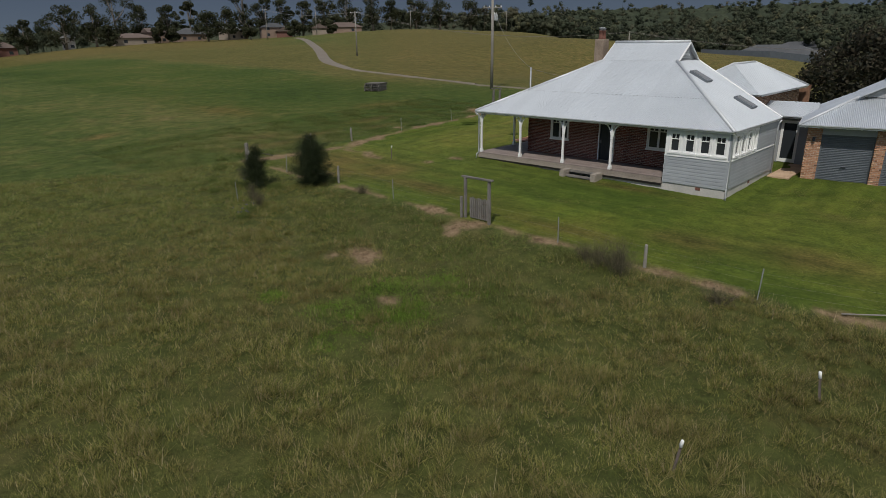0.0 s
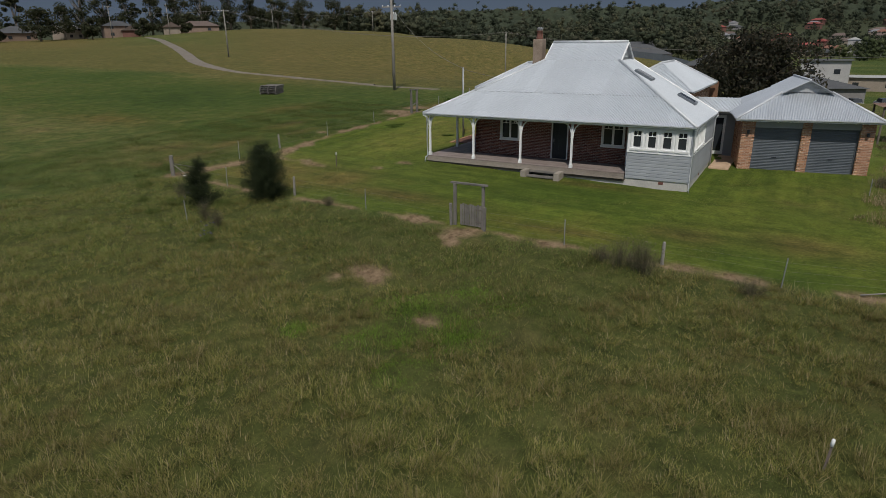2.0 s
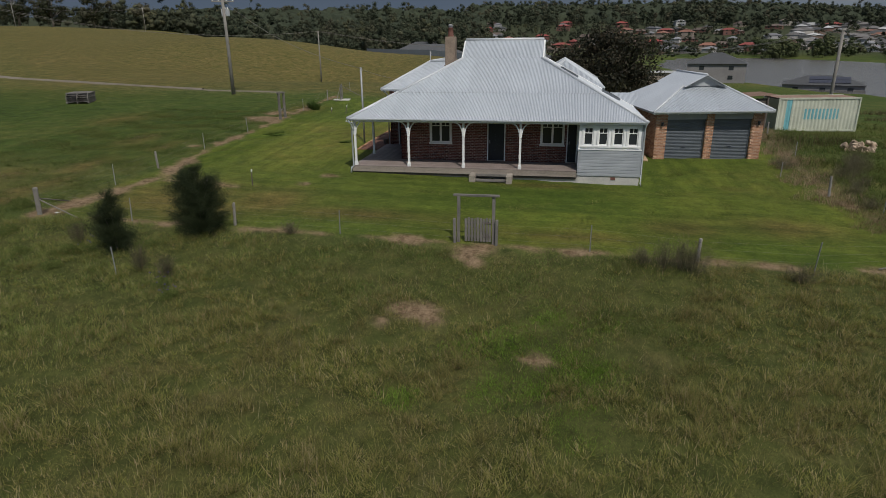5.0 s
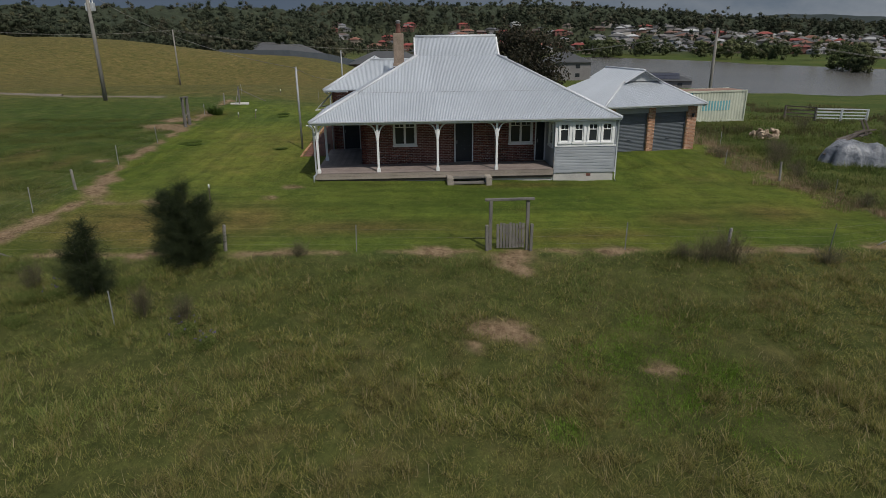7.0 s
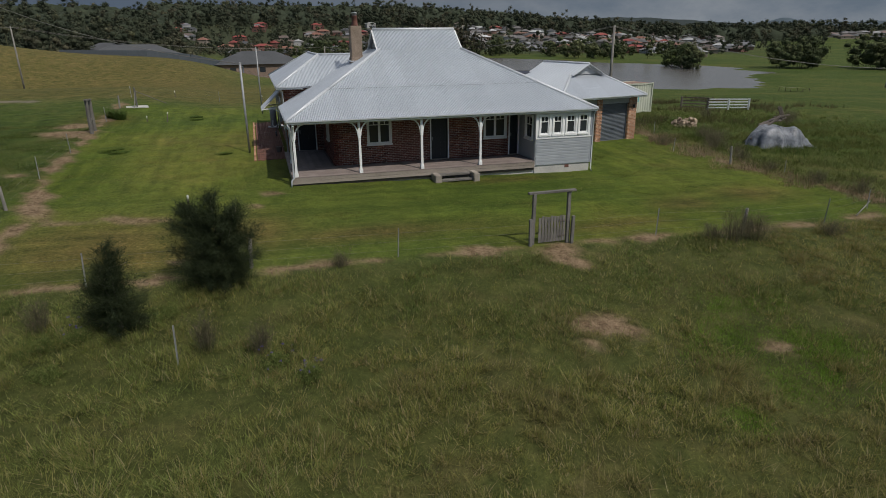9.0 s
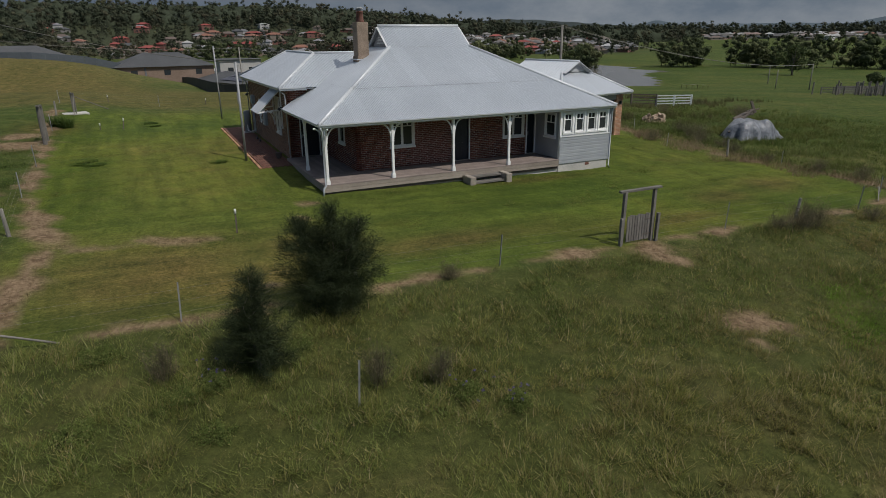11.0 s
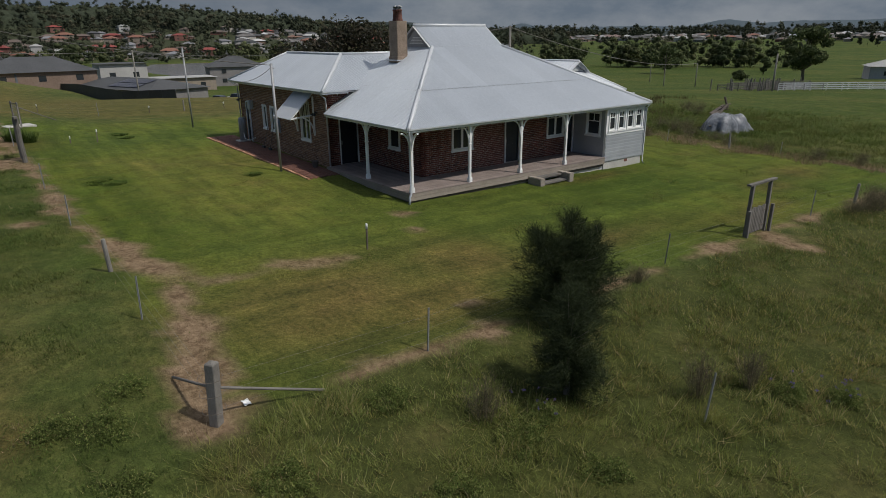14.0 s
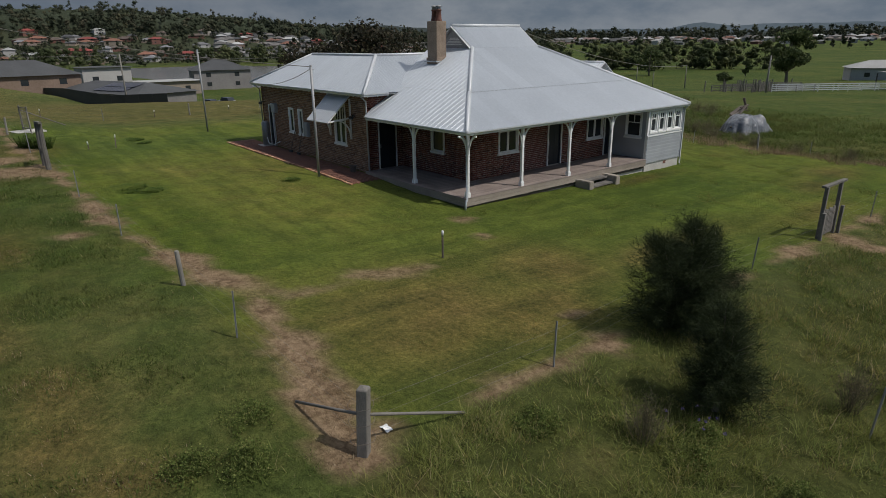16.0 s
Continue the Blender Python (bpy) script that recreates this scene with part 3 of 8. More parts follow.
def gablet(owner, y, out, x_mid, half, z0, z1):
    """The small louvred gable with white barge boards under the ridge."""
    bm = bmesh.new()
    vs = [bm.verts.new((x_mid + dx, y - out * 0.12, z)) for dx, z in ((-half, z0), (half, z0), (0, z1))]
    vs2 = [bm.verts.new((x_mid + dx, y - out * 0.18, z)) for dx, z in ((-half, z0), (half, z0), (0, z1))]
    bm.faces.new(vs)
    bm.faces.new(vs2[::-1])
    for i in range(3):
        j = (i + 1) % 3
        bm.faces.new((vs[i], vs2[i], vs2[j], vs[j]))
    g = part("gablet", bm, M["lining"], owner, "grey panelled gablet with white barge boards")
    for s in (-1, 1):
        bm = bmesh.new()
        beam(bm, (x_mid + s * (half + 0.06), y + out * 0.03, z0 - 0.06), (x_mid, y + out * 0.03, z1 - 0.02), 0.03, 0.17, (0, out, 0))
        part("barge_board", bm, M["white"], g)
    bm = bmesh.new()
    w = half * 0.42
    for i in range(5):
        z = z0 + 0.14 + i * 0.07
        ww = w * (1 - i / 8)
        box(bm, x_mid - ww, y - out * 0.11 - 0.02, z, x_mid + ww, y - out * 0.11 + 0.02, z + 0.035)
    part("louvre", bm, M["white"], g)


gablet(house, GL + 0.02, 1, X1, 1.36, GAB, RIDGE - 0.03)
gablet(house, GR - 0.02, -1, X1, 1.36, GAB, RIDGE - 0.03)
gutter(house, (X0, YR, EAVE), (X0, YL, EAVE), (-1, 0, 0))
gutter(house, (X0, YL, EAVE), (35.45, YL, EAVE), (0, 1, 0))
gutter(house, (X0, YR, EAVE), (35.6, YR, EAVE), (0, -1, 0))
rafter_tails(house, (X0 + 0.08, YR + 0.2, EAVE), (X0 + 0.08, YL - 0.2, EAVE), (1, 0, 0))
rafter_tails(house, (X0 + 0.3, YL - 0.08, EAVE), (35.3, YL - 0.08, EAVE), (0, -1, 0))

# rear wings
WE, WR = 4.53, 6.06


def hip_wing(x0, x1, y0, y1, rx0, rx1, ry):
    a, b, c, d = (x0, y1, WE), (x1, y1, WE), (x1, y0, WE), (x0, y0, WE)
    r0, r1 = (rx0, ry, WR), (rx1, ry, WR)
    slope(house, [a, r0, r1, b], (0, 1, -0.6))
    slope(house, [d, r0, r1, c], (0, -1, -0.6))
    slope(house, [a, r0, d], (-1, 0, -0.6))
    slope(house, [b, r1, c], (1, 0, -0.6))
    for p, q in ((a, r0), (b, r1), (c, r1), (r0, r1)):
        capping(house, p, q, 0.08)


r0, r1 = (38.25, 21.95, WR), (44.6, 21.95, WR)
rT = (38.25, 16.6, WR)
wa, wb, wc, wd = (35.45, 24.52, WE), (47.6, 24.52, WE), (47.6, 19.4, WE), (41.0, 19.4, WE)
slope(house, [wa, r0, r1, wb], (0, 1, -0.6))
slope(house, [wd, r0, r1, wc], (0, -1, -0.6))
slope(house, [wa, r0, rT, (35.45, 16.6, WE)], (-1, 0, -0.6))
slope(house, [rT, r0, wd, (41.0, 16.6, WE)], (1, 0, -0.6))
slope(house, [wb, r1, wc], (1, 0, -0.6))
for p, q in ((wa, r0), (wb, r1), (wc, r1), (r0, r1), (r0, rT)):
    capping(house, p, q, 0.08)
hip_wing(36.9, 46.6, 10.95, 15.9, 39.4, 43.2, 13.4)
gutter(house, (35.45, 24.52, WE), (47.6, 24.52, WE), (0, 1, 0))
gutter(house, (35.45, 23.2, WE), (35.45, 24.52, WE), (-1, 0, 0))
gutter(house, (37.4, 10.95, WE), (46.6, 10.95, WE), (0, -1, 0))
gutter(house, (46.6, 10.95, WE), (46.6, 15.9, WE), (1, 0, 0))
rafter_tails(house, (35.7, 24.44, WE), (47.4, 24.44, WE), (0, -1, 0))
rafter_tails(house, (35.53, 23.0, WE), (35.53, 24.4, WE), (1, 0, 0))


def wall_panel(owner, axis_name, at, lo, hi, z0, z1, holes, thick, material, name="wall", label=""):
    """A wall in the plane axis=at, thickened inwards, with rectangular openings through it."""
    us = sorted({lo, hi, *[h[0] for h in holes], *[h[1] for h in holes]})
    zs = sorted({z0, z1, *[h[2] for h in holes], *[h[3] for h in holes]})
    bm = bmesh.new()
    for a, b in zip(us, us[1:]):
        for c, d in zip(zs, zs[1:]):
            m_u, m_z = (a + b) / 2, (c + d) / 2
            if any(h[0] < m_u < h[1] and h[2] < m_z < h[3] for h in holes):
                continue
            if axis_name == "x":
                box(bm, min(at, at + thick), a, c, max(at, at + thick), b, d)
            else:
                box(bm, a, min(at, at + thick), c, b, max(at, at + thick), d)
    bmesh.ops.remove_doubles(bm, verts=bm.verts, dist=1e-4)
    return part(name, bm, material, owner, label)


# openings: lo, hi, bottom, top
F_HOLES = [(19.39, 20.48, 2.02, 3.3), (16.43, 17.30, DECK, 3.3), (13.3, 14.43, 2.02, 3.3), (12.6, 13.35 - 0.3, DECK, 3.25)]
S_HOLES = [(32.83, 33.61, 2.05, 3.2)]
W_HOLES = [(37.86, 38.80, 2.03, 3.85), (42.24, 42.62, 2.05, 3.3), (43.28, 43.72, 2.08, 3.3), (45.88, 46.28, 1.0, 3.3)]
D_HOLES = [(22.62, 23.52, DECK, 3.2)]
wall_front = wall_panel(house, "x", FRONT + 0.02, 12.56, SIDE - 0.02, 0.3, 3.75, F_HOLES, 0.23, M["mortar"], "wall_front", "red-brown brick wall with mortar joints")
wall_side = wall_panel(house, "y", SIDE - 0.02, FRONT + 0.02, 36.0, 0.3, 3.9, S_HOLES, -0.23, M["mortar"], "wall_side", "red-brown brick wall with mortar joints")
wall_wing = wall_panel(house, "y", 24.08, 35.87, 47.2, 0.3, WE - 0.02, W_HOLES, -0.23, M["mortar"], "wall_wing", "brown brick wall with mortar joints")
wall_return = wall_panel(house, "x", 35.87, 20.6, 24.08, 0.3, WE - 0.02, D_HOLES, 0.23, M["mortar"], "wall_return", "brown brick wall with mortar joints")
wall_back = wall_panel(house, "x", 47.2, 10.9, 24.08, 0.3, WE - 0.02, [], -0.23, M["brownbricks"], "wall_rear", "brown brick rear wall")
wall_right = wall_panel(house, "y", 11.35, 36.5, 46.2, 0.3, WE - 0.02, [], 0.23, M["mortar"], "wall_right", "tan brick wall of the rear wing")


def brick_fill(owner, axis_name, at, out, lo, hi, z0, z1, holes, material, single, keep=0, pick=None):
    """Stretcher-bond bricks on a wall face. Up to keep of them, in the stretch pick, are objects of their own."""
    L, H, G, T = 0.23, 0.073, 0.014, 0.007
    V, Fc, cnt, own = [], [], 0, 0
    cube_f = np.array([(0, 1, 3, 2), (0, 4, 5, 1), (2, 3, 7, 6), (0, 2, 6, 4), (1, 5, 7, 3)])
    meshes = {}
    rng = random.Random(int(at * 100))
    row, z = 0, z0
    while z + H <= z1 + 0.02:
        u = lo - (0.12 if row % 2 else 0.0)
        while u < hi:
            a, b = max(u, lo), min(u + L, hi)
            for h in holes:
                if h[2] < z + H / 2 < h[3]:
                    if a < h[0] < b and b <= h[1] + L:
                        b = min(b, h[0])
                    if a < h[1] < b:
                        a = max(a, h[1])
                    if a >= h[0] and b <= h[1]:
                        a = b
            if b - a > 0.03:
                t = T + rng.uniform(-0.003, 0.004)
                if own < keep and pick and pick[0] < a < pick[1] and b - a > L - 0.001:
                    if "m" not in meshes:
                        bm = bmesh.new()
                        if axis_name == "x":
                            box(bm, min(0, out * T), 0, 0, max(0, out * T), L, H)
                        else:
                            box(bm, 0, min(0, out * T), 0, L, max(0, out * T), H)
                        meshes["m"] = mesh_of("brick", bm, single)
                    o = out * rng.uniform(-0.002, 0.003)
                    piece("brick", meshes["m"], owner, Matrix.Translation((at + o, a, z) if axis_name == "x" else (a, at + o, z)))
                    own += 1
                else:
                    pts = []
                    for w in (t, 0.0):
                        for zz in (z, z + H):
                            for uu in (a, b):
                                pts.append((at + out * w, uu, zz) if axis_name == "x" else (uu, at + out * w, zz))
                    # outer four first, then the four on the wall
                    V.extend(pts)
                    Fc.append(cube_f + cnt * 8)
                    cnt += 1
            u += L + G
        row += 1
        z += H + G
    if cnt:
        ob = new("bricks", raw_mesh("bricks", np.array(V), np.concatenate(Fc), material))
        ob.parent = owner
        tagged(ob, kind="stuff")


def casement(owner, axis_name, at, out, lo, hi, z0, z1, leaves=2, transom=0.0, name="window", label="white timber casement window"):
    """A framed window with its sill, sashes, glazing bars and panes, set in an opening."""
    def bx(bm, u0, u1, a, b, d0, d1):
        p, q = at + out * d0, at + out * d1
        if axis_name == "x":
            box(bm, min(p, q), u0, a, max(p, q), u1, b)
        else:
            box(bm, u0, min(p, q), a, u1, max(p, q), b)
    bm = bmesh.new()
    f = 0.07
    bx(bm, lo - f, lo, z0 - 0.02, z1 + f, -0.1, 0.045)
    bx(bm, hi, hi + f, z0 - 0.02, z1 + f, -0.1, 0.045)
    bx(bm, lo, hi, z1, z1 + f, -0.1, 0.045)
    w = part(name, bm, M["white"], owner, label)
    bm = bmesh.new()
    bx(bm, lo - f - 0.03, hi + f + 0.03, z0 - 0.085, z0, -0.1, 0.075)
    part("sill", bm, M["white"], w)
    step = (hi - lo) / leaves
    for i in range(leaves):
        a, b = lo + i * step, lo + (i + 1) * step
        s = 0.055
        bm = bmesh.new()
        bx(bm, a, a + s, z0, z1, -0.07, 0.0)
        bx(bm, b - s, b, z0, z1, -0.07, 0.0)
        bx(bm, a + s, b - s, z0, z0 + 0.07, -0.07, 0.0)
        bx(bm, a + s, b - s, z1 - s, z1, -0.07, 0.0)
        if transom:
            bx(bm, a + s, b - s, z1 - transom - 0.035, z1 - transom, -0.07, 0.0)
            bx(bm, (a + b) / 2 - 0.015, (a + b) / 2 + 0.015, z1 - transom, z1 - s, -0.07, 0.0)
        part("sash", bm, M["white"], w)
        bm = bmesh.new()
        bx(bm, a + s, b - s, z0 + 0.07, z1 - s, -0.045, -0.038)
        part("pane", bm, M["glass"], w)
    return w


def panel_door(owner, axis_name, at, out, lo, hi, z0, z1, label="dark blue-black panelled door", screen=True):
    def bx(bm, u0, u1, a, b, d0, d1):
        p, q = at + out * d0, at + out * d1
        if axis_name == "x":
            box(bm, min(p, q), u0, a, max(p, q), u1, b)
        else:
            box(bm, u0, min(p, q), a, u1, max(p, q), b)
    bm = bmesh.new()
    f = 0.06
    bx(bm, lo - f, lo, z0, z1 + f, -0.1, 0.04)
    bx(bm, hi, hi + f, z0, z1 + f, -0.1, 0.04)
    bx(bm, lo, hi, z1, z1 + f, -0.1, 0.04)
    d = part("door", bm, M["white"], owner, label)
    bm = bmesh.new()
    bx(bm, lo, hi, z0 + 0.01, z1, -0.10, -0.06)
    leaf = part("door_leaf", bm, M["dark_door"], d)
    w = hi - lo
    for a, b in ((z0 + 0.18, z0 + 0.85), (z0 + 1.0, z1 - 0.12)):
        for i in range(2):
            bm = bmesh.new()
            u0 = lo + 0.09 + i * (w / 2 - 0.03)
            bx(bm, u0, u0 + w / 2 - 0.15, a, b, -0.075, -0.05)
            part("door_panel", bm, M["dark_door"], leaf)
    bm = bmesh.new()
    bx(bm, hi - 0.1, hi - 0.06, z0 + 0.95, z0 + 1.12, -0.06, 0.0)
    part("door_handle", bm, M["steel"], leaf)
    return d


brick_fill(wall_front, "x", FRONT + 0.02, -1, 12.56, SIDE - 0.0, DECK - 0.02, 3.7, F_HOLES, M["redbricks"], M["redbrick"], 280, (17.4, 19.4))
brick_fill(wall_side, "y", SIDE - 0.02, 1, FRONT + 0.02, 35.87, DECK - 0.02, 3.8, S_HOLES, M["redbricks"], M["redbrick"])
brick_fill(wall_wing, "y", 24.08, 1, 35.87, 47.2, 0.75, WE - 0.1, W_HOLES, M["brownbricks"], M["tanbrick"])
brick_fill(wall_return, "x", 35.87, -1, 22.2, 24.09, DECK - 0.02, WE - 0.1, D_HOLES, M["redbricks"], M["redbrick"])
brick_fill(wall_right, "y", 11.35, -1, 36.5, 46.2, 1.0, WE - 0.1, [], M["brownbricks"], M["tanbrick"])
for h in F_HOLES[0], F_HOLES[2]:
    casement(house, "x", FRONT, -1, *h, 2, 0.35)
casement(house, "y", SIDE, 1, *S_HOLES[0], 1)
casement(house, "y", 24.09, 1, *W_HOLES[0], 2, 0.7)
for h in W_HOLES[1:3]:
    casement(house, "y", 24.09, 1, *h, 1)
panel_door(house, "x", FRONT, -1, *F_HOLES[1])
panel_door(house, "x", FRONT, -1, *F_HOLES[3])
panel_door(house, "x", 35.87, -1, *D_HOLES[0])
panel_door(house, "y", 24.09, 1, *W_HOLES[3], "white-framed dark rear door")

# inner floor and wall behind the openings, room dimness put into their grey
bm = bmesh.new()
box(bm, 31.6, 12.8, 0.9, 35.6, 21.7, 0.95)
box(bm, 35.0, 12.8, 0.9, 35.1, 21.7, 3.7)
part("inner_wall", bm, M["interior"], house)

# veranda deck
bm = bmesh.new()
box(bm, 29.02, 12.58, 0.62, 31.1, 24.3, DECK - 0.03)
box(bm, 31.1, 22.25, 0.62, 35.85, 24.3, DECK - 0.03)
deck = part("deck", bm, M["dark_timber"], house)
for i in range(24):
    x = 28.93 + i * 0.0925
    if x > 31.05:
        break
    bm = bmesh.new()
    box(bm, x, 12.58, DECK - 0.03, x + 0.088, 24.36, DECK)
    part("deck_board", bm, M["deck"], deck)
for i in range(23):
    y = 22.24 + i * 0.0925
    bm = bmesh.new()
    box(bm, 31.06, y, DECK - 0.03, 35.85, y + 0.088, DECK)
    part("deck_board", bm, M["deck"], deck)
for z0, z1 in ((0.90, 1.035), (0.75, 0.89)):
    bm = bmesh.new()
    box(bm, 28.94, 12.58, z0, 28.98, 24.36, z1)
    part("deck_fascia", bm, M["fascia"], deck)
    bm = bmesh.new()
    box(bm, 28.98, 24.32, z0, 35.85, 24.36, z1)
    part("deck_fascia", bm, M["fascia"], deck)
bm = bmesh.new()
box(bm, 29.1, 12.5, -0.2, 29.3, 24.2, 0.78)
part("plinth", bm, M["concrete"], house)


def veranda_post(x, y, wing_y=True, wing_x=False):
    """A turned-out square post: stepped base, chamfered shaft and curved brackets."""
    bm = bmesh.new()
    h = EAVE - 0.16 - DECK
    box(bm, -0.085, -0.085, 0, 0.085, 0.085, 0.16)
    box(bm, -0.075, -0.075, 0.16, 0.075, 0.075, 0.20)
    box(bm, -0.055, -0.055, 0.20, 0.055, 0.055, h)
    box(bm, -0.065, -0.065, h - 0.75, 0.065, 0.065, h - 0.70)
    bmesh.ops.translate(bm, verts=bm.verts, vec=(x, y, DECK))
    soften(bm, 0.008)
    p = part("veranda_post", bm, M["white"], house, "white-painted timber veranda post with stepped base")
    dirs = ([(0, 1), (0, -1)] if wing_y else []) + ([(1, 0), (-1, 0)] if wing_x else [])
    for dx, dy in dirs:
        bm = bmesh.new()
        pts = []
        for i in range(7):
            a = i / 6
            u = 0.05 + 0.42 * (1 - math.cos(a * math.pi / 2))
            v = EAVE - 0.82 + 0.66 * math.sin(a * math.pi / 2)
            pts.append((x + dx * u, y + dy * u, v))
        tube(bm, pts, [0.036] * 7, 6)
        part("bracket", bm, M["white"], p)
    return p


for i in range(4):
    veranda_post(29.04, 24.16 - 2.91 * i, True, i == 0)
veranda_post(32.35, 24.16, False, True)
bm = bmesh.new()
beam(bm, (29.04, 12.5, EAVE - 0.11), (29.04, 24.2, EAVE - 0.11), 0.09, 0.14)
part("veranda_beam", bm, M["white"], house)
bm = bmesh.new()
beam(bm, (29.04, 24.18, EAVE - 0.11), (35.85, 24.18, EAVE - 0.11), 0.09, 0.14)
part("veranda_beam", bm, M["white"], house)

# steps between two concrete cheeks
for y in (17.78, 15.9):
    bm = bmesh.new()
    box(bm, 28.15, y - 0.15, gz(28.4, y) - 0.2, 28.95, y + 0.15, 0.86)
    soften(bm, 0.025, 2)
    part("step_cheek", bm, M["old_concrete"], house, "weathered concrete step cheek")
for x0, x1, z in ((28.62, 28.94, 0.80), (28.28, 28.62, 0.60)):
    bm = bmesh.new()
    box(bm, x0, 16.05, z - 0.07, x1 + 0.04, 17.63, z)
    box(bm, x1, 16.05, z - 0.2, x1 + 0.04, 17.63, z - 0.07)
    part("step", bm, M["grey_timber"], house, "weathered timber step")

# sunroom
SF, SR = 29.02, 9.48
S_WIN = [(11.85, 12.31), (11.14, 11.60), (10.41, 10.89), (9.71, 10.19)]
sunroom = wall_panel(house, "x", SF, SR, 12.54, 0.82, 3.46, [(a, b, 2.36, 3.26) for a, b in S_WIN], 0.12, M["white"], "sunroom_front", "white-framed sunroom front above grey weatherboards")
R_WIN = [(29.5, 30.0), (30.35, 30.85), (31.2, 31.7), (32.05, 32.4)]
sunroom_r = wall_panel(house, "y", SR, SF + 0.12, 35.75, 0.82, 3.46, [(a, b, 2.36, 3.26) for a, b in R_WIN], 0.12, M["white"], "sunroom_side", "white-framed sunroom side above grey weatherboards")
sunroom_in = wall_panel(house, "y", 12.54, SF + 0.12, FRONT, DECK, 3.46, [(29.42, 30.2, 2.1, 3.2)], -0.12, M["greyboard"], "sunroom_return", "grey sunroom wall facing the veranda")
casement(house, "y", 12.55, 1, 29.42, 30.2, 2.1, 3.2, 1, 0.4)
for a, b in S_WIN:
    casement(house, "x", SF, -1, a, b, 2.36, 3.26, 1, 0.27, label="narrow white sunroom window")
for a, b in R_WIN:
    casement(house, "y", SR, -1, a, b, 2.36, 3.26, 1, 0.27, label="narrow white sunroom window")


def weatherboards(owner, axis_name, at, out, lo, hi, z0, z1, n):
    h = (z1 - z0) / n
    for i in range(n):
        bm = bmesh.new()
        z = z0 + i * h
        prof = [(0.0, z), (0.028, z), (0.024, z + h * 0.7), (0.008, z + h), (0.0, z + h)]
        rings = []
        for u in (lo, hi):
            rings.append([bm.verts.new((at + out * d, u, v) if axis_name == "x" else (u, at + out * d, v)) for d, v in prof])
        k = len(prof)
        for j in range(k):
            bm.faces.new((rings[0][j], rings[0][(j + 1) % k], rings[1][(j + 1) % k], rings[1][j]))
        bm.faces.new(rings[0][::-1])
        bm.faces.new(rings[1])
        part("weatherboard", bm, M["greyboard"], owner)


weatherboards(sunroom, "x", SF, -1, SR + 0.02, 12.52, 0.84, 2.14, 8)
weatherboards(sunroom_r, "y", SR, -1, SF + 0.02, 32.7, 0.84, 2.14, 8)
weatherboards(sunroom_r, "y", SR, -1, 32.7, 35.75, 0.84, 3.4, 16)
for nm, (a, b, c, d) in dict(front=(SF - 0.05, SR, SF, 12.54), side=(SF, SR - 0.05, 35.7, SR)).items():
    bm = bmesh.new()
    box(bm, a, b, 2.14, c, d, 2.20)
    part("sill_board", bm, M["white"], sunroom)
bm = bmesh.new()
box(bm, SF - 0.03, SR - 0.03, 0.82, SF + 0.07, SR + 0.07, 3.46)
part("corner_board", bm, M["greyboard"], sunroom)
bm = bmesh.new()
box(bm, SF + 0.02, SR + 0.02, -0.3, SF + 0.2, 12.54, 0.82)
box(bm, SF + 0.2, SR + 0.02, -0.3, 35.7, SR + 0.2, 0.82)
part("footing", bm, M["concrete"], house, "pale concrete footing under the sunroom")
for x, y, dx, dy in ((SF + 0.01, 10.76, 0.012, 0.23), (32.2, SR + 0.01, 0.23, 0.012), (29.08, 14.9, 0.012, 0.23)):
    bm = bmesh.new()
    box(bm, x - dx / 2, y - dy / 2, 0.64, x + dx / 2, y + dy / 2, 0.78)
    part("air_brick", bm, M["terracotta"], house, "small terracotta air brick")
# sunroom floor and back wall, in the same dimmed grey
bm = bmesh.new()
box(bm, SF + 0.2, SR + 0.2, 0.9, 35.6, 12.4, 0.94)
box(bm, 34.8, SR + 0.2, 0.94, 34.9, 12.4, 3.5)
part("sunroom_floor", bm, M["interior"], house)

# chimney
CH = Vector((35.75, 20.15, 0))
bm = bmesh.new()
box(bm, -0.36, -0.29, 4.6, 0.36, 0.29, 7.55)
box(bm, -0.40, -0.33, 5.2, 0.40, 0.33, 5.95)
soften(bm, 0.02)
bmesh.ops.translate(bm, verts=bm.verts, vec=CH)
ch = part("chimney", bm, M["chimney"], house, "rendered brick chimney with two terracotta pots")
bm = bmesh.new()
box(bm, -0.46, -0.36, 5.75, 0.46, 0.42, 5.80)
bmesh.ops.translate(bm, verts=bm.verts, vec=CH)
part("flashing", bm, M["flashing"], ch)
for dx in (-0.16, 0.16):
    bm = bmesh.new()
    tube(bm, [(dx, 0, 7.53), (dx, 0, 7.62), (dx, 0, 7.66), (dx, 0, 7.98), (dx, 0, 8.0), (dx, 0, 8.05)], [0.16, 0.155, 0.135, 0.115, 0.14, 0.14], 14)
    bmesh.ops.translate(bm, verts=bm.verts, vec=CH)
    part("pot", bm, M["terracotta"], ch, "terracotta chimney pot", True)
    bm = bmesh.new()
    tube(bm, [(dx, 0, 8.05), (dx, 0, 8.16)], 0.10, 12)
    tube(bm, [(dx, 0, 8.16), (dx, 0, 8.2), (dx, 0, 8.24)], [0.15, 0.13, 0.03], 12)
    bmesh.ops.translate(bm, verts=bm.verts, vec=CH)
    part("cowl", bm, M["steel"], ch, "metal cowl", True)

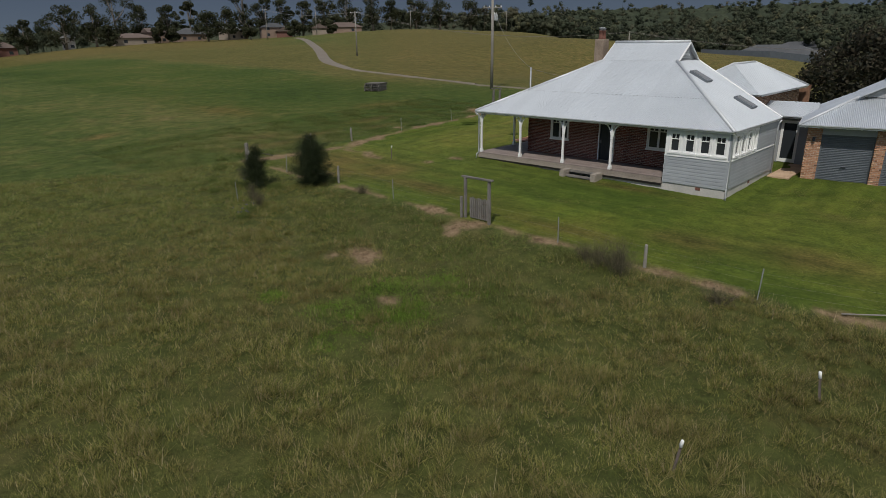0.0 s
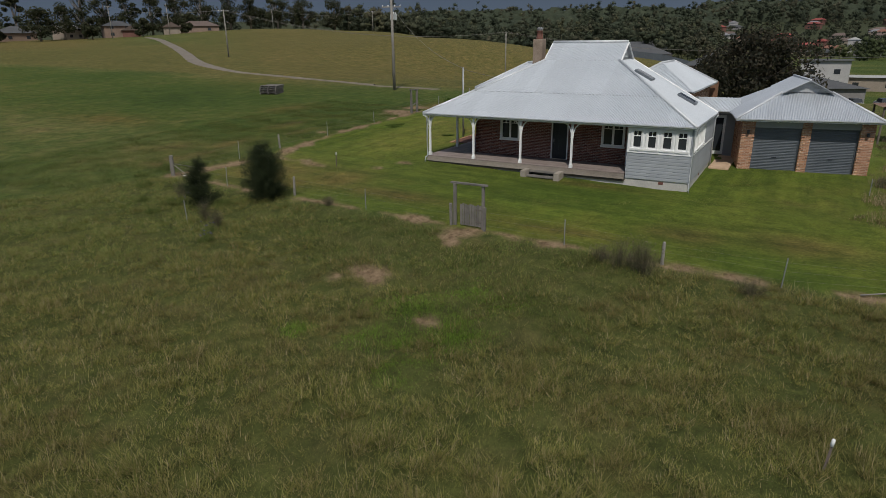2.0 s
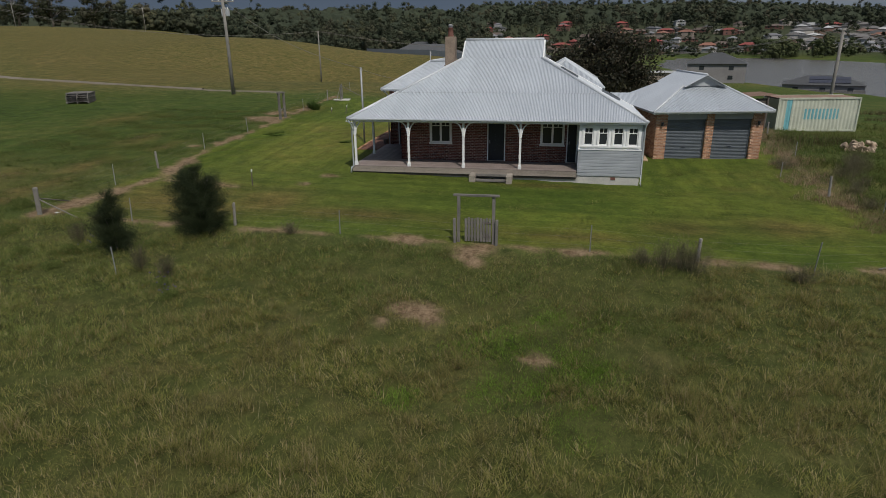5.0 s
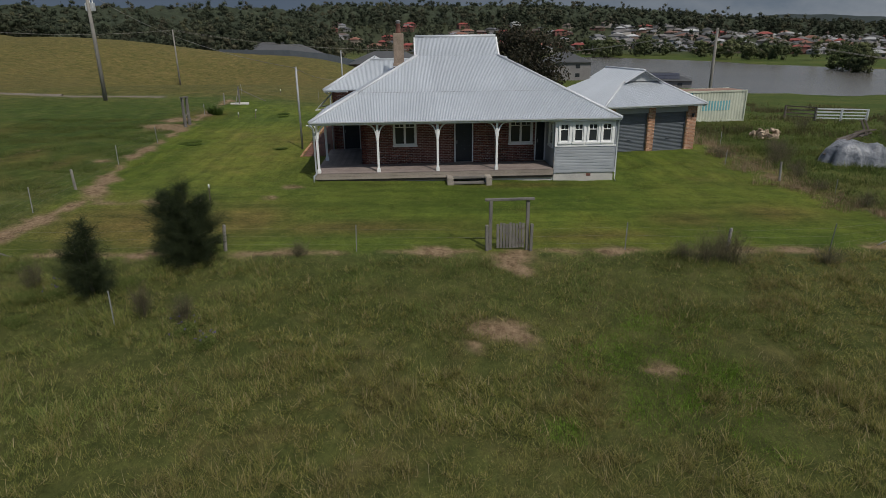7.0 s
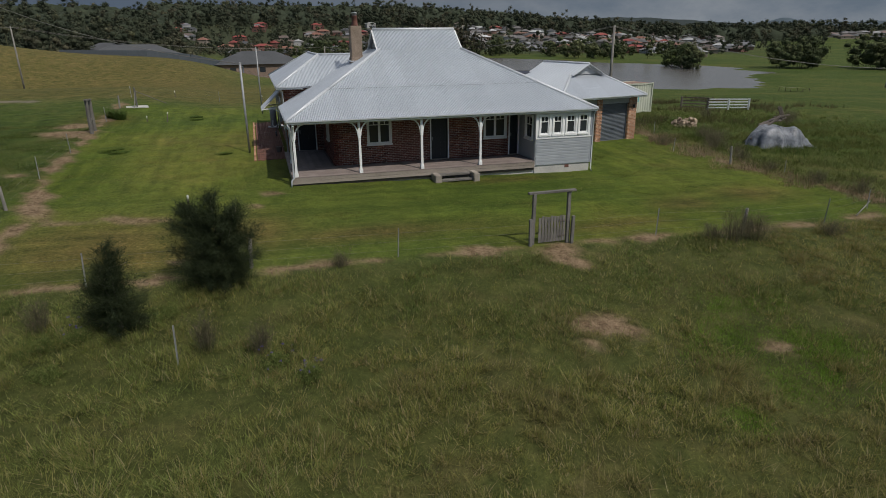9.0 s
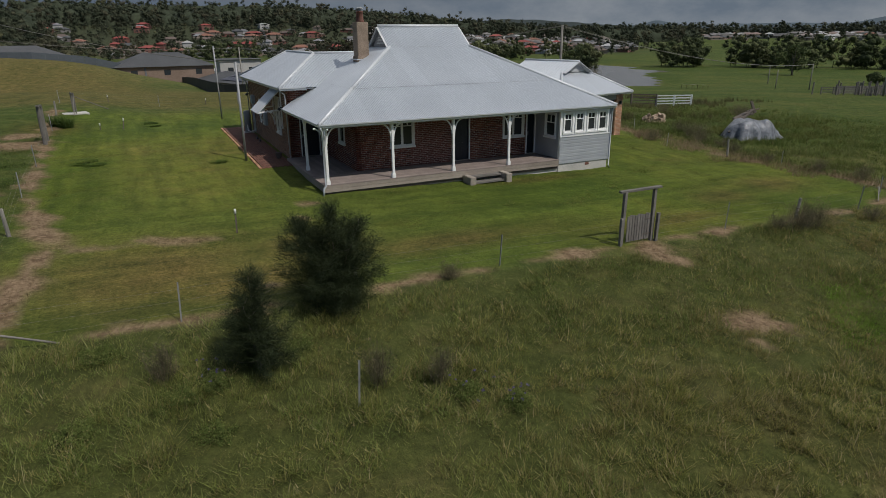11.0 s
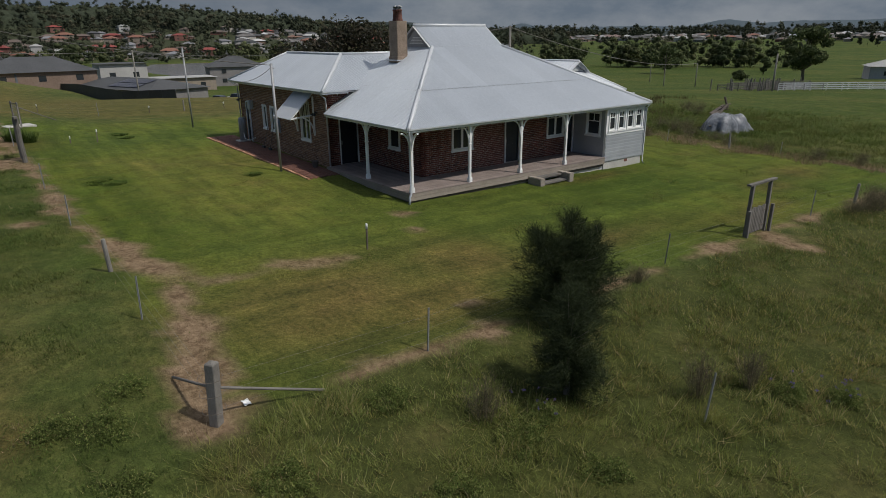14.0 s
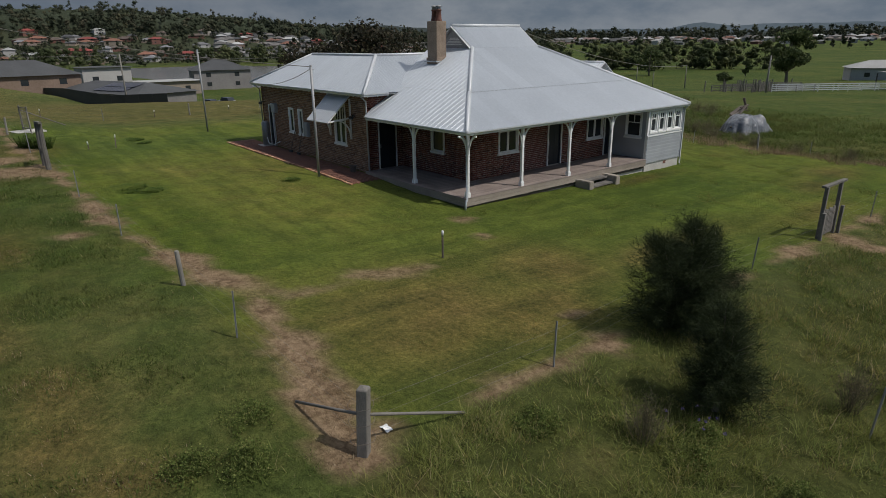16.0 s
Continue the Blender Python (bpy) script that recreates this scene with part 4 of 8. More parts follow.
# skylights on the right-hand slope
for x, t0, t1 in ((34.0, 0.62, 0.80), (34.2, 0.18, 0.36)):
    y0, y1 = YR + (GR - YR) * t0, YR + (GR - YR) * t1
    z0, z1 = EAVE + (GAB - EAVE) * t0, EAVE + (GAB - EAVE) * t1
    bm = bmesh.new()
    beam(bm, (x, y0, z0 + 0.06), (x, y1, z1 + 0.06), 0.78, 0.14)
    sk = part("skylight", bm, M["roller"], house, "dark-framed roof skylight")
    bm = bmesh.new()
    beam(bm, (x, y0 + 0.07, z0 + 0.165), (x, y1 - 0.07, z1 + 0.105), 0.62, 0.02)
    part("skylight_pane", bm, M["glass"], sk)

# ---- the garage and the link ----
GTURN = 11.4
garage = thing("garage", (35.45, 8.0, 0), "brick double garage with grey roller doors and zinc roof", "garage", turn=GTURN)
# local axes: x goes in, y goes towards the house; the front runs from y=0 to y=-6.3
GZ, GW, GD = 0.45, 6.3, 7.2
GE, GRZ = 3.36, 5.28
o, e = 0.55, 0.4
A, B, C, D = (-o, e, GE), (-o, -GW - e + 0.15, GE), (GD + o, -GW - e + 0.15, GE), (GD + o, e, GE)
mid = -GW / 2
gf, gb = 1.55, GD - 1.5
zg = GE + (GRZ - GE) * 0.66
hw = (GW / 2 + e) * 0.34
slope(garage, [A, (gf, mid + hw, zg), (gf, mid - hw, zg), B], (-1, 0, -0.5))
slope(garage, [D, (gb, mid + hw, zg), (gb, mid - hw, zg), C], (1, 0, -0.5))
for s, p, q in ((1, A, D), (-1, B, C)):
    slope(garage, [p, (gf, mid + s * hw, zg), (gb, mid + s * hw, zg), q], (0, s, -0.5))
    slope(garage, [(gf - 0.3, mid + s * hw, zg), (gf - 0.3, mid, GRZ), (gb + 0.3, mid, GRZ), (gb + 0.3, mid + s * hw, zg)], (0, s, -0.5))
    capping(garage, p, (gf, mid + s * hw, zg), 0.075, "hip_cap")
capping(garage, (gf - 0.3, mid, GRZ), (gb + 0.3, mid, GRZ), 0.08)
bm = bmesh.new()
v = [bm.verts.new(p) for p in ((gf - 0.12, mid + hw, zg), (gf - 0.12, mid - hw, zg), (gf - 0.12, mid, GRZ))]
v2 = [bm.verts.new(p) for p in ((gf - 0.05, mid + hw, zg), (gf - 0.05, mid - hw, zg), (gf - 0.05, mid, GRZ))]
bm.faces.new(v), bm.faces.new(v2[::-1])
for i in range(3):
    bm.faces.new((v[i], v2[i], v2[(i + 1) % 3], v[(i + 1) % 3]))
gg = part("gablet", bm, M["lining"], garage, "grey ribbed gablet with pale barge boards")
for s in (-1, 1):
    bm = bmesh.new()
    beam(bm, (gf - 0.32, mid + s * (hw + 0.08), zg - 0.05), (gf - 0.32, mid, GRZ - 0.02), 0.03, 0.16, (1, 0, 0))
    part("barge_board", bm, M["flashing"], gg)
gutter(garage, A, B, (-1, 0, 0))
gutter(garage, A, D, (0, 1, 0))
gutter(garage, B, C, (0, -1, 0))
rafter_tails(garage, (-o + 0.08, e - 0.1, GE), (-o + 0.08, -GW - e + 0.1, GE), (1, 0, 0))
PIERS = [(-0.66, 0.0), (-3.39, -2.94), (-6.3, -5.64)]
for i, (a, b) in enumerate(PIERS):
    bm = bmesh.new()
    box(bm, 0.02, a + 0.012, 0.1, 0.45, b - 0.012, 3.22)
    pr = part("pier", bm, M["mortar"], garage, "tan brick pier")
    brick_fill(pr, "x", 0.02, -1, a, b, 0.3, 3.2, [], M["tanbricks"], M["tanbrick"], 100, (a - 0.01, b))
    if i < 2:
        brick_fill(pr, "y", a + 0.012, -1, 0.02, 0.45, 0.3, 3.2, [], M["tanbricks"], M["tanbrick"])
    if i > 0:
        brick_fill(pr, "y", b - 0.012, 1, 0.02, 0.45, 0.3, 3.2, [], M["tanbricks"], M["tanbrick"])
for y0, y1, nm in ((-0.25, -0.012, "wall_near"), (-6.29, -6.05, "wall_far")):
    bm = bmesh.new()
    box(bm, 0.45, y0, 0.1, GD, y1, 3.22)
    gw = part(nm, bm, M["mortar"], garage, "tan brick garage wall")
    brick_fill(gw, "y", y1 if y0 > -1 else y0, 1 if y0 > -1 else -1, 0.02, GD, 0.3, 3.2, [], M["tanbricks"], M["tanbrick"])
bm = bmesh.new()
box(bm, GD - 0.24, -6.05, 0.1, GD, -0.25, 3.22)
part("wall_rear", bm, M["mortar"], garage)
bm = bmesh.new()
box(bm, 0.05, -6.28, 2.85, 0.20, -0.02, 3.24)
part("lintel", bm, M["greyboard"], garage, "grey painted lintel board")
bm = bmesh.new()
box(bm, 0.0, -6.3, 0.1, GD, 0.0, GZ)
part("slab", bm, M["concrete"], garage)


def roller_door(y0, y1):
    bm = bmesh.new()
    z, n = GZ, 0
    prof = []
    while z < 2.84:
        prof += [(0.235, z), (0.235, z + 0.045), (0.21, z + 0.055), (0.21, z + 0.075)]
        z += 0.085
    rows = [[bm.verts.new((x, y, zz)) for y in (y0, y1)] for x, zz in prof]
    for a, b in zip(rows, rows[1:]):
        bm.faces.new((a[0], a[1], b[1], b[0]))
    d = part("roller_door", bm, M["roller"], garage, "dark grey ribbed steel roller door")
    bm = bmesh.new()
    box(bm, 0.19, y0, GZ, 0.25, y1, GZ + 0.07)
    part("bottom_rail", bm, M["roller"], d)
    bm = bmesh.new()
    c = (y0 + y1) / 2
    box(bm, 0.16, c - 0.12, 1.22, 0.21, c + 0.12, 1.26)
    part("door_handle", bm, M["dark_door"], d)
    for y in (y0, y1 - 0.06):
        bm = bmesh.new()
        box(bm, 0.17, y, GZ, 0.26, y + 0.06, 2.86)
        part("guide_rail", bm, M["roller"], d)


roller_door(-2.94, -0.66)
roller_door(-5.64, -3.39)
for y in (-0.33, -5.97):
    bm = bmesh.new()
    tube(bm, [(-0.09, y, 2.52), (-0.09, y, 2.72)], [0.06, 0.075], 10)
    box(bm, -0.09, y - 0.02, 2.58, 0.02, y + 0.02, 2.64)
    part("wall_lamp", bm, M["dark_door"], garage, "small black wall lamp")

# link between house and garage
link = thing("link_passage", (0, 0, 0), "white-framed glazed passage joining house and garage", "passage")
LX, LA, LB = 39.0, 9.22, 10.15
bm = bmesh.new()
box(bm, LX, 8.5, 0.6, LX + 0.12, LA, 3.3)
box(bm, LX, LB, 0.6, LX + 0.12, 11.35, 3.3)
box(bm, LX, LA, 3.05, LX + 0.12, LB, 3.3)
part("wall", bm, M["greyboard"], link)
bm = bmesh.new()
for a, b in ((LA, LA + 0.13), (LB - 0.13, LB)):
    box(bm, LX - 0.05, a, 0.7, LX + 0.05, b, 3.05)
box(bm, LX - 0.05, LA + 0.13, 2.9, LX + 0.05, LB - 0.13, 3.05)
box(bm, LX - 0.05, LA + 0.13, 0.7, LX + 0.05, LB - 0.13, 0.9)
part("door_frame", bm, M["white"], link, "white glazed door")
bm = bmesh.new()
box(bm, LX - 0.01, LA + 0.13, 0.9, LX, LB - 0.13, 2.9)
part("pane", bm, M["glass"], link)
lp = [(38.5, 8.4, 3.34), (38.5, 11.3, 3.34), (40.2, 11.3, 4.0), (40.2, 8.7, 4.0)]
slope(link, lp, (-1, 0, -0.45))
gutter(link, lp[0], lp[1], (-1, 0, 0))
bm = bmesh.new()
box(bm, 34.8, 8.35, 0.3, 39.0, 9.4, gz(35.5, 8.7) + 0.06)
soften(bm, 0.02)
tagged(part("pavement", bm, M["sandpave"]), "sandy paved strip beside the garage", "pavement", kind="structure")

# ---- gate, fences and posts ----
def gate():
    x, y0, y1 = 19.4, 15.68, 17.05
    z = gz(x, 16.4) - 0.05
    g = thing("garden_gate", (x, 16.37, z), "weathered grey timber garden gate under a post-and-beam frame", "gate")
    def bits(name, fn, label=""):
        bm = bmesh.new()
        fn(bm)
        soften(bm, 0.006)
        return part(name, bm, M["grey_timber"], g, label)
    for s, lean in ((-0.66, 0.01), (0.66, -0.02)):
        bits("post", lambda bm: beam(bm, (0, s, -0.2), (lean, s + lean, 1.86), 0.11, 0.11, (1, 0, 0)))
        bits("side_post", lambda bm: beam(bm, (-0.12, s + math.copysign(0.11, s), -0.2), (-0.12, s + math.copysign(0.13, s), 1.02), 0.10, 0.10, (1, 0, 0)))
    bits("beam", lambda bm: beam(bm, (-0.03, -0.86, 1.90), (0.02, 0.84, 1.88), 0.15, 0.07))
    leaf = bits("gate_leaf", lambda bm: [beam(bm, (0.06, -0.55, h), (0.06, 0.40, h), 0.03, 0.08) for h in (0.30, 0.85)] and beam(bm, (0.07, -0.52, 0.32), (0.07, 0.38, 0.85), 0.03, 0.07), "grey picket gate leaf")
    for i in range(9):
        y = -0.52 + i * 0.112
        bm = bmesh.new()
        beam(bm, (0.02, y, 0.12), (0.02, y + 0.008, 1.02 + 0.025 * math.sin(i * 2.1)), 0.022, 0.09, (0, 1, 0))
        part("picket", bm, M["grey_timber"], leaf)
    for h in (0.32, 0.84):
        bm = bmesh.new()
        beam(bm, (-0.01, -0.62, h), (-0.01, -0.3, h), 0.01, 0.035)
        part("hinge", bm, M["dark_timber"], leaf)


gate()


def timber_post_mesh(h, w):
    bm = bmesh.new()
    tube(bm, [(0, 0, -0.3), (0.01, 0, h * 0.5), (0.015, 0.01, h - 0.03), (0.015, 0.01, h)], [w, w * 0.96, w * 0.9, w * 0.75], 9)
    return mesh_of("post", bm, M["pole_timber"])


def star_picket_mesh(h):
    bm = bmesh.new()
    for a in (0, 120, 240):
        m = Matrix.Rotation(radians(a), 4, "Z")
        box(bm, 0, -0.0025, -0.3, 0.021, 0.0025, h, m)
    return mesh_of("star_picket", bm, M["steel"])


rng = random.Random(4)
TIMBER, STAR = timber_post_mesh(1.0, 0.062), star_picket_mesh(1.02)
LINES = {
    "front": [(19.3, 35.0, 1.0, ""), (19.2, 30.6, 0.98, "s"), (19.55, 26.2, 0.95, "t"), (19.4, 21.7, 0.95, "s"), (19.3, 17.2, 0.9, ""), (19.35, 15.5, 0.9, ""), (19.3, 12.2, 1.0, "s"), (19.1, 8.55, 0.85, "t"), (18.97, 4.84, 1.0, "s"), (20.2, 1.2, 0.8, "s")],
    "side": [(19.3, 35.0, 1.0, ""), (24.1, 35.1, 1.05, "s"), (27.6, 35.1, 0.95, "t"), (32.7, 35.35, 1.0, "s"), (38.6, 35.45, 1.0, "s"), (44.1, 35.6, 1.1, ""), (49.3, 35.7, 0.95, "s"), (56.0, 36.0, 1.0, "t"), (64.0, 36.4, 1.0, "s")],
    "right": [(20.2, 1.2, 1.05, ""), (26.3, -0.4, 0.7, "s"), (28.8, 0.85, 0.98, "t"), (32.4, 1.9, 0.8, "s"), (38.0, -0.6, 0.9, "s"), (47.0, -1.6, 0.9, "t")],
    "rear": [(64.0, 36.4, 1.0, ""), (66.0, 29.0, 1.0, "s"), (67.5, 22.0, 1.0, "t"), (69.0, 15.0, 1.0, "s"), (70.0, 8.0, 1.0, "t"), (71.0, 1.0, 1.0, "s")],
}
POST_LABEL = {"t": "weathered round timber fence post", "s": "galvanised steel star picket in the wire fence"}
for line, posts in LINES.items():
    for x, y, h, k in posts:
        if not k:
            continue
        ob = new("fence_post" if k == "t" else "star_picket", TIMBER if k == "t" else STAR)
        ob.matrix_basis = pose(x, y, gz(x, y), rng.uniform(-3, 3), rng.uniform(-3, 3), rng.uniform(0, 360)) @ Matrix.Diagonal((1, 1, h, 1))
        tagged(ob, POST_LABEL[k], "fence post", "wire fence posts")
    for level in (0.25, 0.55, 0.85):
        runs = [posts[:5], posts[5:]] if line == "front" else [posts]
        for run in runs:
            bm = bmesh.new()
            tube(bm, [(x, y, gz(x, y) + level * h) for x, y, h, _ in run], 0.0018, 4, False)
            tagged(part("fence_wire", bm, M["wire"]), "thin galvanised fence wire strung between posts", "fence wire", "fence wires")


def strainer():
    """The squared corner post with two stay rails."""
    x, y = 19.25, 35.02
    z = gz(x, y)
    g = thing("strainer_post", (x, y, z), "squared grey timber corner post with two stay rails", "fence post")
    bm = bmesh.new()
    w = 0.088
    box(bm, -w, -w, -0.3, w, w, 1.16)
    bmesh.ops.delete(bm, geom=[f for f in bm.faces if f.calc_center_median().z > 1.1], context="FACES_ONLY")
    top = [v for v in bm.verts if v.co.z > 1]
    tip = bm.verts.new((0.0, 0.0, 1.21))
    for a, b in ((0, 1), (1, 3), (3, 2), (2, 0)):
        bm.faces.new((top[a], top[b], tip))
    soften(bm, 0.012)
    post = part("post", bm, M["grey_timber"], g)
    post.rotation_euler = (radians(2), radians(-2), radians(38))
    for b in ((-0.17, -1.95, 0.0), (1.9, 0.2, 0.1)):
        bm = bmesh.new()
        tube(bm, [(0, 0, 0.72), Vector(b)], 0.026, 9)
        part("stay_rail", bm, M["grey_timber"], g, "round grey stay rail", True)
    for h in (0.3, 0.62, 0.9):
        bm = bmesh.new()
        tube(bm, [(0.2 * math.cos(a), 0.2 * math.sin(a), h + 0.01 * math.sin(3 * a)) for a in np.linspace(0, 5.8, 14)], 0.004, 4)
        part("wire_wrap", bm, M["dark_timber"], g)


strainer()
bm = bmesh.new()
bmesh.ops.create_grid(bm, x_segments=5, y_segments=4, size=0.5)
for v in bm.verts:
    v.co = Vector((v.co.x * 0.22, v.co.y * 0.12, 0.03 * noise.noise(v.co * 3.1) + 0.03))
bmesh.ops.solidify(bm, geom=list(bm.faces), thickness=0.004)
bmesh.ops.translate(bm, verts=bm.verts, vec=(19.53, 34.4, gz(19.53, 34.4) + 0.02))
tagged(part("paper_scrap", bm, M["white"]), "crumpled scrap of white paper in the grass", "litter")


def capped_picket(x, y, h, lean=(0, 0)):
    z = gz(x, y)
    g = thing("capped_picket", (x, y, z), "steel survey picket with a white plastic cap", "marker picket", "white-capped pickets")
    bm = bmesh.new()
    for a in (0, 120, 240):
        box(bm, 0, -0.004, -0.3, 0.03, 0.004, h - 0.1, Matrix.Rotation(radians(a), 4, "Z"))
    part("stake", bm, M["dark_timber"], g)
    bm = bmesh.new()
    tube(bm, [(0, 0, h - 0.16), (0, 0, h - 0.02), (0, 0, h)], [0.035, 0.035, 0.022], 10)
    part("cap", bm, M["white"], g, "white plastic cap", True)
    g.matrix_basis = pose(x, y, z, lean[0], lean[1], 20)


for x, y, h, lean in ((25.37, 28.4, 0.82, (2, 1)), (10.25, 3.6, 0.72, (8, 5)), (14.6, 2.1, 0.75, (-6, 8)), (49.2, 31.8, 0.75, (12, 14)), (49.3, 33.1, 0.4, (0, 0)), (66.5, 33.0, 0.6, (0, 3)), (67.0, 25.0, 0.6, (2, 0)), (69.0, 18.0, 0.6, (0, 2)), (70.5, 11.0, 0.6, (3, 0))):
    capped_picket(x, y, h, lean)
for x, y, h in ((14.5, 27.8, 0.85),):
    ob = new("star_picket", STAR)
    ob.matrix_basis = pose(x, y, gz(x, y), 2, -3, 0)
    tagged(ob, "galvanised steel star picket in long grass", "fence post", "wire fence posts")


def old_frame(x, y, h, span, label):
    """Two leaning grey posts with a short top rail, left of an old gateway."""
    g = thing("gate_frame", (x, y, gz(x, y)), label, "gate frame")
    for dx, hh in ((0, h), (span, h * 0.96)):
        bm = bmesh.new()
        tube(bm, [(dx, 0, -0.3), (dx + 0.04, 0.02, hh * 0.5), (dx + 0.02, 0, hh)], [0.12, 0.11, 0.10], 9)
        part("post", bm, M["grey_timber"], g)
    bm = bmesh.new()
    beam(bm, (-0.25, 0, h + 0.03), (span + 0.25, 0, h * 0.96 + 0.03), 0.14, 0.09)
    part("rail", bm, M["grey_timber"], g)
    bm = bmesh.new()
    beam(bm, (0.0, 0.03, h * 0.3), (span, 0.03, h * 0.42), 0.05, 0.09)
    part("brace", bm, M["grey_timber"], g)


old_frame(44.4, 35.6, 2.05, 0.9, "old grey timber gateway frame in the side fence")


def pipe_pole(x, y, z1, r, label):
    z = gz(x, y)
    g = thing("service_pole", (x, y, z), label, "pole", "steel service poles")
    bm = bmesh.new()
    tube(bm, [(0, 0, -0.3), (0, 0, z1 - z)], r, 12)
    part("shaft", bm, M["steel"], g, smooth=True)
    bm = bmesh.new()
    tube(bm, [(0, 0, z1 - z), (0, 0, z1 - z + 0.05)], [r * 1.25, r * 0.6], 12)
    tube(bm, [(0, 0, z1 - z - 0.15), (0, -0.14, z1 - z - 0.15)], 0.02, 6)
    part("cap", bm, M["steel"], g)


pipe_pole(36.85, 26.2, 5.72, 0.06, "slender galvanised steel service pole beside the house")
pipe_pole(53.9, 25.2, 6.3, 0.055, "slender galvanised steel service pole on the rear lawn")


def hanging_wire(a, b, sag, r, name="power_line", label="dull grey overhead wire sagging between poles"):
    a, b = Vector(a), Vector(b)
    bm = bmesh.new()
    pts = [a + (b - a) * t - Vector((0, 0, sag * 4 * t * (1 - t))) for t in np.linspace(0, 1, 17)]
    tube(bm, pts, r, 4, False)
    return tagged(part(name, bm, M["wire"]), label, "wire", "overhead wires")


hanging_wire((36.85, 26.15, 5.65), (47.4, 24.5, 4.55), 0.35, 0.012)


def power_pole(x, y, z1, r, arms=1, box_on=False):
    z = gz(x, y)
    g = thing("power_pole", (x, y, z), "tall weathered timber power pole with a crossarm" if arms else "slim dark timber pole", "power pole", "power poles")
    H = z1 - z
    bm = bmesh.new()
    tube(bm, [(0, 0, -0.5), (0.03, 0, H * 0.5), (0, 0, H)], [r, r * 0.85, r * 0.7], 10)
    part("shaft", bm, M["pole_timber"], g, smooth=True)
    for k in range(arms):
        bm = bmesh.new()
        h = H - 0.3 - 0.9 * k
        beam(bm, (-0.6, 0.9, h), (0.6, -0.9, h), 0.10, 0.12)
        arm = part("crossarm", bm, M["pole_timber"], g)
        for t in (-0.9, -0.35, 0.35, 0.9):
            bm = bmesh.new()
            tube(bm, [(-0.6 * t, 0.9 * t, h + 0.06), (-0.6 * t, 0.9 * t, h + 0.22)], [0.05, 0.03], 7)
            part("insulator", bm, M["white"], arm)
    if box_on:
        bm = bmesh.new()
        box(bm, 0.1, -0.35, H - 2.6, 0.6, 0.35, H - 1.9)
        soften(bm, 0.05, 2)
        t = part("transformer", bm, M["flashing"], g, "pale grey pole transformer")
        for yy in (-0.25, 0, 0.25):
            bm = bmesh.new()
            tube(bm, [(0.35, yy, H - 1.9), (0.35, yy, H - 1.7)], [0.06, 0.03], 7)
            part("bushing", bm, M["white"], t)
    return (x, y, z1)


PA = power_pole(92.0, 113.2, 14.2, 0.16)
PB = power_pole(59.0, 47.6, 12.4, 0.19, 2, True)
PC = power_pole(121.3, 62.3, 9.1, 0.15, 0)
PD = power_pole(210.7, 218.8, 21.5, 0.16)
PE = power_pole(153.0, 249.0, 22.0, 0.16)
PM = power_pole(170.5, 237.0, 23.0, 0.16, 0)
PF = power_pole(139.8, 10.6, 5.2, 0.16, 0)
PG = power_pole(60.5, -10.6, 7.9, 0.17, 0)
PH = power_pole(57.2, -64.5, 4.0, 0.17, 0)
PI = power_pole(88.4, -94.6, 1.0, 0.13, 0)
PJ = power_pole(126.0, -132.0, -1.5, 0.13, 0)
PK = power_pole(230.0, 177.7, 20.0, 0.15)
PL = power_pole(100.0, -100.0, -0.8, 0.11, 0)
for a, b, s in ((PE, PA, 1.5), (PA, PC, 2.6), (PC, PF, 1.5), (PF, PG, 1.8), (PG, PI, 1.6), (PD, PK, 2.0)):
    for off in (-0.5, 0.5):
        hanging_wire((a[0] - 0.6 * off, a[1] + 0.9 * off, a[2] - 0.1), (b[0] - 0.6 * off, b[1] + 0.9 * off, b[2] - 0.1), s, 0.024)
hanging_wire((PB[0], PB[1], PB[2] - 1.0), (36.85, 26.2, 5.7), 0.9, 0.015)

# fallen rail at the right end of the front fence
bm = bmesh.new()
tube(bm, [(19.4, 2.7, gz(19.4, 2.7) + 0.05), (20.6, 0.6, gz(20.6, 0.6) + 0.18)], 0.022, 8)
tagged(part("fallen_rail", bm, M["pole_timber"], smooth=True), "fallen grey rail in the grass", "rail")


# wire gate with its stays on a concrete slab, behind the old gateway
wg = thing("wire_gate", (57.0, 34.9, gz(57, 34.9)), "small steel mesh gate with angled stays on a pale slab", "gate", turn=12)
bm = bmesh.new()
box(bm, -0.7, -0.8, -0.1, 0.7, 0.8, 0.04)
part("slab", bm, M["concrete"], wg)
for x in (-0.6, 0.6):
    bm = bmesh.new()
    tube(bm, [(x, 0, 0), (x, 0, 1.5)], 0.05, 8)
    part("post", bm, M["grey_timber"], wg)
for a, b in (((-0.6, 0, 1.3), (-1.6, 0.3, 0.0)), ((0.6, 0, 1.25), (0.4, -2.3, 0.1)), ((-0.6, 0, 1.4), (0.6, 0, 1.4)), ((-0.6, 0, 0.2), (0.6, 0, 0.2))):
    bm = bmesh.new()
    tube(bm, [a, b], 0.03, 7)
    part("rail", bm, M["grey_timber"], wg)
for i in range(9):
    bm = bmesh.new()
    tube(bm, [(-0.5 + i * 0.125, 0, 0.2), (-0.5 + i * 0.125, 0, 1.4)], 0.006, 4)
    part("mesh_wire", bm, M["grey_timber"], wg)

# ---- along the wing: path, awning, boxes, pipes ----
def path_z(x):
    return gz(x, 25.3) + 0.045


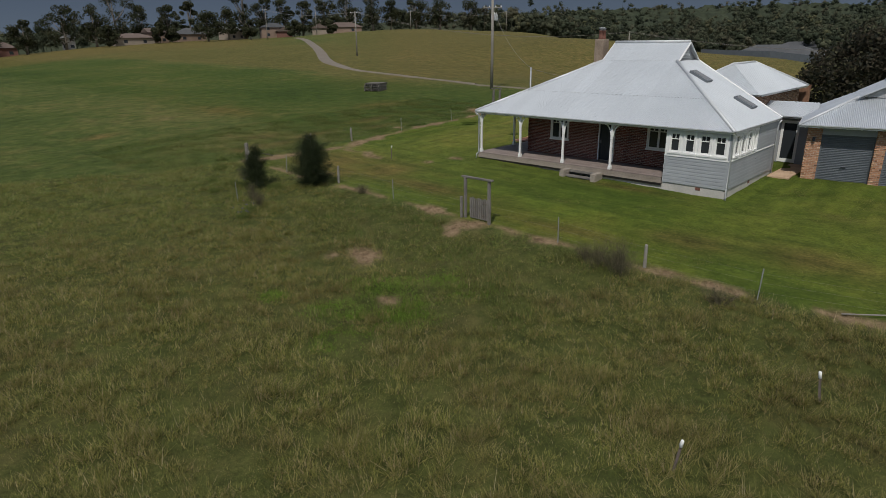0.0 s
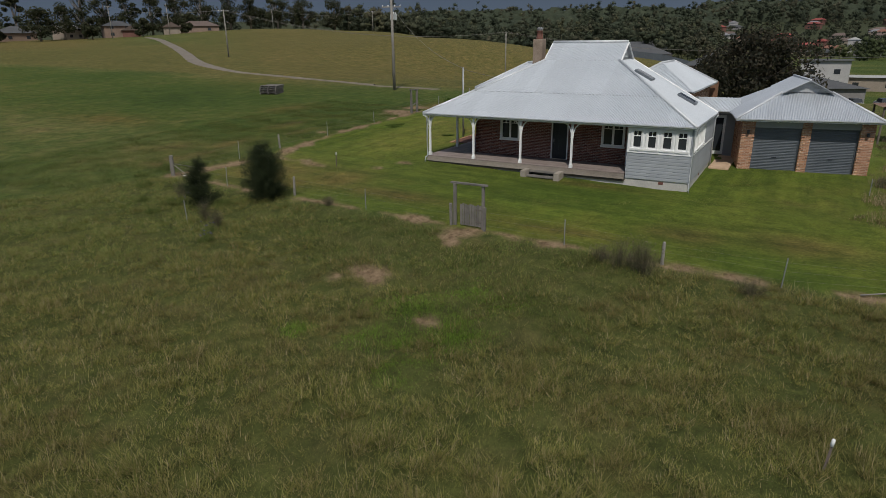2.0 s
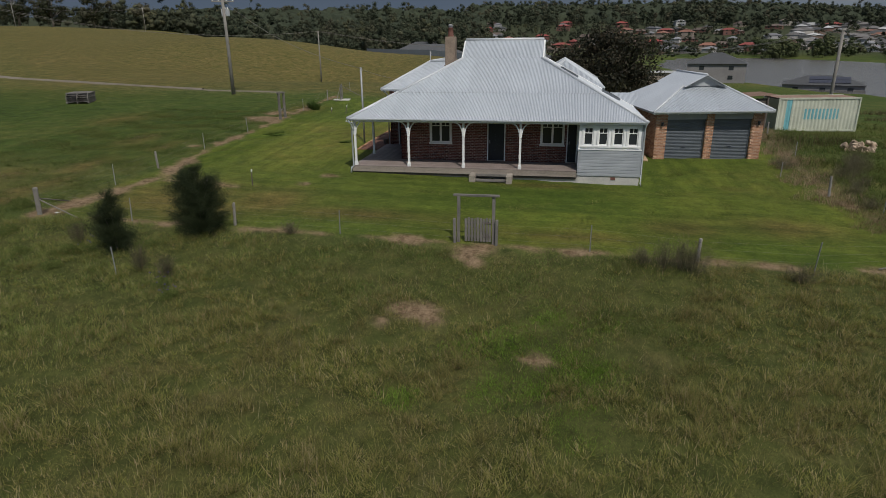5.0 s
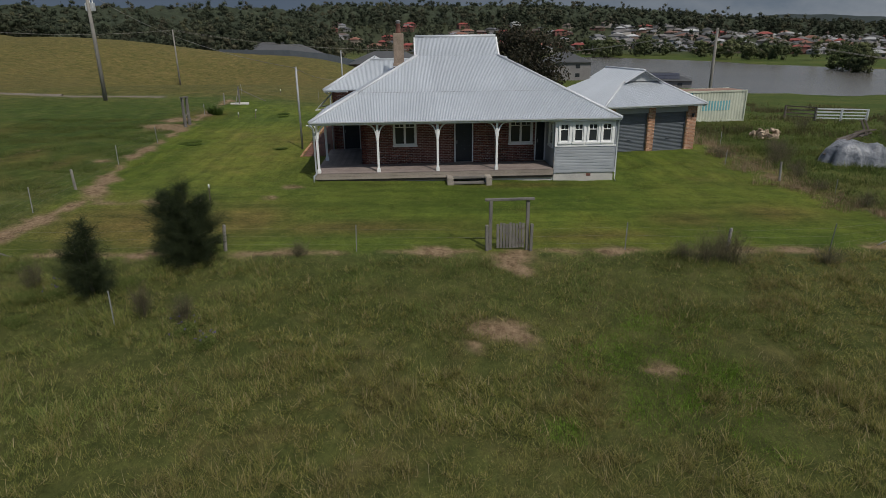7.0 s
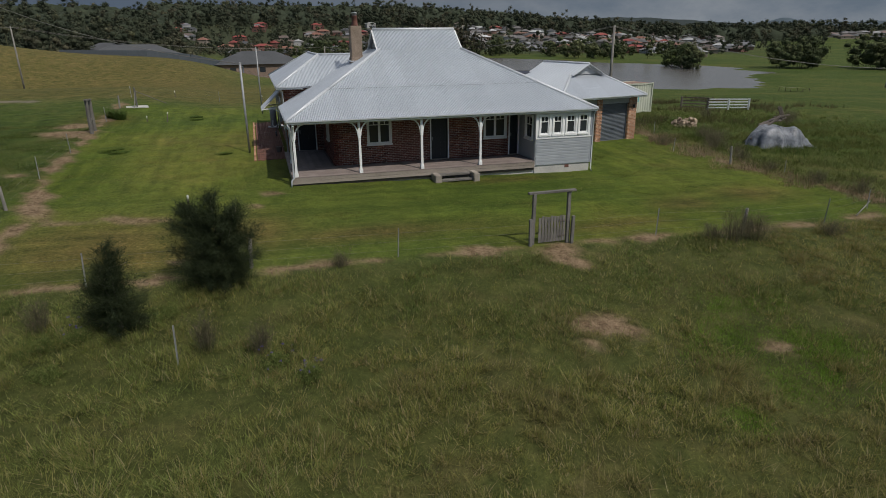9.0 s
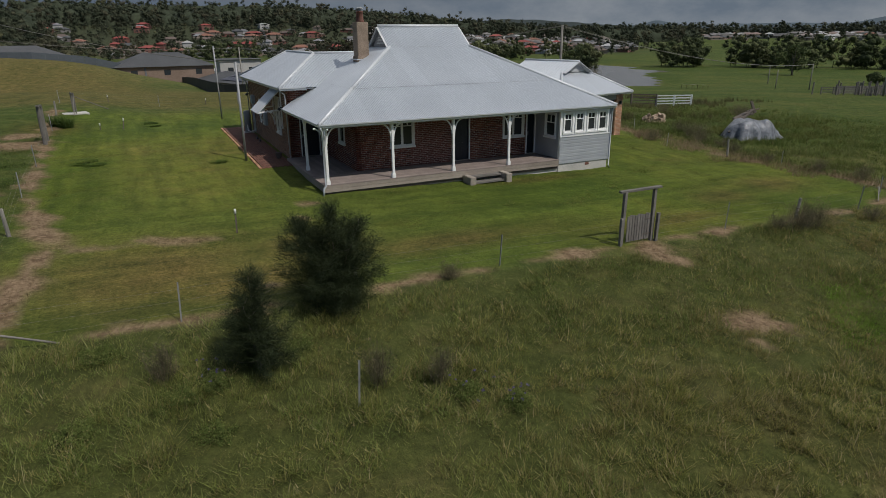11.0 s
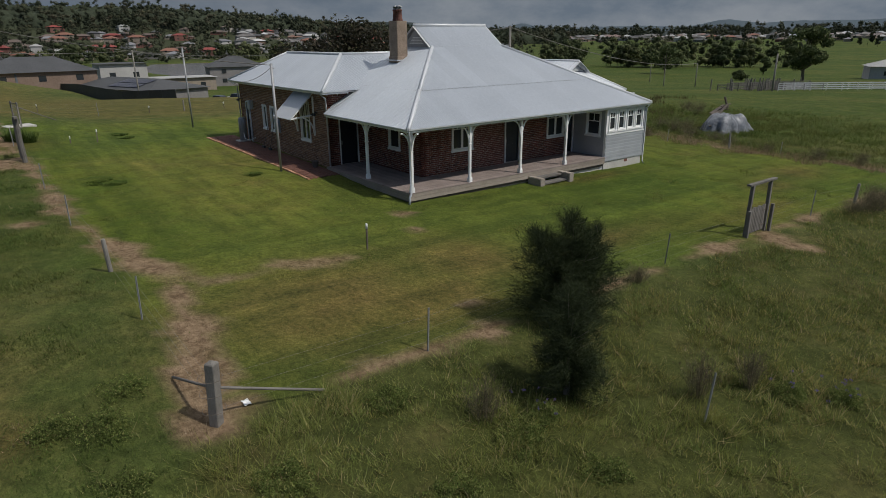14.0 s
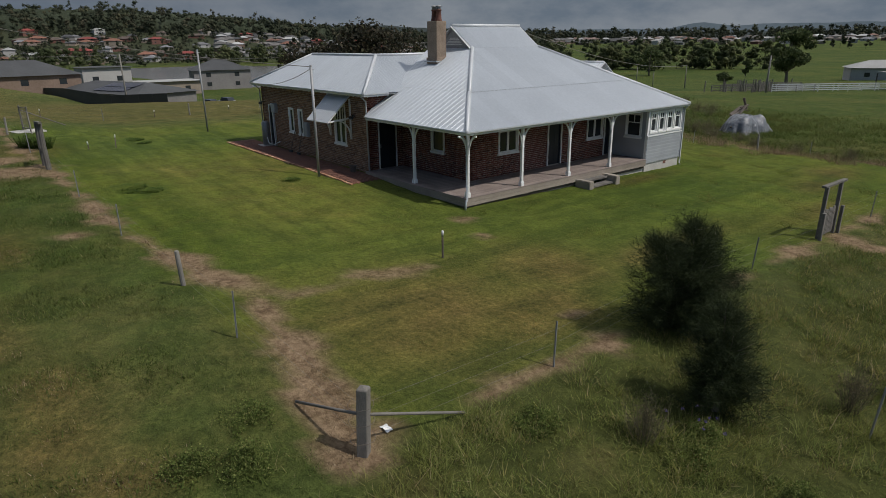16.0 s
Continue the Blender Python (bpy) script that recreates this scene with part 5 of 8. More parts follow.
def paver_path():
    bm = bmesh.new()
    lo = [[bm.verts.new((x, y, path_z(x) - d)) for y in (24.3, 25.9)] for d in (0.5, 0.05) for x in (34.5, 48.6)]
    for a, b, c, d in (((0, 0), (0, 1), (1, 1), (1, 0)), ((2, 0), (2, 1), (3, 1), (3, 0)), ((0, 0), (1, 0), (3, 0), (2, 0)), ((0, 1), (1, 1), (3, 1), (2, 1)), ((0, 0), (0, 1), (2, 1), (2, 0)), ((1, 0), (1, 1), (3, 1), (3, 0))):
        bm.faces.new([lo[p][q] for p, q in (a, b, c, d)])
    base = part("path", bm, M["mortar"])
    tagged(base, "red brick paved path along the house wing", "path", kind="structure")
    bm = bmesh.new()
    box(bm, 0, 0, 0, 0.22, 0.105, 0.065)
    me = mesh_of("paver", bm, M["paver"])
    r = random.Random(8)
    n = 0
    V, F = [], []
    for j in range(13):
        x = 34.55 + (0.115 if j % 2 else 0)
        y = 24.33 + j * 0.114
        while x < 48.4:
            z = path_z(x)
            if x < 39.6 and n < 300 and j > 4:
                piece("paver", me, base, pose(x, y, z - 0.06 + r.uniform(-0.006, 0.006), r.uniform(-1, 1), r.uniform(-1, 1), r.uniform(-1.5, 1.5)))
                n += 1
            else:
                k = len(V)
                h = z + r.uniform(-0.006, 0.006)
                V += [(x, y, z - 0.06), (x + 0.22, y, z - 0.06), (x + 0.22, y + 0.105, z - 0.06), (x, y + 0.105, z - 0.06), (x, y, h), (x + 0.22, y, h), (x + 0.22, y + 0.105, h), (x, y + 0.105, h)]
                F += [(k + 4, k + 5, k + 6, k + 7), (k, k + 1, k + 5, k + 4), (k + 1, k + 2, k + 6, k + 5), (k + 2, k + 3, k + 7, k + 6), (k + 3, k, k + 4, k + 7)]
            x += 0.23
    ob = new("pavers", raw_mesh("pavers", np.array(V), np.array(F), M["paver"]))
    ob.parent = base
    tagged(ob, kind="stuff")
    bm = bmesh.new()
    x = 34.5
    while x < 48.5:
        box(bm, x, 25.86, path_z(x) - 0.3, x + 0.22, 25.97, path_z(x) + 0.02 + r.uniform(-0.01, 0.01))
        x += 0.235
    tagged(part("path_edging", bm, M["tanbricks"], base), kind="stuff")


paver_path()

# window awning on timber brackets
awn = thing("window_awning", (0, 0, 0), "grey metal window awning on white timber brackets", "awning")
a0, a1 = 37.28, 39.3
bm = ribbed([(a0, 24.12, 4.36), (a1, 24.12, 4.36), (a1, 25.35, 3.20), (a0, 25.35, 3.20)], (0, 1, -1), 0.15, 0.006, run=9999)[0]
part("awning_sheet", bm, M["flashing"], awn)
part("awning_lining", slab([(a0, 24.12, 4.36), (a1, 24.12, 4.36), (a1, 25.35, 3.20), (a0, 25.35, 3.20)], 0.03, 0.02), M["white"], awn)
for x in (a0 + 0.04, a1 - 0.04):
    bm = bmesh.new()
    beam(bm, (x, 24.12, 2.35), (x, 24.12, 4.2), 0.07, 0.07, (1, 0, 0))
    beam(bm, (x, 24.12, 3.33), (x, 25.3, 3.22), 0.06, 0.07)
    pts = [(x, 24.14 + 0.75 * (1 - math.cos(t)), 2.45 + 0.82 * math.sin(t)) for t in np.linspace(0, math.pi / 2, 7)]
    for p, q in zip(pts, pts[1:]):
        beam(bm, p, q, 0.05, 0.07, (1, 0, 0))
    part("bracket", bm, M["white"], awn)

# hot water tank, boxes and pipes on the wing wall
tank = thing("water_heater", (46.0, 24.55, path_z(46.0) - 0.02), "slim grey outdoor water heater on a concrete pad", "water heater")
bm = bmesh.new()
box(bm, -0.35, -0.3, -0.05, 0.35, 0.4, 0.06)
part("pad", bm, M["concrete"], tank)
bm = bmesh.new()
tube(bm, [(0, 0, 0.06), (0, 0, 1.3), (0, 0, 1.38)], [0.22, 0.22, 0.16], 18)
part("tank", bm, M["steel"], tank, smooth=True)
bm = bmesh.new()
tube(bm, [(-0.2, 0.05, 0.5), (-0.5, 0.1, 0.2), (-0.9, 0.0, 0.15), (-1.1, -0.3, 0.3)], 0.025, 7)
part("hose", bm, M["white"], tank, "white flexible pipe")


def wall_box(name, x, z, w, h, d, material, label):
    bm = bmesh.new()
    box(bm, x - w / 2, 24.09, z - h / 2, x + w / 2, 24.09 + d, z + h / 2)
    soften(bm, 0.012)
    g = part(name, bm, material)
    tagged(g, label, "box")
    bm = bmesh.new()
    box(bm, x - w / 2 + 0.03, 24.09 + d, z - h / 2 + 0.03, x + w / 2 - 0.03, 24.1 + d, z + h / 2 - 0.03)
    part("cover", bm, material, g)


wall_box("meter_box", 45.4, 3.22, 0.5, 0.5, 0.2, M["lining"], "grey steel meter box on the brick wing")
wall_box("switch_box", 41.68, 2.38, 0.42, 0.72, 0.16, M["greyboard"], "pale grey switchboard box on the brick wing")


def downpipe(pts, r=0.04, owner=house):
    bm = bmesh.new()
    tube(bm, pts, r, 8)
    part("downpipe", bm, M["flashing"], owner, "grey downpipe", True)


downpipe([(35.75, 24.5, WE - 0.1), (35.8, 24.2, WE - 0.35), (35.8, 24.17, 0.9)])
downpipe([(47.15, 24.5, WE - 0.1), (47.15, 24.2, WE - 0.35), (47.15, 24.17, 0.9)])
downpipe([(28.8, 24.4, EAVE - 0.1), (28.93, 24.3, EAVE - 0.3), (28.93, 24.28, 1.05), (28.86, 24.4, 0.95), (28.86, 24.42, 0.62)], 0.045)
downpipe([(28.85, 9.4, EAVE - 0.1), (28.97, 9.42, EAVE - 0.3), (28.97, 9.42, 0.5), (28.88, 9.40, 0.40)])
downpipe([(35.55, 9.3, EAVE - 0.1), (35.5, 9.40, EAVE - 0.3), (35.5, 9.41, 0.6)])
downpipe([(45.6, 24.15, 3.0), (45.6, 24.13, 0.95)], 0.025)
for x, z in ((36.95, 3.45), (47.0, 3.45)):
    bm = bmesh.new()
    tube(bm, [(x, 24.1, z), (x, 24.24, z + 0.03)], 0.03, 7)
    tube(bm, [(x - 0.1, 24.25, z - 0.02), (x - 0.1, 24.33, z - 0.1)], [0.05, 0.07], 9)
    tube(bm, [(x + 0.1, 24.25, z - 0.02), (x + 0.1, 24.33, z - 0.1)], [0.05, 0.07], 9)
    part("flood_lamp", bm, M["dark_door"], house, "small black twin flood lamp")

# broom and shovel against the wall, a pot plant, buckets
for x, lean in ((42.1, 0.25), (43.0, 0.32)):
    g = thing("broom", (x, 24.5, path_z(x)), "long-handled broom leaning on the brick wall", "broom", "brooms on the wall")
    bm = bmesh.new()
    tube(bm, [(0, 0.05, 0.05), (-0.1, -lean, 1.35)], 0.016, 7)
    part("handle", bm, M["dark_timber"], g)
    bm = bmesh.new()
    box(bm, -0.16, 0.0, 0.0, 0.16, 0.09, 0.12)
    soften(bm, 0.01)
    part("head", bm, M["dark_door"], g)
pot = thing("pot_plant", (36.5, 24.62, path_z(36.5)), "small straggly plant in a dark pot", "pot plant")
bm = bmesh.new()
tube(bm, [(0, 0, 0), (0, 0, 0.28), (0, 0, 0.3)], [0.12, 0.17, 0.18], 12)
part("pot", bm, M["dark_timber"], pot)

# pallets out on the paddock
pal = thing("pallet_stack", (50.0, 58.4, gz(50, 58.4)), "stack of weathered grey timber pallets on the grass", "pallet stack", turn=25)
for k in range(5):
    zz = k * 0.19
    ox = (0.0, 0.08, -0.05, 0.1, 0.3)[k]
    for yy in (-0.9, 0.0, 0.9):
        bm = bmesh.new()
        box(bm, -1.2 + ox, yy - 0.05, zz, 1.2 + ox, yy + 0.05, zz + 0.12)
        part("bearer", bm, M["grey_timber"], pal)
    for i in range(8):
        x = -1.2 + i * 0.33 + ox
        bm = bmesh.new()
        box(bm, x, -1.0, zz + 0.122, x + 0.2, 1.0, zz + 0.15)
        part("slat", bm, M["grey_timber"], pal)

# ---- beyond the right-hand fence ----
def mound(name, at, sx, sy, h, material, label, category, seed, crease=0.5):
    """A draped or heaped lump with folds, in many small facets."""
    r = random.Random(seed)
    bm = bmesh.new()
    bmesh.ops.create_icosphere(bm, subdivisions=5, radius=1)
    for v in bm.verts:
        p = v.co.copy()
        f = 1 + 0.13 * noise.noise(p * 1.6 + Vector((seed, 0, 0))) + 0.16 * crease * abs(noise.noise(p * 4.2)) + 0.09 * crease * abs(noise.noise(p * 11))
        q = Vector((p.x * sx * f, p.y * sy * f, max(p.z, -0.2) * h * f))
        if p.z < 0.25:
            q.x *= 1 + 0.12 * crease * noise.noise(Vector((p.x * 7, p.y * 7, 1)))
            q.y *= 1 + 0.12 * crease * noise.noise(Vector((p.x * 7, p.y * 7, 5)))
        v.co = q
    bmesh.ops.translate(bm, verts=bm.verts, vec=at)
    return tagged(part(name, bm, material, smooth=True), label, category)


# crease highlights and dark folds are put into the tarpaulin's wide tone range
M["tarp"] = surface("grey_tarpaulin", (0.045, 0.052, 0.062), (0.23, 0.245, 0.27), 0.32, 4.0, 2.2, 0.0, 0.9, spec=0.5, depth=0.09)
M["rubble"] = surface("sandstone_rubble", (0.22, 0.16, 0.11), (0.48, 0.38, 0.28), 0.95, 12.0, 5.0, 0.0, 0.5, 0.3)
zt = gz(33.0, -6.0)


def tarpaulin():
    """A stiff sheet over a heap: flat-topped, steep-sided, creased where it falls to the ground."""
    n, rings = 72, 16
    V, F = [], []
    for j in range(rings + 1):
        v = j / rings
        for i in range(n):
            a = i * math.tau / n
            sq = 1 / (abs(math.cos(a)) ** 3.2 + abs(math.sin(a)) ** 3.2) ** (1 / 3.2)
            fold = 0.10 * math.sin(a * 9 + 2.0 * math.sin(a * 2)) + 0.06 * math.sin(a * 17 + 1)
            r = sq * (v * 1.36 if v < 0.55 else 0.748 + 0.56 * (v - 0.55)) * (1 + fold * max(0, v - 0.45) * 2.6)
            top = 1.02 - 0.10 * v - 0.16 * math.cos(a + 0.6) * v
            z = top * (1 - float(sstep(0.36, 1.0, v)) * 1.08) + 0.34 * noise.noise((2.1 * r * math.cos(a) + 4, 2.6 * r * math.sin(a), 1.5)) - 0.16 * abs(noise.noise((5 * r * math.cos(a), 6 * r * math.sin(a), v))) + 0.03 * noise.noise((9 * r * math.cos(a), 9 * r * math.sin(a), 5))
            V.append((r * 1.45 * math.cos(a), r * 2.15 * math.sin(a), max(z, -0.06)))
    for j in range(rings):
        for i in range(n):
            k = (i + 1) % n
            F.append((j * n + i, (j + 1) * n + i, (j + 1) * n + k, j * n + k))
    g = new("tarpaulin", raw_mesh("tarpaulin", np.array(V), np.array(F), M["tarp"], True))
    g.matrix_basis = pose(33.0, -6.1, zt - 0.05, 0, 0, -8) @ Matrix.Diagonal((0.95, 0.95, 1.15, 1))
    return tagged(g, "creased grey tarpaulin draped over a heap", "tarpaulin")


tarpaulin()
fr = thing("timber_frame", (33.3, -6.4, zt + 1.4), "broken dark timber frame lying on the heap", "timber frame", turn=0)
for a, b, w, h in (((-0.2, 2.1, -0.95), (0.0, -0.2, 0.42), 0.12, 0.09), ((0.3, 1.1, -0.25), (0.3, -0.85, 0.20), 0.28, 0.06), ((0.5, 0.9, -0.2), (0.5, -0.75, 0.30), 0.30, 0.05), ((0.0, -0.35, 0.15), (0.1, 0.02, 0.95), 0.11, 0.09), ((0.25, -0.75, 0.2), (0.35, -0.40, 0.90), 0.10, 0.09), ((0.2, 0.2, 0.28), (0.2, -1.05, 0.38), 0.09, 0.07), ((-0.4, 0.3, 0.12), (0.6, -0.9, 0.02), 0.12, 0.06)):
    bm = bmesh.new()
    beam(bm, a, b, w, h)
    part("timber", bm, M["dark_timber"], fr)
# stacked sandstone rubble
rub = thing("rubble_pile", (40.9, -5.3, gz(40.9, -5.3)), "low pile of broken sandstone and bricks", "rubble pile")
r = random.Random(21)
bm = bmesh.new()
bmesh.ops.create_cube(bm, size=1)
soften(bm, 0.12)
me = mesh_of("stone", bm, M["rubble"])
for i in range(70):
    a, d = r.uniform(0, 6.3), r.uniform(0, 1) ** 0.6
    s = r.uniform(0.16, 0.34)
    piece("stone", me, rub, pose(0.7 * d * math.cos(a), 1.0 * d * math.sin(a), r.uniform(0, 0.65) * (1.1 - d * d * 0.6), r.uniform(0, 360), r.uniform(0, 360), r.uniform(0, 360)) @ Matrix.Diagonal((s, s * 0.8, s * 0.6, 1)))

# shipping container with faded stripes
M["container"] = surface("container_cream", (0.34, 0.36, 0.29), (0.55, 0.57, 0.46), 0.6, 10.0, 0.8, 0.0, 0.15)
M["container_blue"] = surface("container_blue", (0.10, 0.30, 0.34), (0.20, 0.45, 0.48), 0.6, 10.0, 0.8, 0.0, 0.15)
M["rust"] = surface("rusty_roof", (0.16, 0.09, 0.06), (0.30, 0.20, 0.15), 0.8, 10.0, 1.0, 0.2, 0.3)
CT = -81
cont = thing("shipping_container", (49.6, -2.9, gz(49.6, -4) - 0.1), "faded cream shipping container with worn blue panels", "container", turn=CT)
# local x runs along the container, from the shed end; local y faces away from the lawn
LC = 6.06


def container_side(y, out, x0, x1, z0, z1, material, lift=0.0):
    bm = bmesh.new()
    x, prof, k = x0, [], 0
    while x < x1:
        prof.append((x, (0.0, 0.035, 0.035, 0.0)[k % 4]))
        x += (0.07, 0.035, 0.07, 0.035)[k % 4] * 1.3
        k += 1
    prof.append((x1, 0))
    rows = [[bm.verts.new((x, y - out * d + out * lift, z)) for z in (z0, z1)] for x, d in prof]
    for a, b in zip(rows, rows[1:]):
        bm.faces.new((a[0], b[0], b[1], a[1]))
    return bm


for y, out in ((0.0, -1), (2.44, 1)):
    w = part("side_wall", container_side(y, out, 0.05, LC - 0.05, 0.15, 2.45, M["container"]), M["container"], cont)
    if out < 0:
        for x0, x1, z0, z1 in ((0.6, 1.0, 0.15, 2.45), (1.9, 4.6, 0.95, 1.75)):
            part("painted_panel", container_side(y, out, x0, x1, z0, z1, None, 0.005), M["container_blue"], w, "worn blue painted panel")
for x in (0.0, LC):
    bm = bmesh.new()
    box(bm, x - 0.03, 0.05, 0.15, x + 0.03, 2.39, 2.45)
    part("end_wall", bm, M["container"], cont)
    for y in (0.0, 2.44):
        bm = bmesh.new()
        box(bm, x - 0.06, y - 0.06, 0, x + 0.06, y + 0.06, 2.59)
        part("corner_casting", bm, M["container"], cont)
bm = bmesh.new()
for y in (0, 2.44):
    box(bm, 0.05, y - 0.04, 2.45, LC - 0.05, y + 0.04, 2.58)
    box(bm, 0.05, y - 0.04, 0.02, LC - 0.05, y + 0.04, 0.16)
part("rail", bm, M["container"], cont)
bm = bmesh.new()
box(bm, 0.0, 0.04, 2.5, LC, 2.40, 2.56)
part("roof", bm, M["rust"], cont, "rust-streaked container roof")
lean = thing("lean_to", (49.3, -2.0, gz(49.3, -2)), "small rusty-roofed lean-to at the container's end", "shed", turn=CT)
bm = ribbed([(-3.0, -0.6, 2.55), (0.4, -0.6, 2.72), (0.4, 2.4, 2.72), (-3.0, 2.4, 2.55)], (0, -1, 0), 0.1, 0.012, run=9999)[0]
part("roof", bm, M["rust"], lean)
for x, y in ((-2.8, -0.4), (-0.2, -0.4), (-2.8, 2.2)):
    bm = bmesh.new()
    tube(bm, [(x, y, -0.2), (x, y, 2.55)], 0.07, 8)
    part("post", bm, M["dark_timber"], lean)
bm = bmesh.new()
box(bm, -0.9, -0.3, 0, -0.1, 0.1, 2.4)
part("wall", bm, M["dark_timber"], lean)

# stock rails and yards
def rail_fence(a, b, posts, rails, h, material, label, name="stock_rail", gap_posts=0.1):
    a, b = Vector((*a, 0)), Vector((*b, 0))
    g = thing(name, (a.x, a.y, gz(a.x, a.y)), label, "rail fence", "stock rails")
    d = b - a
    for i in range(posts):
        p = d * (i / (posts - 1))
        z = gz(a.x + p.x, a.y + p.y) - gz(a.x, a.y)
        bm = bmesh.new()
        tube(bm, [(p.x, p.y, z - 0.2), (p.x, p.y, z + h)], gap_posts, 7)
        part("post", bm, material, g)
    z1 = gz(b.x, b.y) - gz(a.x, a.y)
    for k in range(rails):
        hh = h * (0.95 - 0.72 * k / max(1, rails - 1))
        bm = bmesh.new()
        beam(bm, (0, 0, hh), (d.x, d.y, z1 + hh), 0.05, 0.10)
        part("rail", bm, material, g)


rail_fence((51.6, -16.0), (51.4, -20.6), 3, 4, 1.1, M["flashing"], "pale steel cattle panel in the paddock")
rail_fence((53.2, -14.2), (51.6, -16.0), 2, 4, 1.2, M["dark_timber"], "dark timber cattle panel in the paddock")
r = random.Random(31)
YA = [((66, -64), (61, -69)), ((66, -67), (60, -74)), ((63, -63), (60, -72)), ((61, -69), (57, -77)), ((64, -70), (58, -80)), ((59, -66), (54, -75))]
for i, (a, b) in enumerate(YA):
    rail_fence(a, b, 4, 4, r.uniform(1.1, 1.7), M["grey_timber"], "old grey timber stockyard rails", "stockyard_rail", 0.10)
for a, b in (((57, -66), (50, -78)), ((50, -78), (44, -90)), ((58, -70), (48, -86))):
    rail_fence(a, b, 6, 4, 1.25, M["flashing"], "pale steel stockyard rails", "stockyard_rail", 0.06)
for i in range(40):
    x, y = r.uniform(58, 67), r.uniform(-78, -63)
    ob_h = r.uniform(1.0, 2.1)
    bm = bmesh.new()
    tube(bm, [(x, y, gz(x, y) - 0.2), (x + r.uniform(-0.1, 0.1), y + r.uniform(-0.1, 0.1), gz(x, y) + ob_h)], 0.11, 6)
    tagged(part("yard_post", bm, M["grey_timber"]), "old grey timber yard post", "post", "stockyard posts")
sh = thing("open_shed", (46.0, -93.0, gz(46, -93)), "low open shed with a pale tin roof", "shed", turn=-50)
bm = ribbed([(-5, -3, 2.4), (5, -3, 2.4), (5, 3, 2.9), (-5, 3, 2.9)], (0, -1, -0.1), 0.2, 0.02, run=9999)[0]
part("roof", bm, M["concrete"], sh)
for x in (-4.7, 0, 4.7):
    for y in (-2.8, 2.8):
        bm = bmesh.new()
        tube(bm, [(x, y, -0.5), (x, y, 2.5)], 0.1, 7)
        part("post", bm, M["dark_timber"], sh)
sh2 = copy_thing(sh, pose(114.6, -90.7, gz(114.6, -90.7) - 0.6, 0, 0, 20) @ Matrix.Scale(0.55, 4))

# ---- lake, distance and sky ----
def water_material():
    m, nt, p = nodes_of("lake_water")
    n = noise_node(nt, 0.35, 4, "World", 0.6, (1, 2.5, 1))
    c = ramp(nt, noise_node(nt, 0.02, 3, "World"), [(0.3, (0.070, 0.066, 0.060)), (0.7, (0.105, 0.098, 0.09))])
    nt.links.new(c, p.inputs["Base Color"])
    p.inputs["Roughness"].default_value = 0.22
    p.inputs["Specular IOR Level"].default_value = 0.35
    bump(nt, p, n, 0.25, 0.08)
    return m


bm = bmesh.new()
bmesh.ops.create_grid(bm, x_segments=2, y_segments=2, size=1)
bmesh.ops.scale(bm, verts=bm.verts, vec=(185, 110, 1))
bmesh.ops.translate(bm, verts=bm.verts, vec=(300, -110, -7.45))
tagged(part("water", bm, water_material()), "still grey-brown lake", "water", kind="structure")


def backdrop_material():
    m = bpy.data.materials.new("sky_backdrop")
    m.use_nodes = True
    nt = m.node_tree
    nt.nodes.remove(nt.nodes["Principled BSDF"])
    em = nt.nodes.new("ShaderNodeEmission")
    geo = nt.nodes.new("ShaderNodeNewGeometry")
    sep = nt.nodes.new("ShaderNodeSeparateXYZ")
    nt.links.new(geo.outputs["Position"], sep.inputs["Vector"])
    h = nt.nodes.new("ShaderNodeMapRange")
    h.inputs["From Min"].default_value, h.inputs["From Max"].default_value = 40, 520
    nt.links.new(sep.outputs["Z"], h.inputs["Value"])
    clear = ramp(nt, h.outputs["Result"], [(0.0, (0.100, 0.130, 0.170)), (0.5, (0.076, 0.102, 0.146)), (1.0, (0.062, 0.084, 0.128))])
    cl = noise_node(nt, 0.0016, 7, "World", 0.6, (1, 1, 2.2))
    side = nt.nodes.new("ShaderNodeMapRange")
    side.inputs["From Min"].default_value, side.inputs["From Max"].default_value = 900, -2600
    nt.links.new(sep.outputs["Y"], side.inputs["Value"])
    cloud = ramp(nt, cl, [(0.36, (0.125, 0.158, 0.200)), (0.66, (0.225, 0.250, 0.280))])
    c = mix(nt, side.outputs["Result"], clear, cloud)
    nt.links.new(c, em.inputs["Color"])
    em.inputs["Strength"].default_value = 1.0
    nt.links.new(em.outputs["Emission"], nt.nodes["Material Output"].inputs["Surface"])
    return m


def sky_band():
    n = 96
    V, F = [], []
    for i in range(n):
        a = i * math.tau / n
        for z in (-300, 40, 520, 900):
            V.append((4400 * math.cos(a), 4400 * math.sin(a), z))
    for i in range(n):
        j = (i + 1) % n
        for k in range(3):
            F.append((i * 4 + k, j * 4 + k, j * 4 + k + 1, i * 4 + k + 1))
    ob = new("backdrop", raw_mesh("backdrop", np.array(V, float), np.array(F), backdrop_material(), True))
    tagged(ob, "hazy blue-grey sky low over the distance", "sky", kind="structure")


sky_band()

# distance haze is put into the far range as a blue base colour
M["far_hill_haze"] = surface("far_hill_haze", (0.060, 0.085, 0.105), (0.080, 0.105, 0.125), 1.0, 0.02, 0.004, 0.0, 0.0)
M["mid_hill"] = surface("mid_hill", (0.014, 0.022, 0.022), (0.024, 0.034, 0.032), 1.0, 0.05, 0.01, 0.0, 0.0)


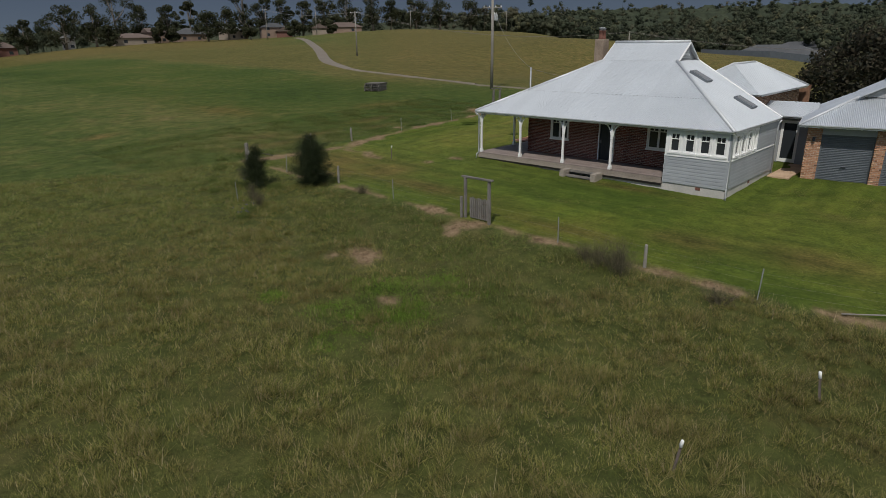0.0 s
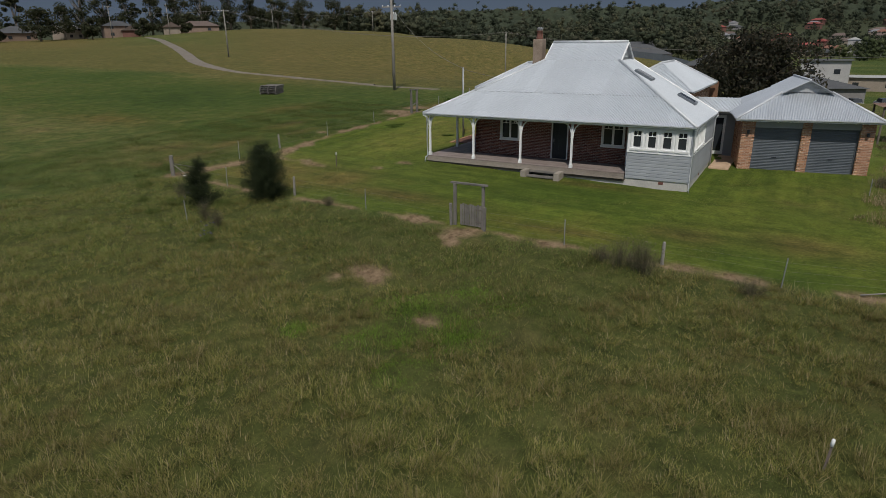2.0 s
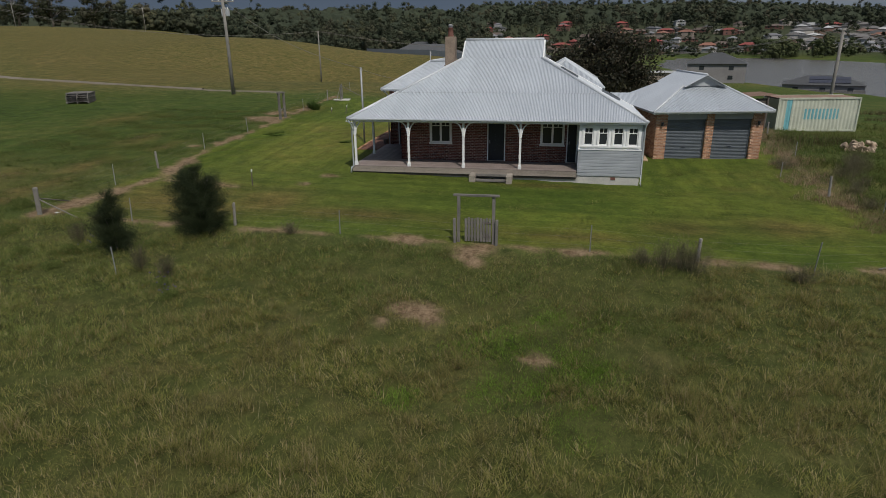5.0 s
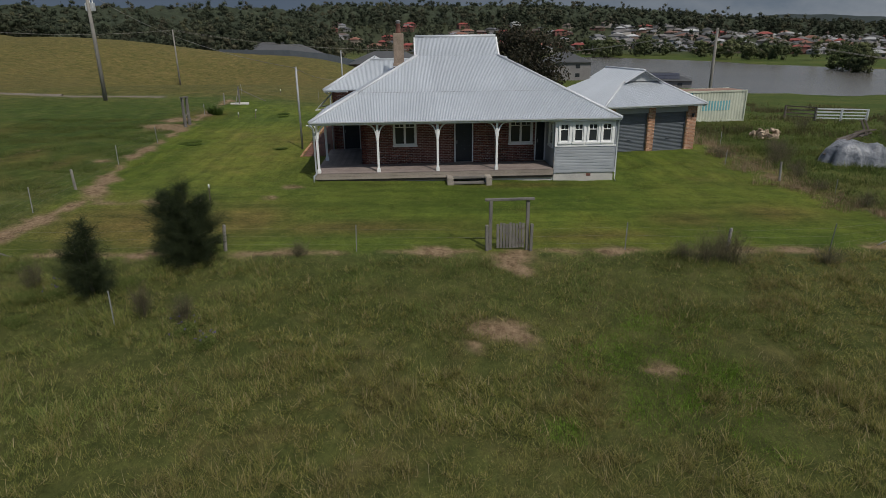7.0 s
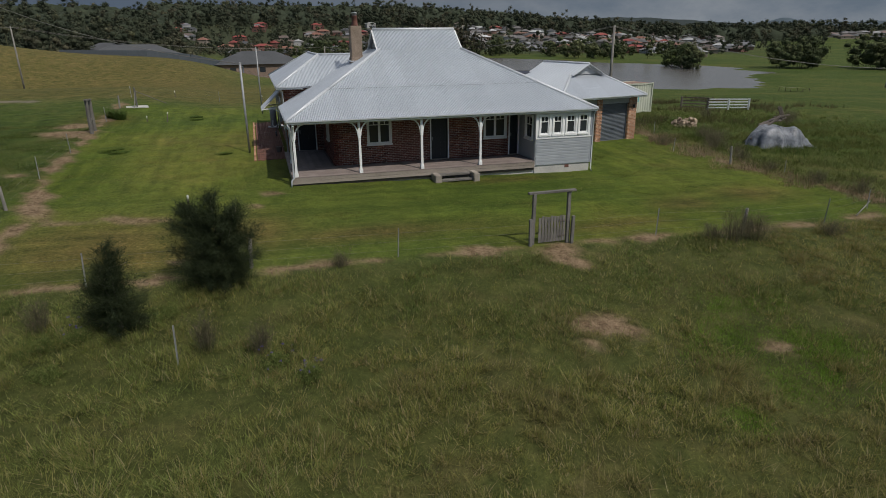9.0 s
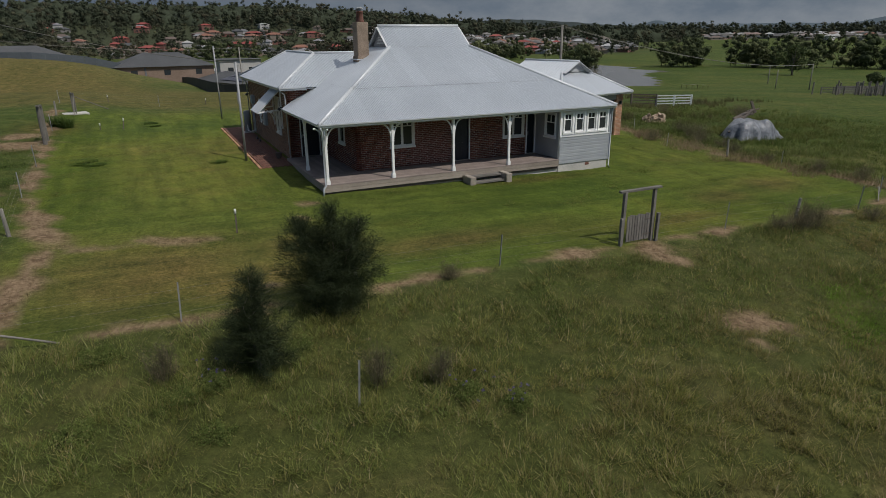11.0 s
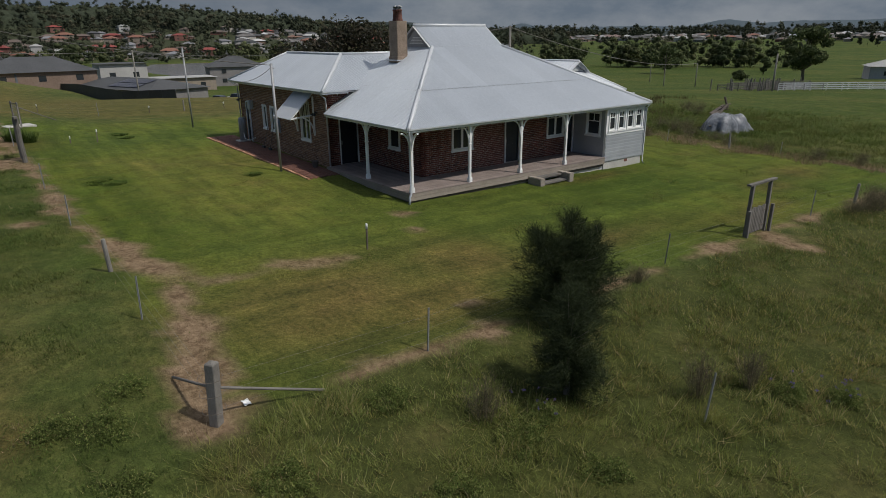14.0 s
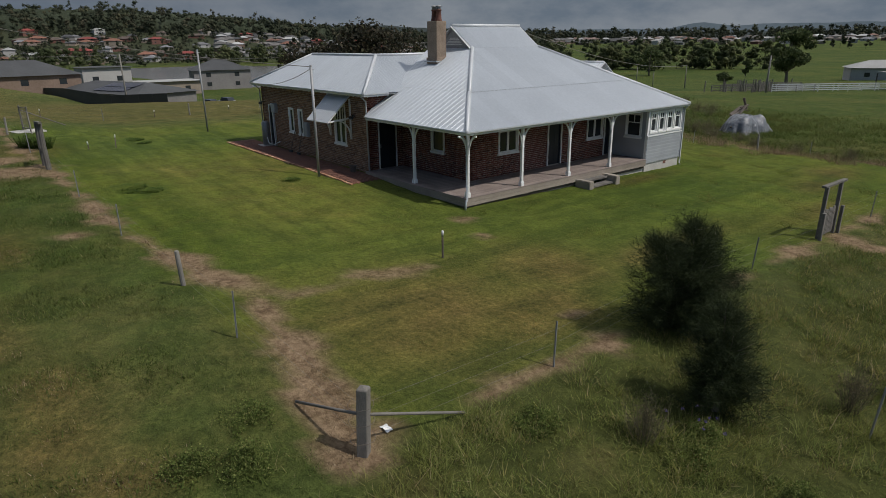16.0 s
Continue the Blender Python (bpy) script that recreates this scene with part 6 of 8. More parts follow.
def ridge_line(name, r, a0, a1, base, peaks, material, label, wobble_h=6):
    """A long low range as a real ridge, with a near slope and a far one."""
    n = 160
    V, F = [], []
    for i in range(n + 1):
        t = i / n
        a = radians(a0 + (a1 - a0) * t)
        h = base + sum(p * math.exp(-(((a0 + (a1 - a0) * t) - c) / w) ** 2) for c, p, w in peaks) + wobble_h * noise.noise((t * 30, r * 0.01, 0)) + wobble_h * 0.4 * noise.noise((t * 120, 3, 0))
        h *= min(1, t * 12, (1 - t) * 12)
        for d, z in ((-250, -40), (0, h), (250, -40)):
            V.append(((r + d) * math.cos(a), (r + d) * math.sin(a), z))
    for i in range(n):
        for k in range(2):
            F.append((i * 3 + k, i * 3 + 3 + k, i * 3 + 4 + k, i * 3 + 1 + k))
    ob = new(name, raw_mesh(name, np.array(V, float), np.array(F), material, True))
    tagged(ob, label, "hills", kind="structure")


ridge_line("hill_range", 4050, -88, -18, 62, [(-60.5, 26, 1.6), (-66, 14, 5), (-44, 26, 1.0), (-37.5, 20, 0.8), (-75, 16, 7)], M["far_hill_haze"], "far range on the horizon with haze put into its blue")
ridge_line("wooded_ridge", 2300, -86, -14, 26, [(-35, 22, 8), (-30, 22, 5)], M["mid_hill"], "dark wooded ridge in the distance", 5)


# ---- trees ----
def canopy(name, stops, grain):
    """Far foliage: each tree takes its tone from the stops, leaf by leaf a little lighter or darker."""
    m, nt, p = nodes_of(name)
    tone = nt.nodes.new("ShaderNodeAttribute")
    tone.attribute_name = "tone"
    col = ramp(nt, tone.outputs["Fac"], stops)
    geo = nt.nodes.new("ShaderNodeNewGeometry")
    col = mix(nt, 0.75, col, mix(nt, 1.0, col, ramp(nt, geo.outputs["Random Per Island"], [(0.0, (0.36, 0.37, 0.36)), (1.0, (0.60, 0.58, 0.56))]), "OVERLAY"))
    col = mix(nt, 0.6, col, mix(nt, 1.0, col, ramp(nt, noise_node(nt, grain, 5, "World", 0.7), [(0.34, (0.25, 0.26, 0.25)), (0.66, (0.68, 0.67, 0.65))]), "OVERLAY"))
    nt.links.new(col, p.inputs["Base Color"])
    p.inputs["Roughness"].default_value, p.inputs["Specular IOR Level"].default_value = 0.9, 0.05
    bump(nt, p, noise_node(nt, grain * 1.6, 4, "World", 0.7), 0.5, 0.4)
    return m


LEAF = {
    "gum_far": canopy("gum_canopy", [(0.0, (0.034, 0.043, 0.029)), (0.4, (0.048, 0.058, 0.038)), (0.75, (0.064, 0.070, 0.046)), (0.93, (0.084, 0.080, 0.056)), (1.0, (0.094, 0.100, 0.054))], 0.35),
    "lush_far": canopy("lush_canopy", [(0.0, (0.046, 0.060, 0.030)), (0.5, (0.074, 0.090, 0.045)), (1.0, (0.110, 0.120, 0.060))], 0.7),
    "crest": island_surface("crest_leaves", [(0.0, (0.022, 0.028, 0.015)), (0.5, (0.038, 0.044, 0.022)), (0.85, (0.058, 0.060, 0.032)), (1.0, (0.085, 0.075, 0.045))], 0.85, 0.1, 0.3, fine=0.2),
    "gum": island_surface("gum_leaves", [(0.0, (0.037, 0.050, 0.022)), (0.5, (0.069, 0.085, 0.037)), (0.85, (0.106, 0.112, 0.055)), (1.0, (0.156, 0.144, 0.077))], 0.8, 0.15, 0.35, fine=0.15),
    "lush": island_surface("lush_leaves", [(0.0, (0.037, 0.057, 0.022)), (0.5, (0.069, 0.094, 0.037)), (1.0, (0.119, 0.138, 0.056))], 0.75, 0.2, 0.35, fine=0.3),
    "plum": island_surface("plum_leaves", [(0.0, (0.016, 0.019, 0.012)), (0.5, (0.034, 0.033, 0.020)), (0.85, (0.056, 0.044, 0.028)), (1.0, (0.070, 0.074, 0.036))], 0.7, 0.2, 0.35, fine=0.6),
    "she_oak": island_surface("she_oak_needles", [(0.0, (0.016, 0.023, 0.013)), (0.5, (0.032, 0.046, 0.020)), (1.0, (0.066, 0.080, 0.034))], 0.8, 0.15, 0.3, fine=2.5),
    "weed": island_surface("weed_stems", [(0.0, (0.065, 0.070, 0.042)), (0.5, (0.118, 0.112, 0.068)), (0.85, (0.185, 0.150, 0.098)), (1.0, (0.26, 0.21, 0.15))], 0.9, 0.1, 0.4, fine=2),
    "clover": island_surface("clover_leaves", [(0.0, (0.040, 0.070, 0.015)), (1.0, (0.090, 0.135, 0.030))], 0.8, 0.15, 0.3, fine=2),
    "herb": island_surface("herb_leaves", [(0.0, (0.065, 0.090, 0.024)), (0.6, (0.130, 0.170, 0.044)), (0.93, (0.21, 0.23, 0.075)), (1.0, (0.30, 0.28, 0.12))], 0.8, 0.15, 0.4, fine=2),
}
M["bark"] = surface("bark", (0.10, 0.085, 0.07), (0.24, 0.21, 0.18), 0.95, 12.0, 1.5, 0.0, 0.5)


def leaf_cloud(rs, centres, radii, count, size, flat=0.75, tri=False, toss=0.6):
    """Small leaf facets scattered in clumps: four corners each, as numpy arrays."""
    k = rs.integers(0, len(centres), count)
    d = rs.normal(size=(count, 3))
    d /= np.linalg.norm(d, axis=1)[:, None]
    rad = radii[k] * rs.uniform(0.35, 1.05, count) ** 0.6
    c = centres[k] + d * rad[:, None] * np.array([1, 1, flat])
    n = d + rs.normal(size=(count, 3)) * toss
    n /= np.linalg.norm(n, axis=1)[:, None]
    a = np.cross(n, rs.normal(size=(count, 3)))
    a /= np.linalg.norm(a, axis=1)[:, None]
    b = np.cross(n, a)
    s = size * rs.uniform(0.5, 1.3, count)[:, None]
    if tri:
        v = np.stack([c - a * s, c + a * s * 0.8 + b * s * 0.5, c + a * s * 0.1 - b * s], 1)
    else:
        v = np.stack([c - a * s, c + b * s * 0.55, c + a * s, c - b * s * 0.55], 1)
    return v.reshape(-1, 3)


def quads(n):
    return np.arange(n * 4).reshape(n, 4)


def crown_clumps(rs, height, radius, trunk, n):
    """Clump centres of one crown, fuller towards the middle of its height."""
    t = rs.uniform(0, 1, n)
    z = trunk + (height - trunk) * (0.12 + 0.82 * t)
    w = np.sqrt(np.clip(1 - (1.75 * (t - 0.45)) ** 2, 0.05, 1))
    a = rs.uniform(0, math.tau, n)
    r = radius * w * rs.uniform(0.15, 0.85, n)
    return np.stack([r * np.cos(a), r * np.sin(a), z], 1), radius * rs.uniform(0.22, 0.42, n)


def tree(x, y, height, radius, kind, seed, leaves=2600, leaf=0.28, trunk=0.2, clumps=26, label="", name="tree", group="", turn=0, lift=0.0):
    rs = np.random.default_rng(seed)
    z = gz(x, y) - 0.05 + lift
    g = thing(name, (x, y, z), label, "tree", group)
    cs, rad = crown_clumps(rs, height, radius, height * trunk, clumps)
    bm = bmesh.new()
    r0 = 0.035 * height
    tube(bm, [(0, 0, -0.2), (0.02 * height, 0, height * 0.25), (0, 0.02 * height, height * 0.55), (0, 0, height * 0.8)], [r0, r0 * 0.7, r0 * 0.4, r0 * 0.12], 9)
    for c in cs[: clumps // 2]:
        s = Vector((0, 0, min(c[2] * 0.55, height * 0.5)))
        e = Vector(c)
        m = (s + e) / 2 + Vector((0, 0, -0.03 * height))
        tube(bm, [s, m, e], [r0 * 0.4, r0 * 0.25, r0 * 0.08], 5)
    part("trunk", bm, M["bark"], g, smooth=True)
    v = leaf_cloud(rs, cs, rad, leaves, leaf)
    cr = new("crown", raw_mesh("crown", v, quads(leaves), LEAF[kind]))
    cr.parent = g
    return g


def ball_mesh(sub):
    bm = bmesh.new()
    bmesh.ops.create_icosphere(bm, subdivisions=sub, radius=1)
    bm.verts.index_update()
    v, f = np.array([w.co for w in bm.verts]), np.array([[w.index for w in p.verts] for p in bm.faces])
    bm.free()
    return v, f


BALL, BALL_F = ball_mesh(1)


def woods(name, spots, kind, leaves, leaf, label, seed, clumps=9, low=0.1):
    """Many far trees joined: trunks, rounded clumps and loose leaf facets; each tree has its own tone."""
    rs = np.random.default_rng(seed)
    V, LI, tone, tone_b = [], [], [], []
    for x, y, h, r in spots:
        at = np.array([x, y, float(ground_z(x, y))])
        own = rs.uniform(0, 1)
        cs, rad = crown_clumps(rs, h, r, h * (low + rs.uniform(0, 0.18)), clumps)
        v = leaf_cloud(rs, cs, rad * 1.2, leaves, leaf, 0.9, True, 0.5)
        for c, q in zip(cs, rad):
            lump = BALL * (q * 0.66 * rs.uniform(0.7, 1.25, (len(BALL), 1))) * np.array([1, 1, 0.85]) + c
            LI.append(lump + at)
            tone_b.append(np.full(len(BALL), own))
        w = 0.018 * h
        tv = np.array([(-w, 0, -1), (w, 0, -1), (0, 0, h * 0.85), (0, -w, -1), (0, w, -1), (0, 0, h * 0.85)])
        V.append(np.concatenate([v, tv]) + at)
        tone.append(np.full(len(v) + 6, own))
    V = np.concatenate(V)
    F = np.arange(len(V)).reshape(-1, 3)
    B = np.concatenate([BALL_F + len(V) + i * len(BALL) for i in range(len(LI))])
    me = raw_mesh(name, np.concatenate([V] + LI), np.concatenate([F, B]), LEAF[kind], True)
    me.attributes.new("tone", "FLOAT", "POINT").data.foreach_set("value", np.concatenate(tone + tone_b).astype(np.float32))
    return tagged(new(name, me), label, "woods", kind="stuff")


def polar(r, th):
    return r * math.cos(radians(th)), r * math.sin(radians(th))


def canopy_sheet(name, a0, a1, near, depth, label, seed):
    """The closed crown of a far wood: one rumpled sheet over the trees' heads, falling to the ground at its near edge."""
    nu, nv = int((a1 - a0) * radians(1) * near / 3.2), int(depth / 5.5)
    V, tone = [], []
    for j in range(nv + 1):
        for i in range(nu + 1):
            th = a0 + (a1 - a0) * i / nu
            d = near + depth * j / nv + 16 * noise.noise((th * 0.9, seed, 0)) + 7 * noise.noise((th * 4.1, seed, 2))
            x, y = polar(d, th)
            q = Vector((x / 9.5, y / 9.5, seed))
            cell = noise.cell(q)
            z = gz(x, y) + (float(sstep(-0.5, 2.5, j)) * (9.0 + 4.5 * noise.noise(q) + 3.4 * noise.noise(q * 2.3) + 2.2 * cell) if j else -1.0)
            V.append((x, y, z))
            tone.append(min(1, max(0, 0.10 + 0.35 * noise.noise(q * 1.3) + 0.25 * cell)))
    k = nu + 1
    F = [(j * k + i, j * k + i + 1, (j + 1) * k + i + 1, (j + 1) * k + i) for j in range(nv) for i in range(nu)]
    me = raw_mesh(name, np.array(V), np.array(F), LEAF["gum_far"], False)
    me.attributes.new("tone", "FLOAT", "POINT").data.foreach_set("value", np.array(tone, np.float32))
    tagged(new(name, me), label, "woods", kind="stuff")


canopy_sheet("wood_canopy", -46, 9, 790, 300, "closed grey-green canopy of the far gum wood", 3)
canopy_sheet("wood_canopy", 8, 36, 560, 280, "closed grey-green canopy of the far gum wood", 8)
r = random.Random(77)
# wooded hill beyond the suburb and behind the paddock
spots = []
for i in range(1400):
    th = r.uniform(-46, 34)
    d = r.uniform(0, 1) ** 1.3 * 330 + (755 if th < 8 else 520)
    spots.append((*polar(d, th), r.uniform(11, 20) + (6 if r.random() < 0.06 else 0), r.uniform(5.5, 9.0)))
woods("hill_woods", spots, "gum_far", 260, 0.6, "dense gum woodland over the far hill", 1, 5)
spots = []
for i in range(420):
    th = r.uniform(8.5, 40)
    d = r.uniform(375, 560)
    tall = r.random() < 0.12
    spots.append((*polar(d, th), r.uniform(17, 24) if tall else r.uniform(7, 16), r.uniform(3.2, 5.0) if tall else r.uniform(4.5, 8.5)))
woods("near_woods", spots, "gum_far", 440, 0.46, "gum trees beyond the paddock crest", 2, 11)
# garden trees among the houses across the lake
spots = []
for i in range(820):
    th = r.uniform(-42, 9) if i < 480 else r.uniform(-14, 9)
    d = r.uniform(465, 790)
    spots.append((*polar(d, th), r.uniform(4, 9), r.uniform(2.4, 5.0)))
woods("garden_trees", spots, "gum_far", 130, 0.42, "garden trees among the houses across the lake", 6, 4)
# belt along the crest and among its houses
spots = []
for i in range(150):
    th = r.choice([r.uniform(36, 82), r.uniform(72, 86), r.uniform(36, 56)])
    d = r.uniform(345, 430)
    spots.append((*polar(d, th), r.uniform(8, 15), r.uniform(3.5, 6.5)))
woods("crest_woods", spots, "gum_far", 460, 0.36, "dark trees lining the hill crest", 3, 7)
# flats to the right, a belt of trees and the far treeline
spots = []
for i in range(46):
    t = r.uniform(0, 1)
    spots.append((230 - 85 * t + r.uniform(-12, 12), -190 - 62 * t + r.uniform(-10, 10), r.uniform(9, 14), r.uniform(4.5, 7)))
for i in range(30):
    spots.append((r.uniform(435, 490), r.uniform(-170, -112), r.uniform(8, 14), r.uniform(4, 7)))
for i in range(22):
    spots.append((r.uniform(330, 430), r.uniform(-205, -165), r.uniform(8, 15), r.uniform(4, 7)))
for i in range(16):
    spots.append((r.uniform(440, 500), r.uniform(-60, 30), r.uniform(7, 13), r.uniform(4, 7)))
for i in range(7):
    spots.append((r.uniform(236, 258), r.uniform(-172, -158), r.uniform(9, 13), r.uniform(4, 6)))
for i in range(26):
    a = r.uniform(-36, -20)
    spots.append((*polar(r.uniform(440, 520), a), r.uniform(5, 11), r.uniform(3, 5)))
woods("lake_trees", spots, "lush_far", 900, 0.28, "leafy trees in belts round the lake flats", 4, 10, -0.08)
spots = []
for i in range(760):
    th = r.uniform(-86, -30)
    d = r.uniform(1140, 1400)
    spots.append((*polar(d, th), r.uniform(15, 26), r.uniform(8, 13)))
for i in range(260):
    th = r.uniform(-78, -12)
    d = r.uniform(640, 1120)
    spots.append((*polar(d, th), r.uniform(6, 12), r.uniform(3.5, 6)))
woods("suburb_trees", spots, "gum_far", 100, 1.0, "trees scattered through the far suburb", 5, 3)

tree(58.0, 9.2, 7.0, 4.9, "plum", 11, 17000, 0.16, 0.1, 60, "broad dark purple-leaved tree behind the garage")
tree(62.5, 12.0, 5.8, 3.8, "plum", 14, 9000, 0.17, 0.1, 30, "dark purple-leaved tree behind the house")
tree(88.5, -148.4, 14.0, 6.2, "lush", 12, 6500, 0.42, 0.22, 26, "tall leafy tree beyond the stockyards")
for i, (x, y, h, w) in enumerate(((123, -197, 6.5, 2.6), (108, -152, 2.5, 2.6), (150, -176, 10, 6.5), (250, -163, 11, 6), (262, -166, 9, 5))):
    tree(x, y, h, w, "lush", 40 + i, 1800, 0.42, 0.12, 16, "rounded green tree on the lake flats", group="trees on the flats")
CREST_FRONT = [(296, 70.6, 8, 4.5), (298, 66.9, 8, 4), (300, 63.2, 13, 7), (300, 59.8, 8, 4), (306, 56.2, 7, 4), (306, 53.0, 6, 3.2), (300, 66.0, 6, 3.5), (312, 71.5, 17, 8), (318, 81, 19, 9), (312, 83.5, 20, 10), (310, 79.2, 17, 8), (308, 76.2, 14, 5.5), (314, 73.6, 18, 8), (318, 70, 23, 9), (326, 66.2, 16, 6)]
CREST_BACK = [(330, 64.5, 18, 4.5), (318, 60.2, 24, 8), (312, 61.6, 14, 6), (335, 57.0, 19, 6), (336, 55.4, 17, 6), (330, 53.5, 19, 7), (336, 51.6, 20, 8), (334, 49.4, 18, 7), (335, 47.8, 15, 6), (340, 45.6, 16, 7), (345, 43.5, 15, 7), (350, 40.8, 16, 7), (296, 85.5, 16, 9), (330, 68.2, 17, 7), (340, 58.6, 20, 7)]
CREST = CREST_FRONT + CREST_BACK
for i, (d, th, h, w) in enumerate(CREST):
    tree(*polar(d, th), h, w, "crest", 60 + i, 2800, 0.42, 0.08, 24, "large dark tree on the hill crest", group="crest trees")

# ---- houses in the distance ----
WALLS = [surface("brick_" + n, a, b, 0.9, 3.0, 0.3, 0.0, 0.0, 0.1) for n, a, b in (("red", (0.13, 0.062, 0.05), (0.19, 0.095, 0.075)), ("cream", (0.23, 0.19, 0.15), (0.32, 0.27, 0.22)), ("white", (0.34, 0.33, 0.32), (0.45, 0.44, 0.43)), ("grey", (0.16, 0.15, 0.15), (0.24, 0.23, 0.22)), ("brown", (0.17, 0.12, 0.09), (0.26, 0.19, 0.15)))]
ROOFS = [surface("tiles_" + n, a, b, 0.8, 3.0, 0.3, 0.0, 0.0, 0.12) for n, a, b in (("terracotta", (0.15, 0.070, 0.045), (0.22, 0.10, 0.07)), ("charcoal", (0.045, 0.047, 0.05), (0.075, 0.078, 0.082)), ("brown", (0.085, 0.062, 0.052), (0.14, 0.105, 0.09)), ("pale", (0.26, 0.26, 0.255), (0.36, 0.36, 0.35)), ("red", (0.17, 0.035, 0.03), (0.24, 0.055, 0.045)), ("slate", (0.13, 0.13, 0.14), (0.20, 0.20, 0.21)))]


def far_house(w, d, h, pitch, wall, roof, label, gable=False, windows=True):
    """A plain house: walls, hipped or gabled roof, windows and door. Built at the origin, front to -x."""
    g = thing("far_house", (0, 0, 0), label, "house", "houses in the distance")
    bm = bmesh.new()
    box(bm, -d / 2, -w / 2, -2.5, d / 2, w / 2, h)
    part("wall", bm, wall, g)
    bm = bmesh.new()
    o = 0.6
    x, y = d / 2 + o, w / 2 + o
    rise = x * pitch
    e = [bm.verts.new(p) for p in ((-x, -y, h), (x, -y, h), (x, y, h), (-x, y, h))]
    i = 0.0 if gable else max(0.2, y - x) if y > x else 0.2
    ry = y if gable else max(0.3, y - x)
    t = [bm.verts.new((0, -ry, h + rise)), bm.verts.new((0, ry, h + rise))]
    for f in ((e[0], e[1], t[0]), (e[1], e[2], t[1], t[0]), (e[2], e[3], t[1]), (e[3], e[0], t[0], t[1])):
        bm.faces.new(f)
    bm.faces.new(e)
    rf = part("roof", bm, roof, g)
    if windows:
        n = max(2, int(w / 6.5))
        for lv in range(1 if h < 4 else 2):
            for k in range(n):
                yy = -w / 2 + (k + 0.5) * w / n
                bm = bmesh.new()
                z0 = 0.9 + lv * 2.8
                box(bm, -d / 2 - 0.05, yy - 0.7, z0, -d / 2 + 0.02, yy + 0.7, z0 + 1.2)
                part("window", bm, M["glass"], g)
    return g


rr = random.Random(5)
proto = []
for i, (wl, rf, nm) in enumerate(((1, 0, "cream brick house with a terracotta roof"), (4, 1, "brown brick house with a charcoal roof"), (1, 2, "cream house with a brown tiled roof"), (2, 3, "white house with a pale roof"), (0, 2, "red brick house with a brown roof"), (3, 1, "grey house with a charcoal roof"), (0, 4, "brick house with a bright red roof"), (2, 5, "white house with a slate-grey roof"), (1, 5, "cream house with a slate-grey roof"))):
    proto.append(far_house(rr.uniform(11, 16), rr.uniform(7.5, 9.5), 2.6 if i % 3 else 4.6, 0.42, WALLS[wl], ROOFS[rf], nm))


def put_house(k, x, y, turn, s=1.0, first=[]):
    z = gz(x, y)
    m = pose(x, y, z, 0, 0, turn)
    if k not in first:
        first.append(k)
        proto[k].matrix_basis = m
        return proto[k]
    return copy_thing(proto[k], m)


for i in range(170):
    th = rr.uniform(-40, 8)
    d = 500 + rr.uniform(0, 1) ** 0.9 * 270
    x, y = polar(d, th)
    put_house(rr.choice([0, 1, 2, 3, 4, 5, 5, 6, 7, 7, 8, 8, 1]), x, y, th + rr.choice([0, 90, 20, -15, 70]))
for i in range(95):
    th = rr.uniform(-80, -22)
    d = rr.uniform(800, 960) if th < -38 else rr.uniform(600, 800)
    x, y = polar(d, th)
    put_house(rr.choice([0, 1, 1, 2, 3, 4, 5, 5, 7, 8, 0]), x, y, th + rr.choice([0, 90, 20, -15, 70]))


def joined_suburb(count):
    """The houses beyond counting: walls in one sheet, hipped roofs in another."""
    W, R, WF, RF = [], [], [], []
    for i in range(count):
        th = rr.uniform(-82, -16)
        d = rr.uniform(900, 1140) if th < -38 else rr.uniform(560, 960)
        x, y = polar(d, th)
        m = pose(x, y, gz(x, y), 0, 0, th + rr.choice([0, 90, 20, -15, 70]))
        a, b, h = rr.uniform(4, 5.5), rr.uniform(6, 9), rr.choice([2.6, 2.6, 4.8])
        n = len(W)
        W += [m @ Vector((p * a, q * b, z)) for z in (-2, h) for p, q in ((-1, -1), (1, -1), (1, 1), (-1, 1))]
        WF += [(n + k, n + (k + 1) % 4, n + 4 + (k + 1) % 4, n + 4 + k) for k in range(4)]
        n = len(R)
        a, b = a + 0.6, b + 0.6
        R += [m @ Vector(p) for p in ((-a, -b, h), (a, -b, h), (a, b, h), (-a, b, h), (0, -b + a, h + a * 0.42), (0, b - a, h + a * 0.42))]
        RF += [(n, n + 1, n + 4, n + 4), (n + 1, n + 2, n + 5, n + 4), (n + 2, n + 3, n + 5, n + 5), (n + 3, n, n + 4, n + 5)]
    tri = lambda F: np.array([t for f in F for t in ((f[0], f[1], f[2]), (f[0], f[2], f[3])) if len(set(t)) == 3])
    g = thing("distant_suburb", (0, 0, 0), "hazy mass of suburban roofs in the distance", "houses", kind="stuff")
    for nm, V, F, st in (("wall", W, WF, [(0.0, (0.16, 0.10, 0.08)), (0.5, (0.26, 0.22, 0.18)), (1.0, (0.46, 0.45, 0.43))]), ("roof", R, RF, [(0.0, (0.055, 0.057, 0.06)), (0.35, (0.10, 0.095, 0.09)), (0.6, (0.16, 0.15, 0.145)), (0.72, (0.17, 0.09, 0.065)), (0.85, (0.24, 0.24, 0.24)), (1.0, (0.46, 0.46, 0.45))])):
        ob = new(nm, raw_mesh(nm, np.array(V), tri(F), island_surface("suburb_" + nm, st, 0.85)))
        ob.parent = g


joined_suburb(460)

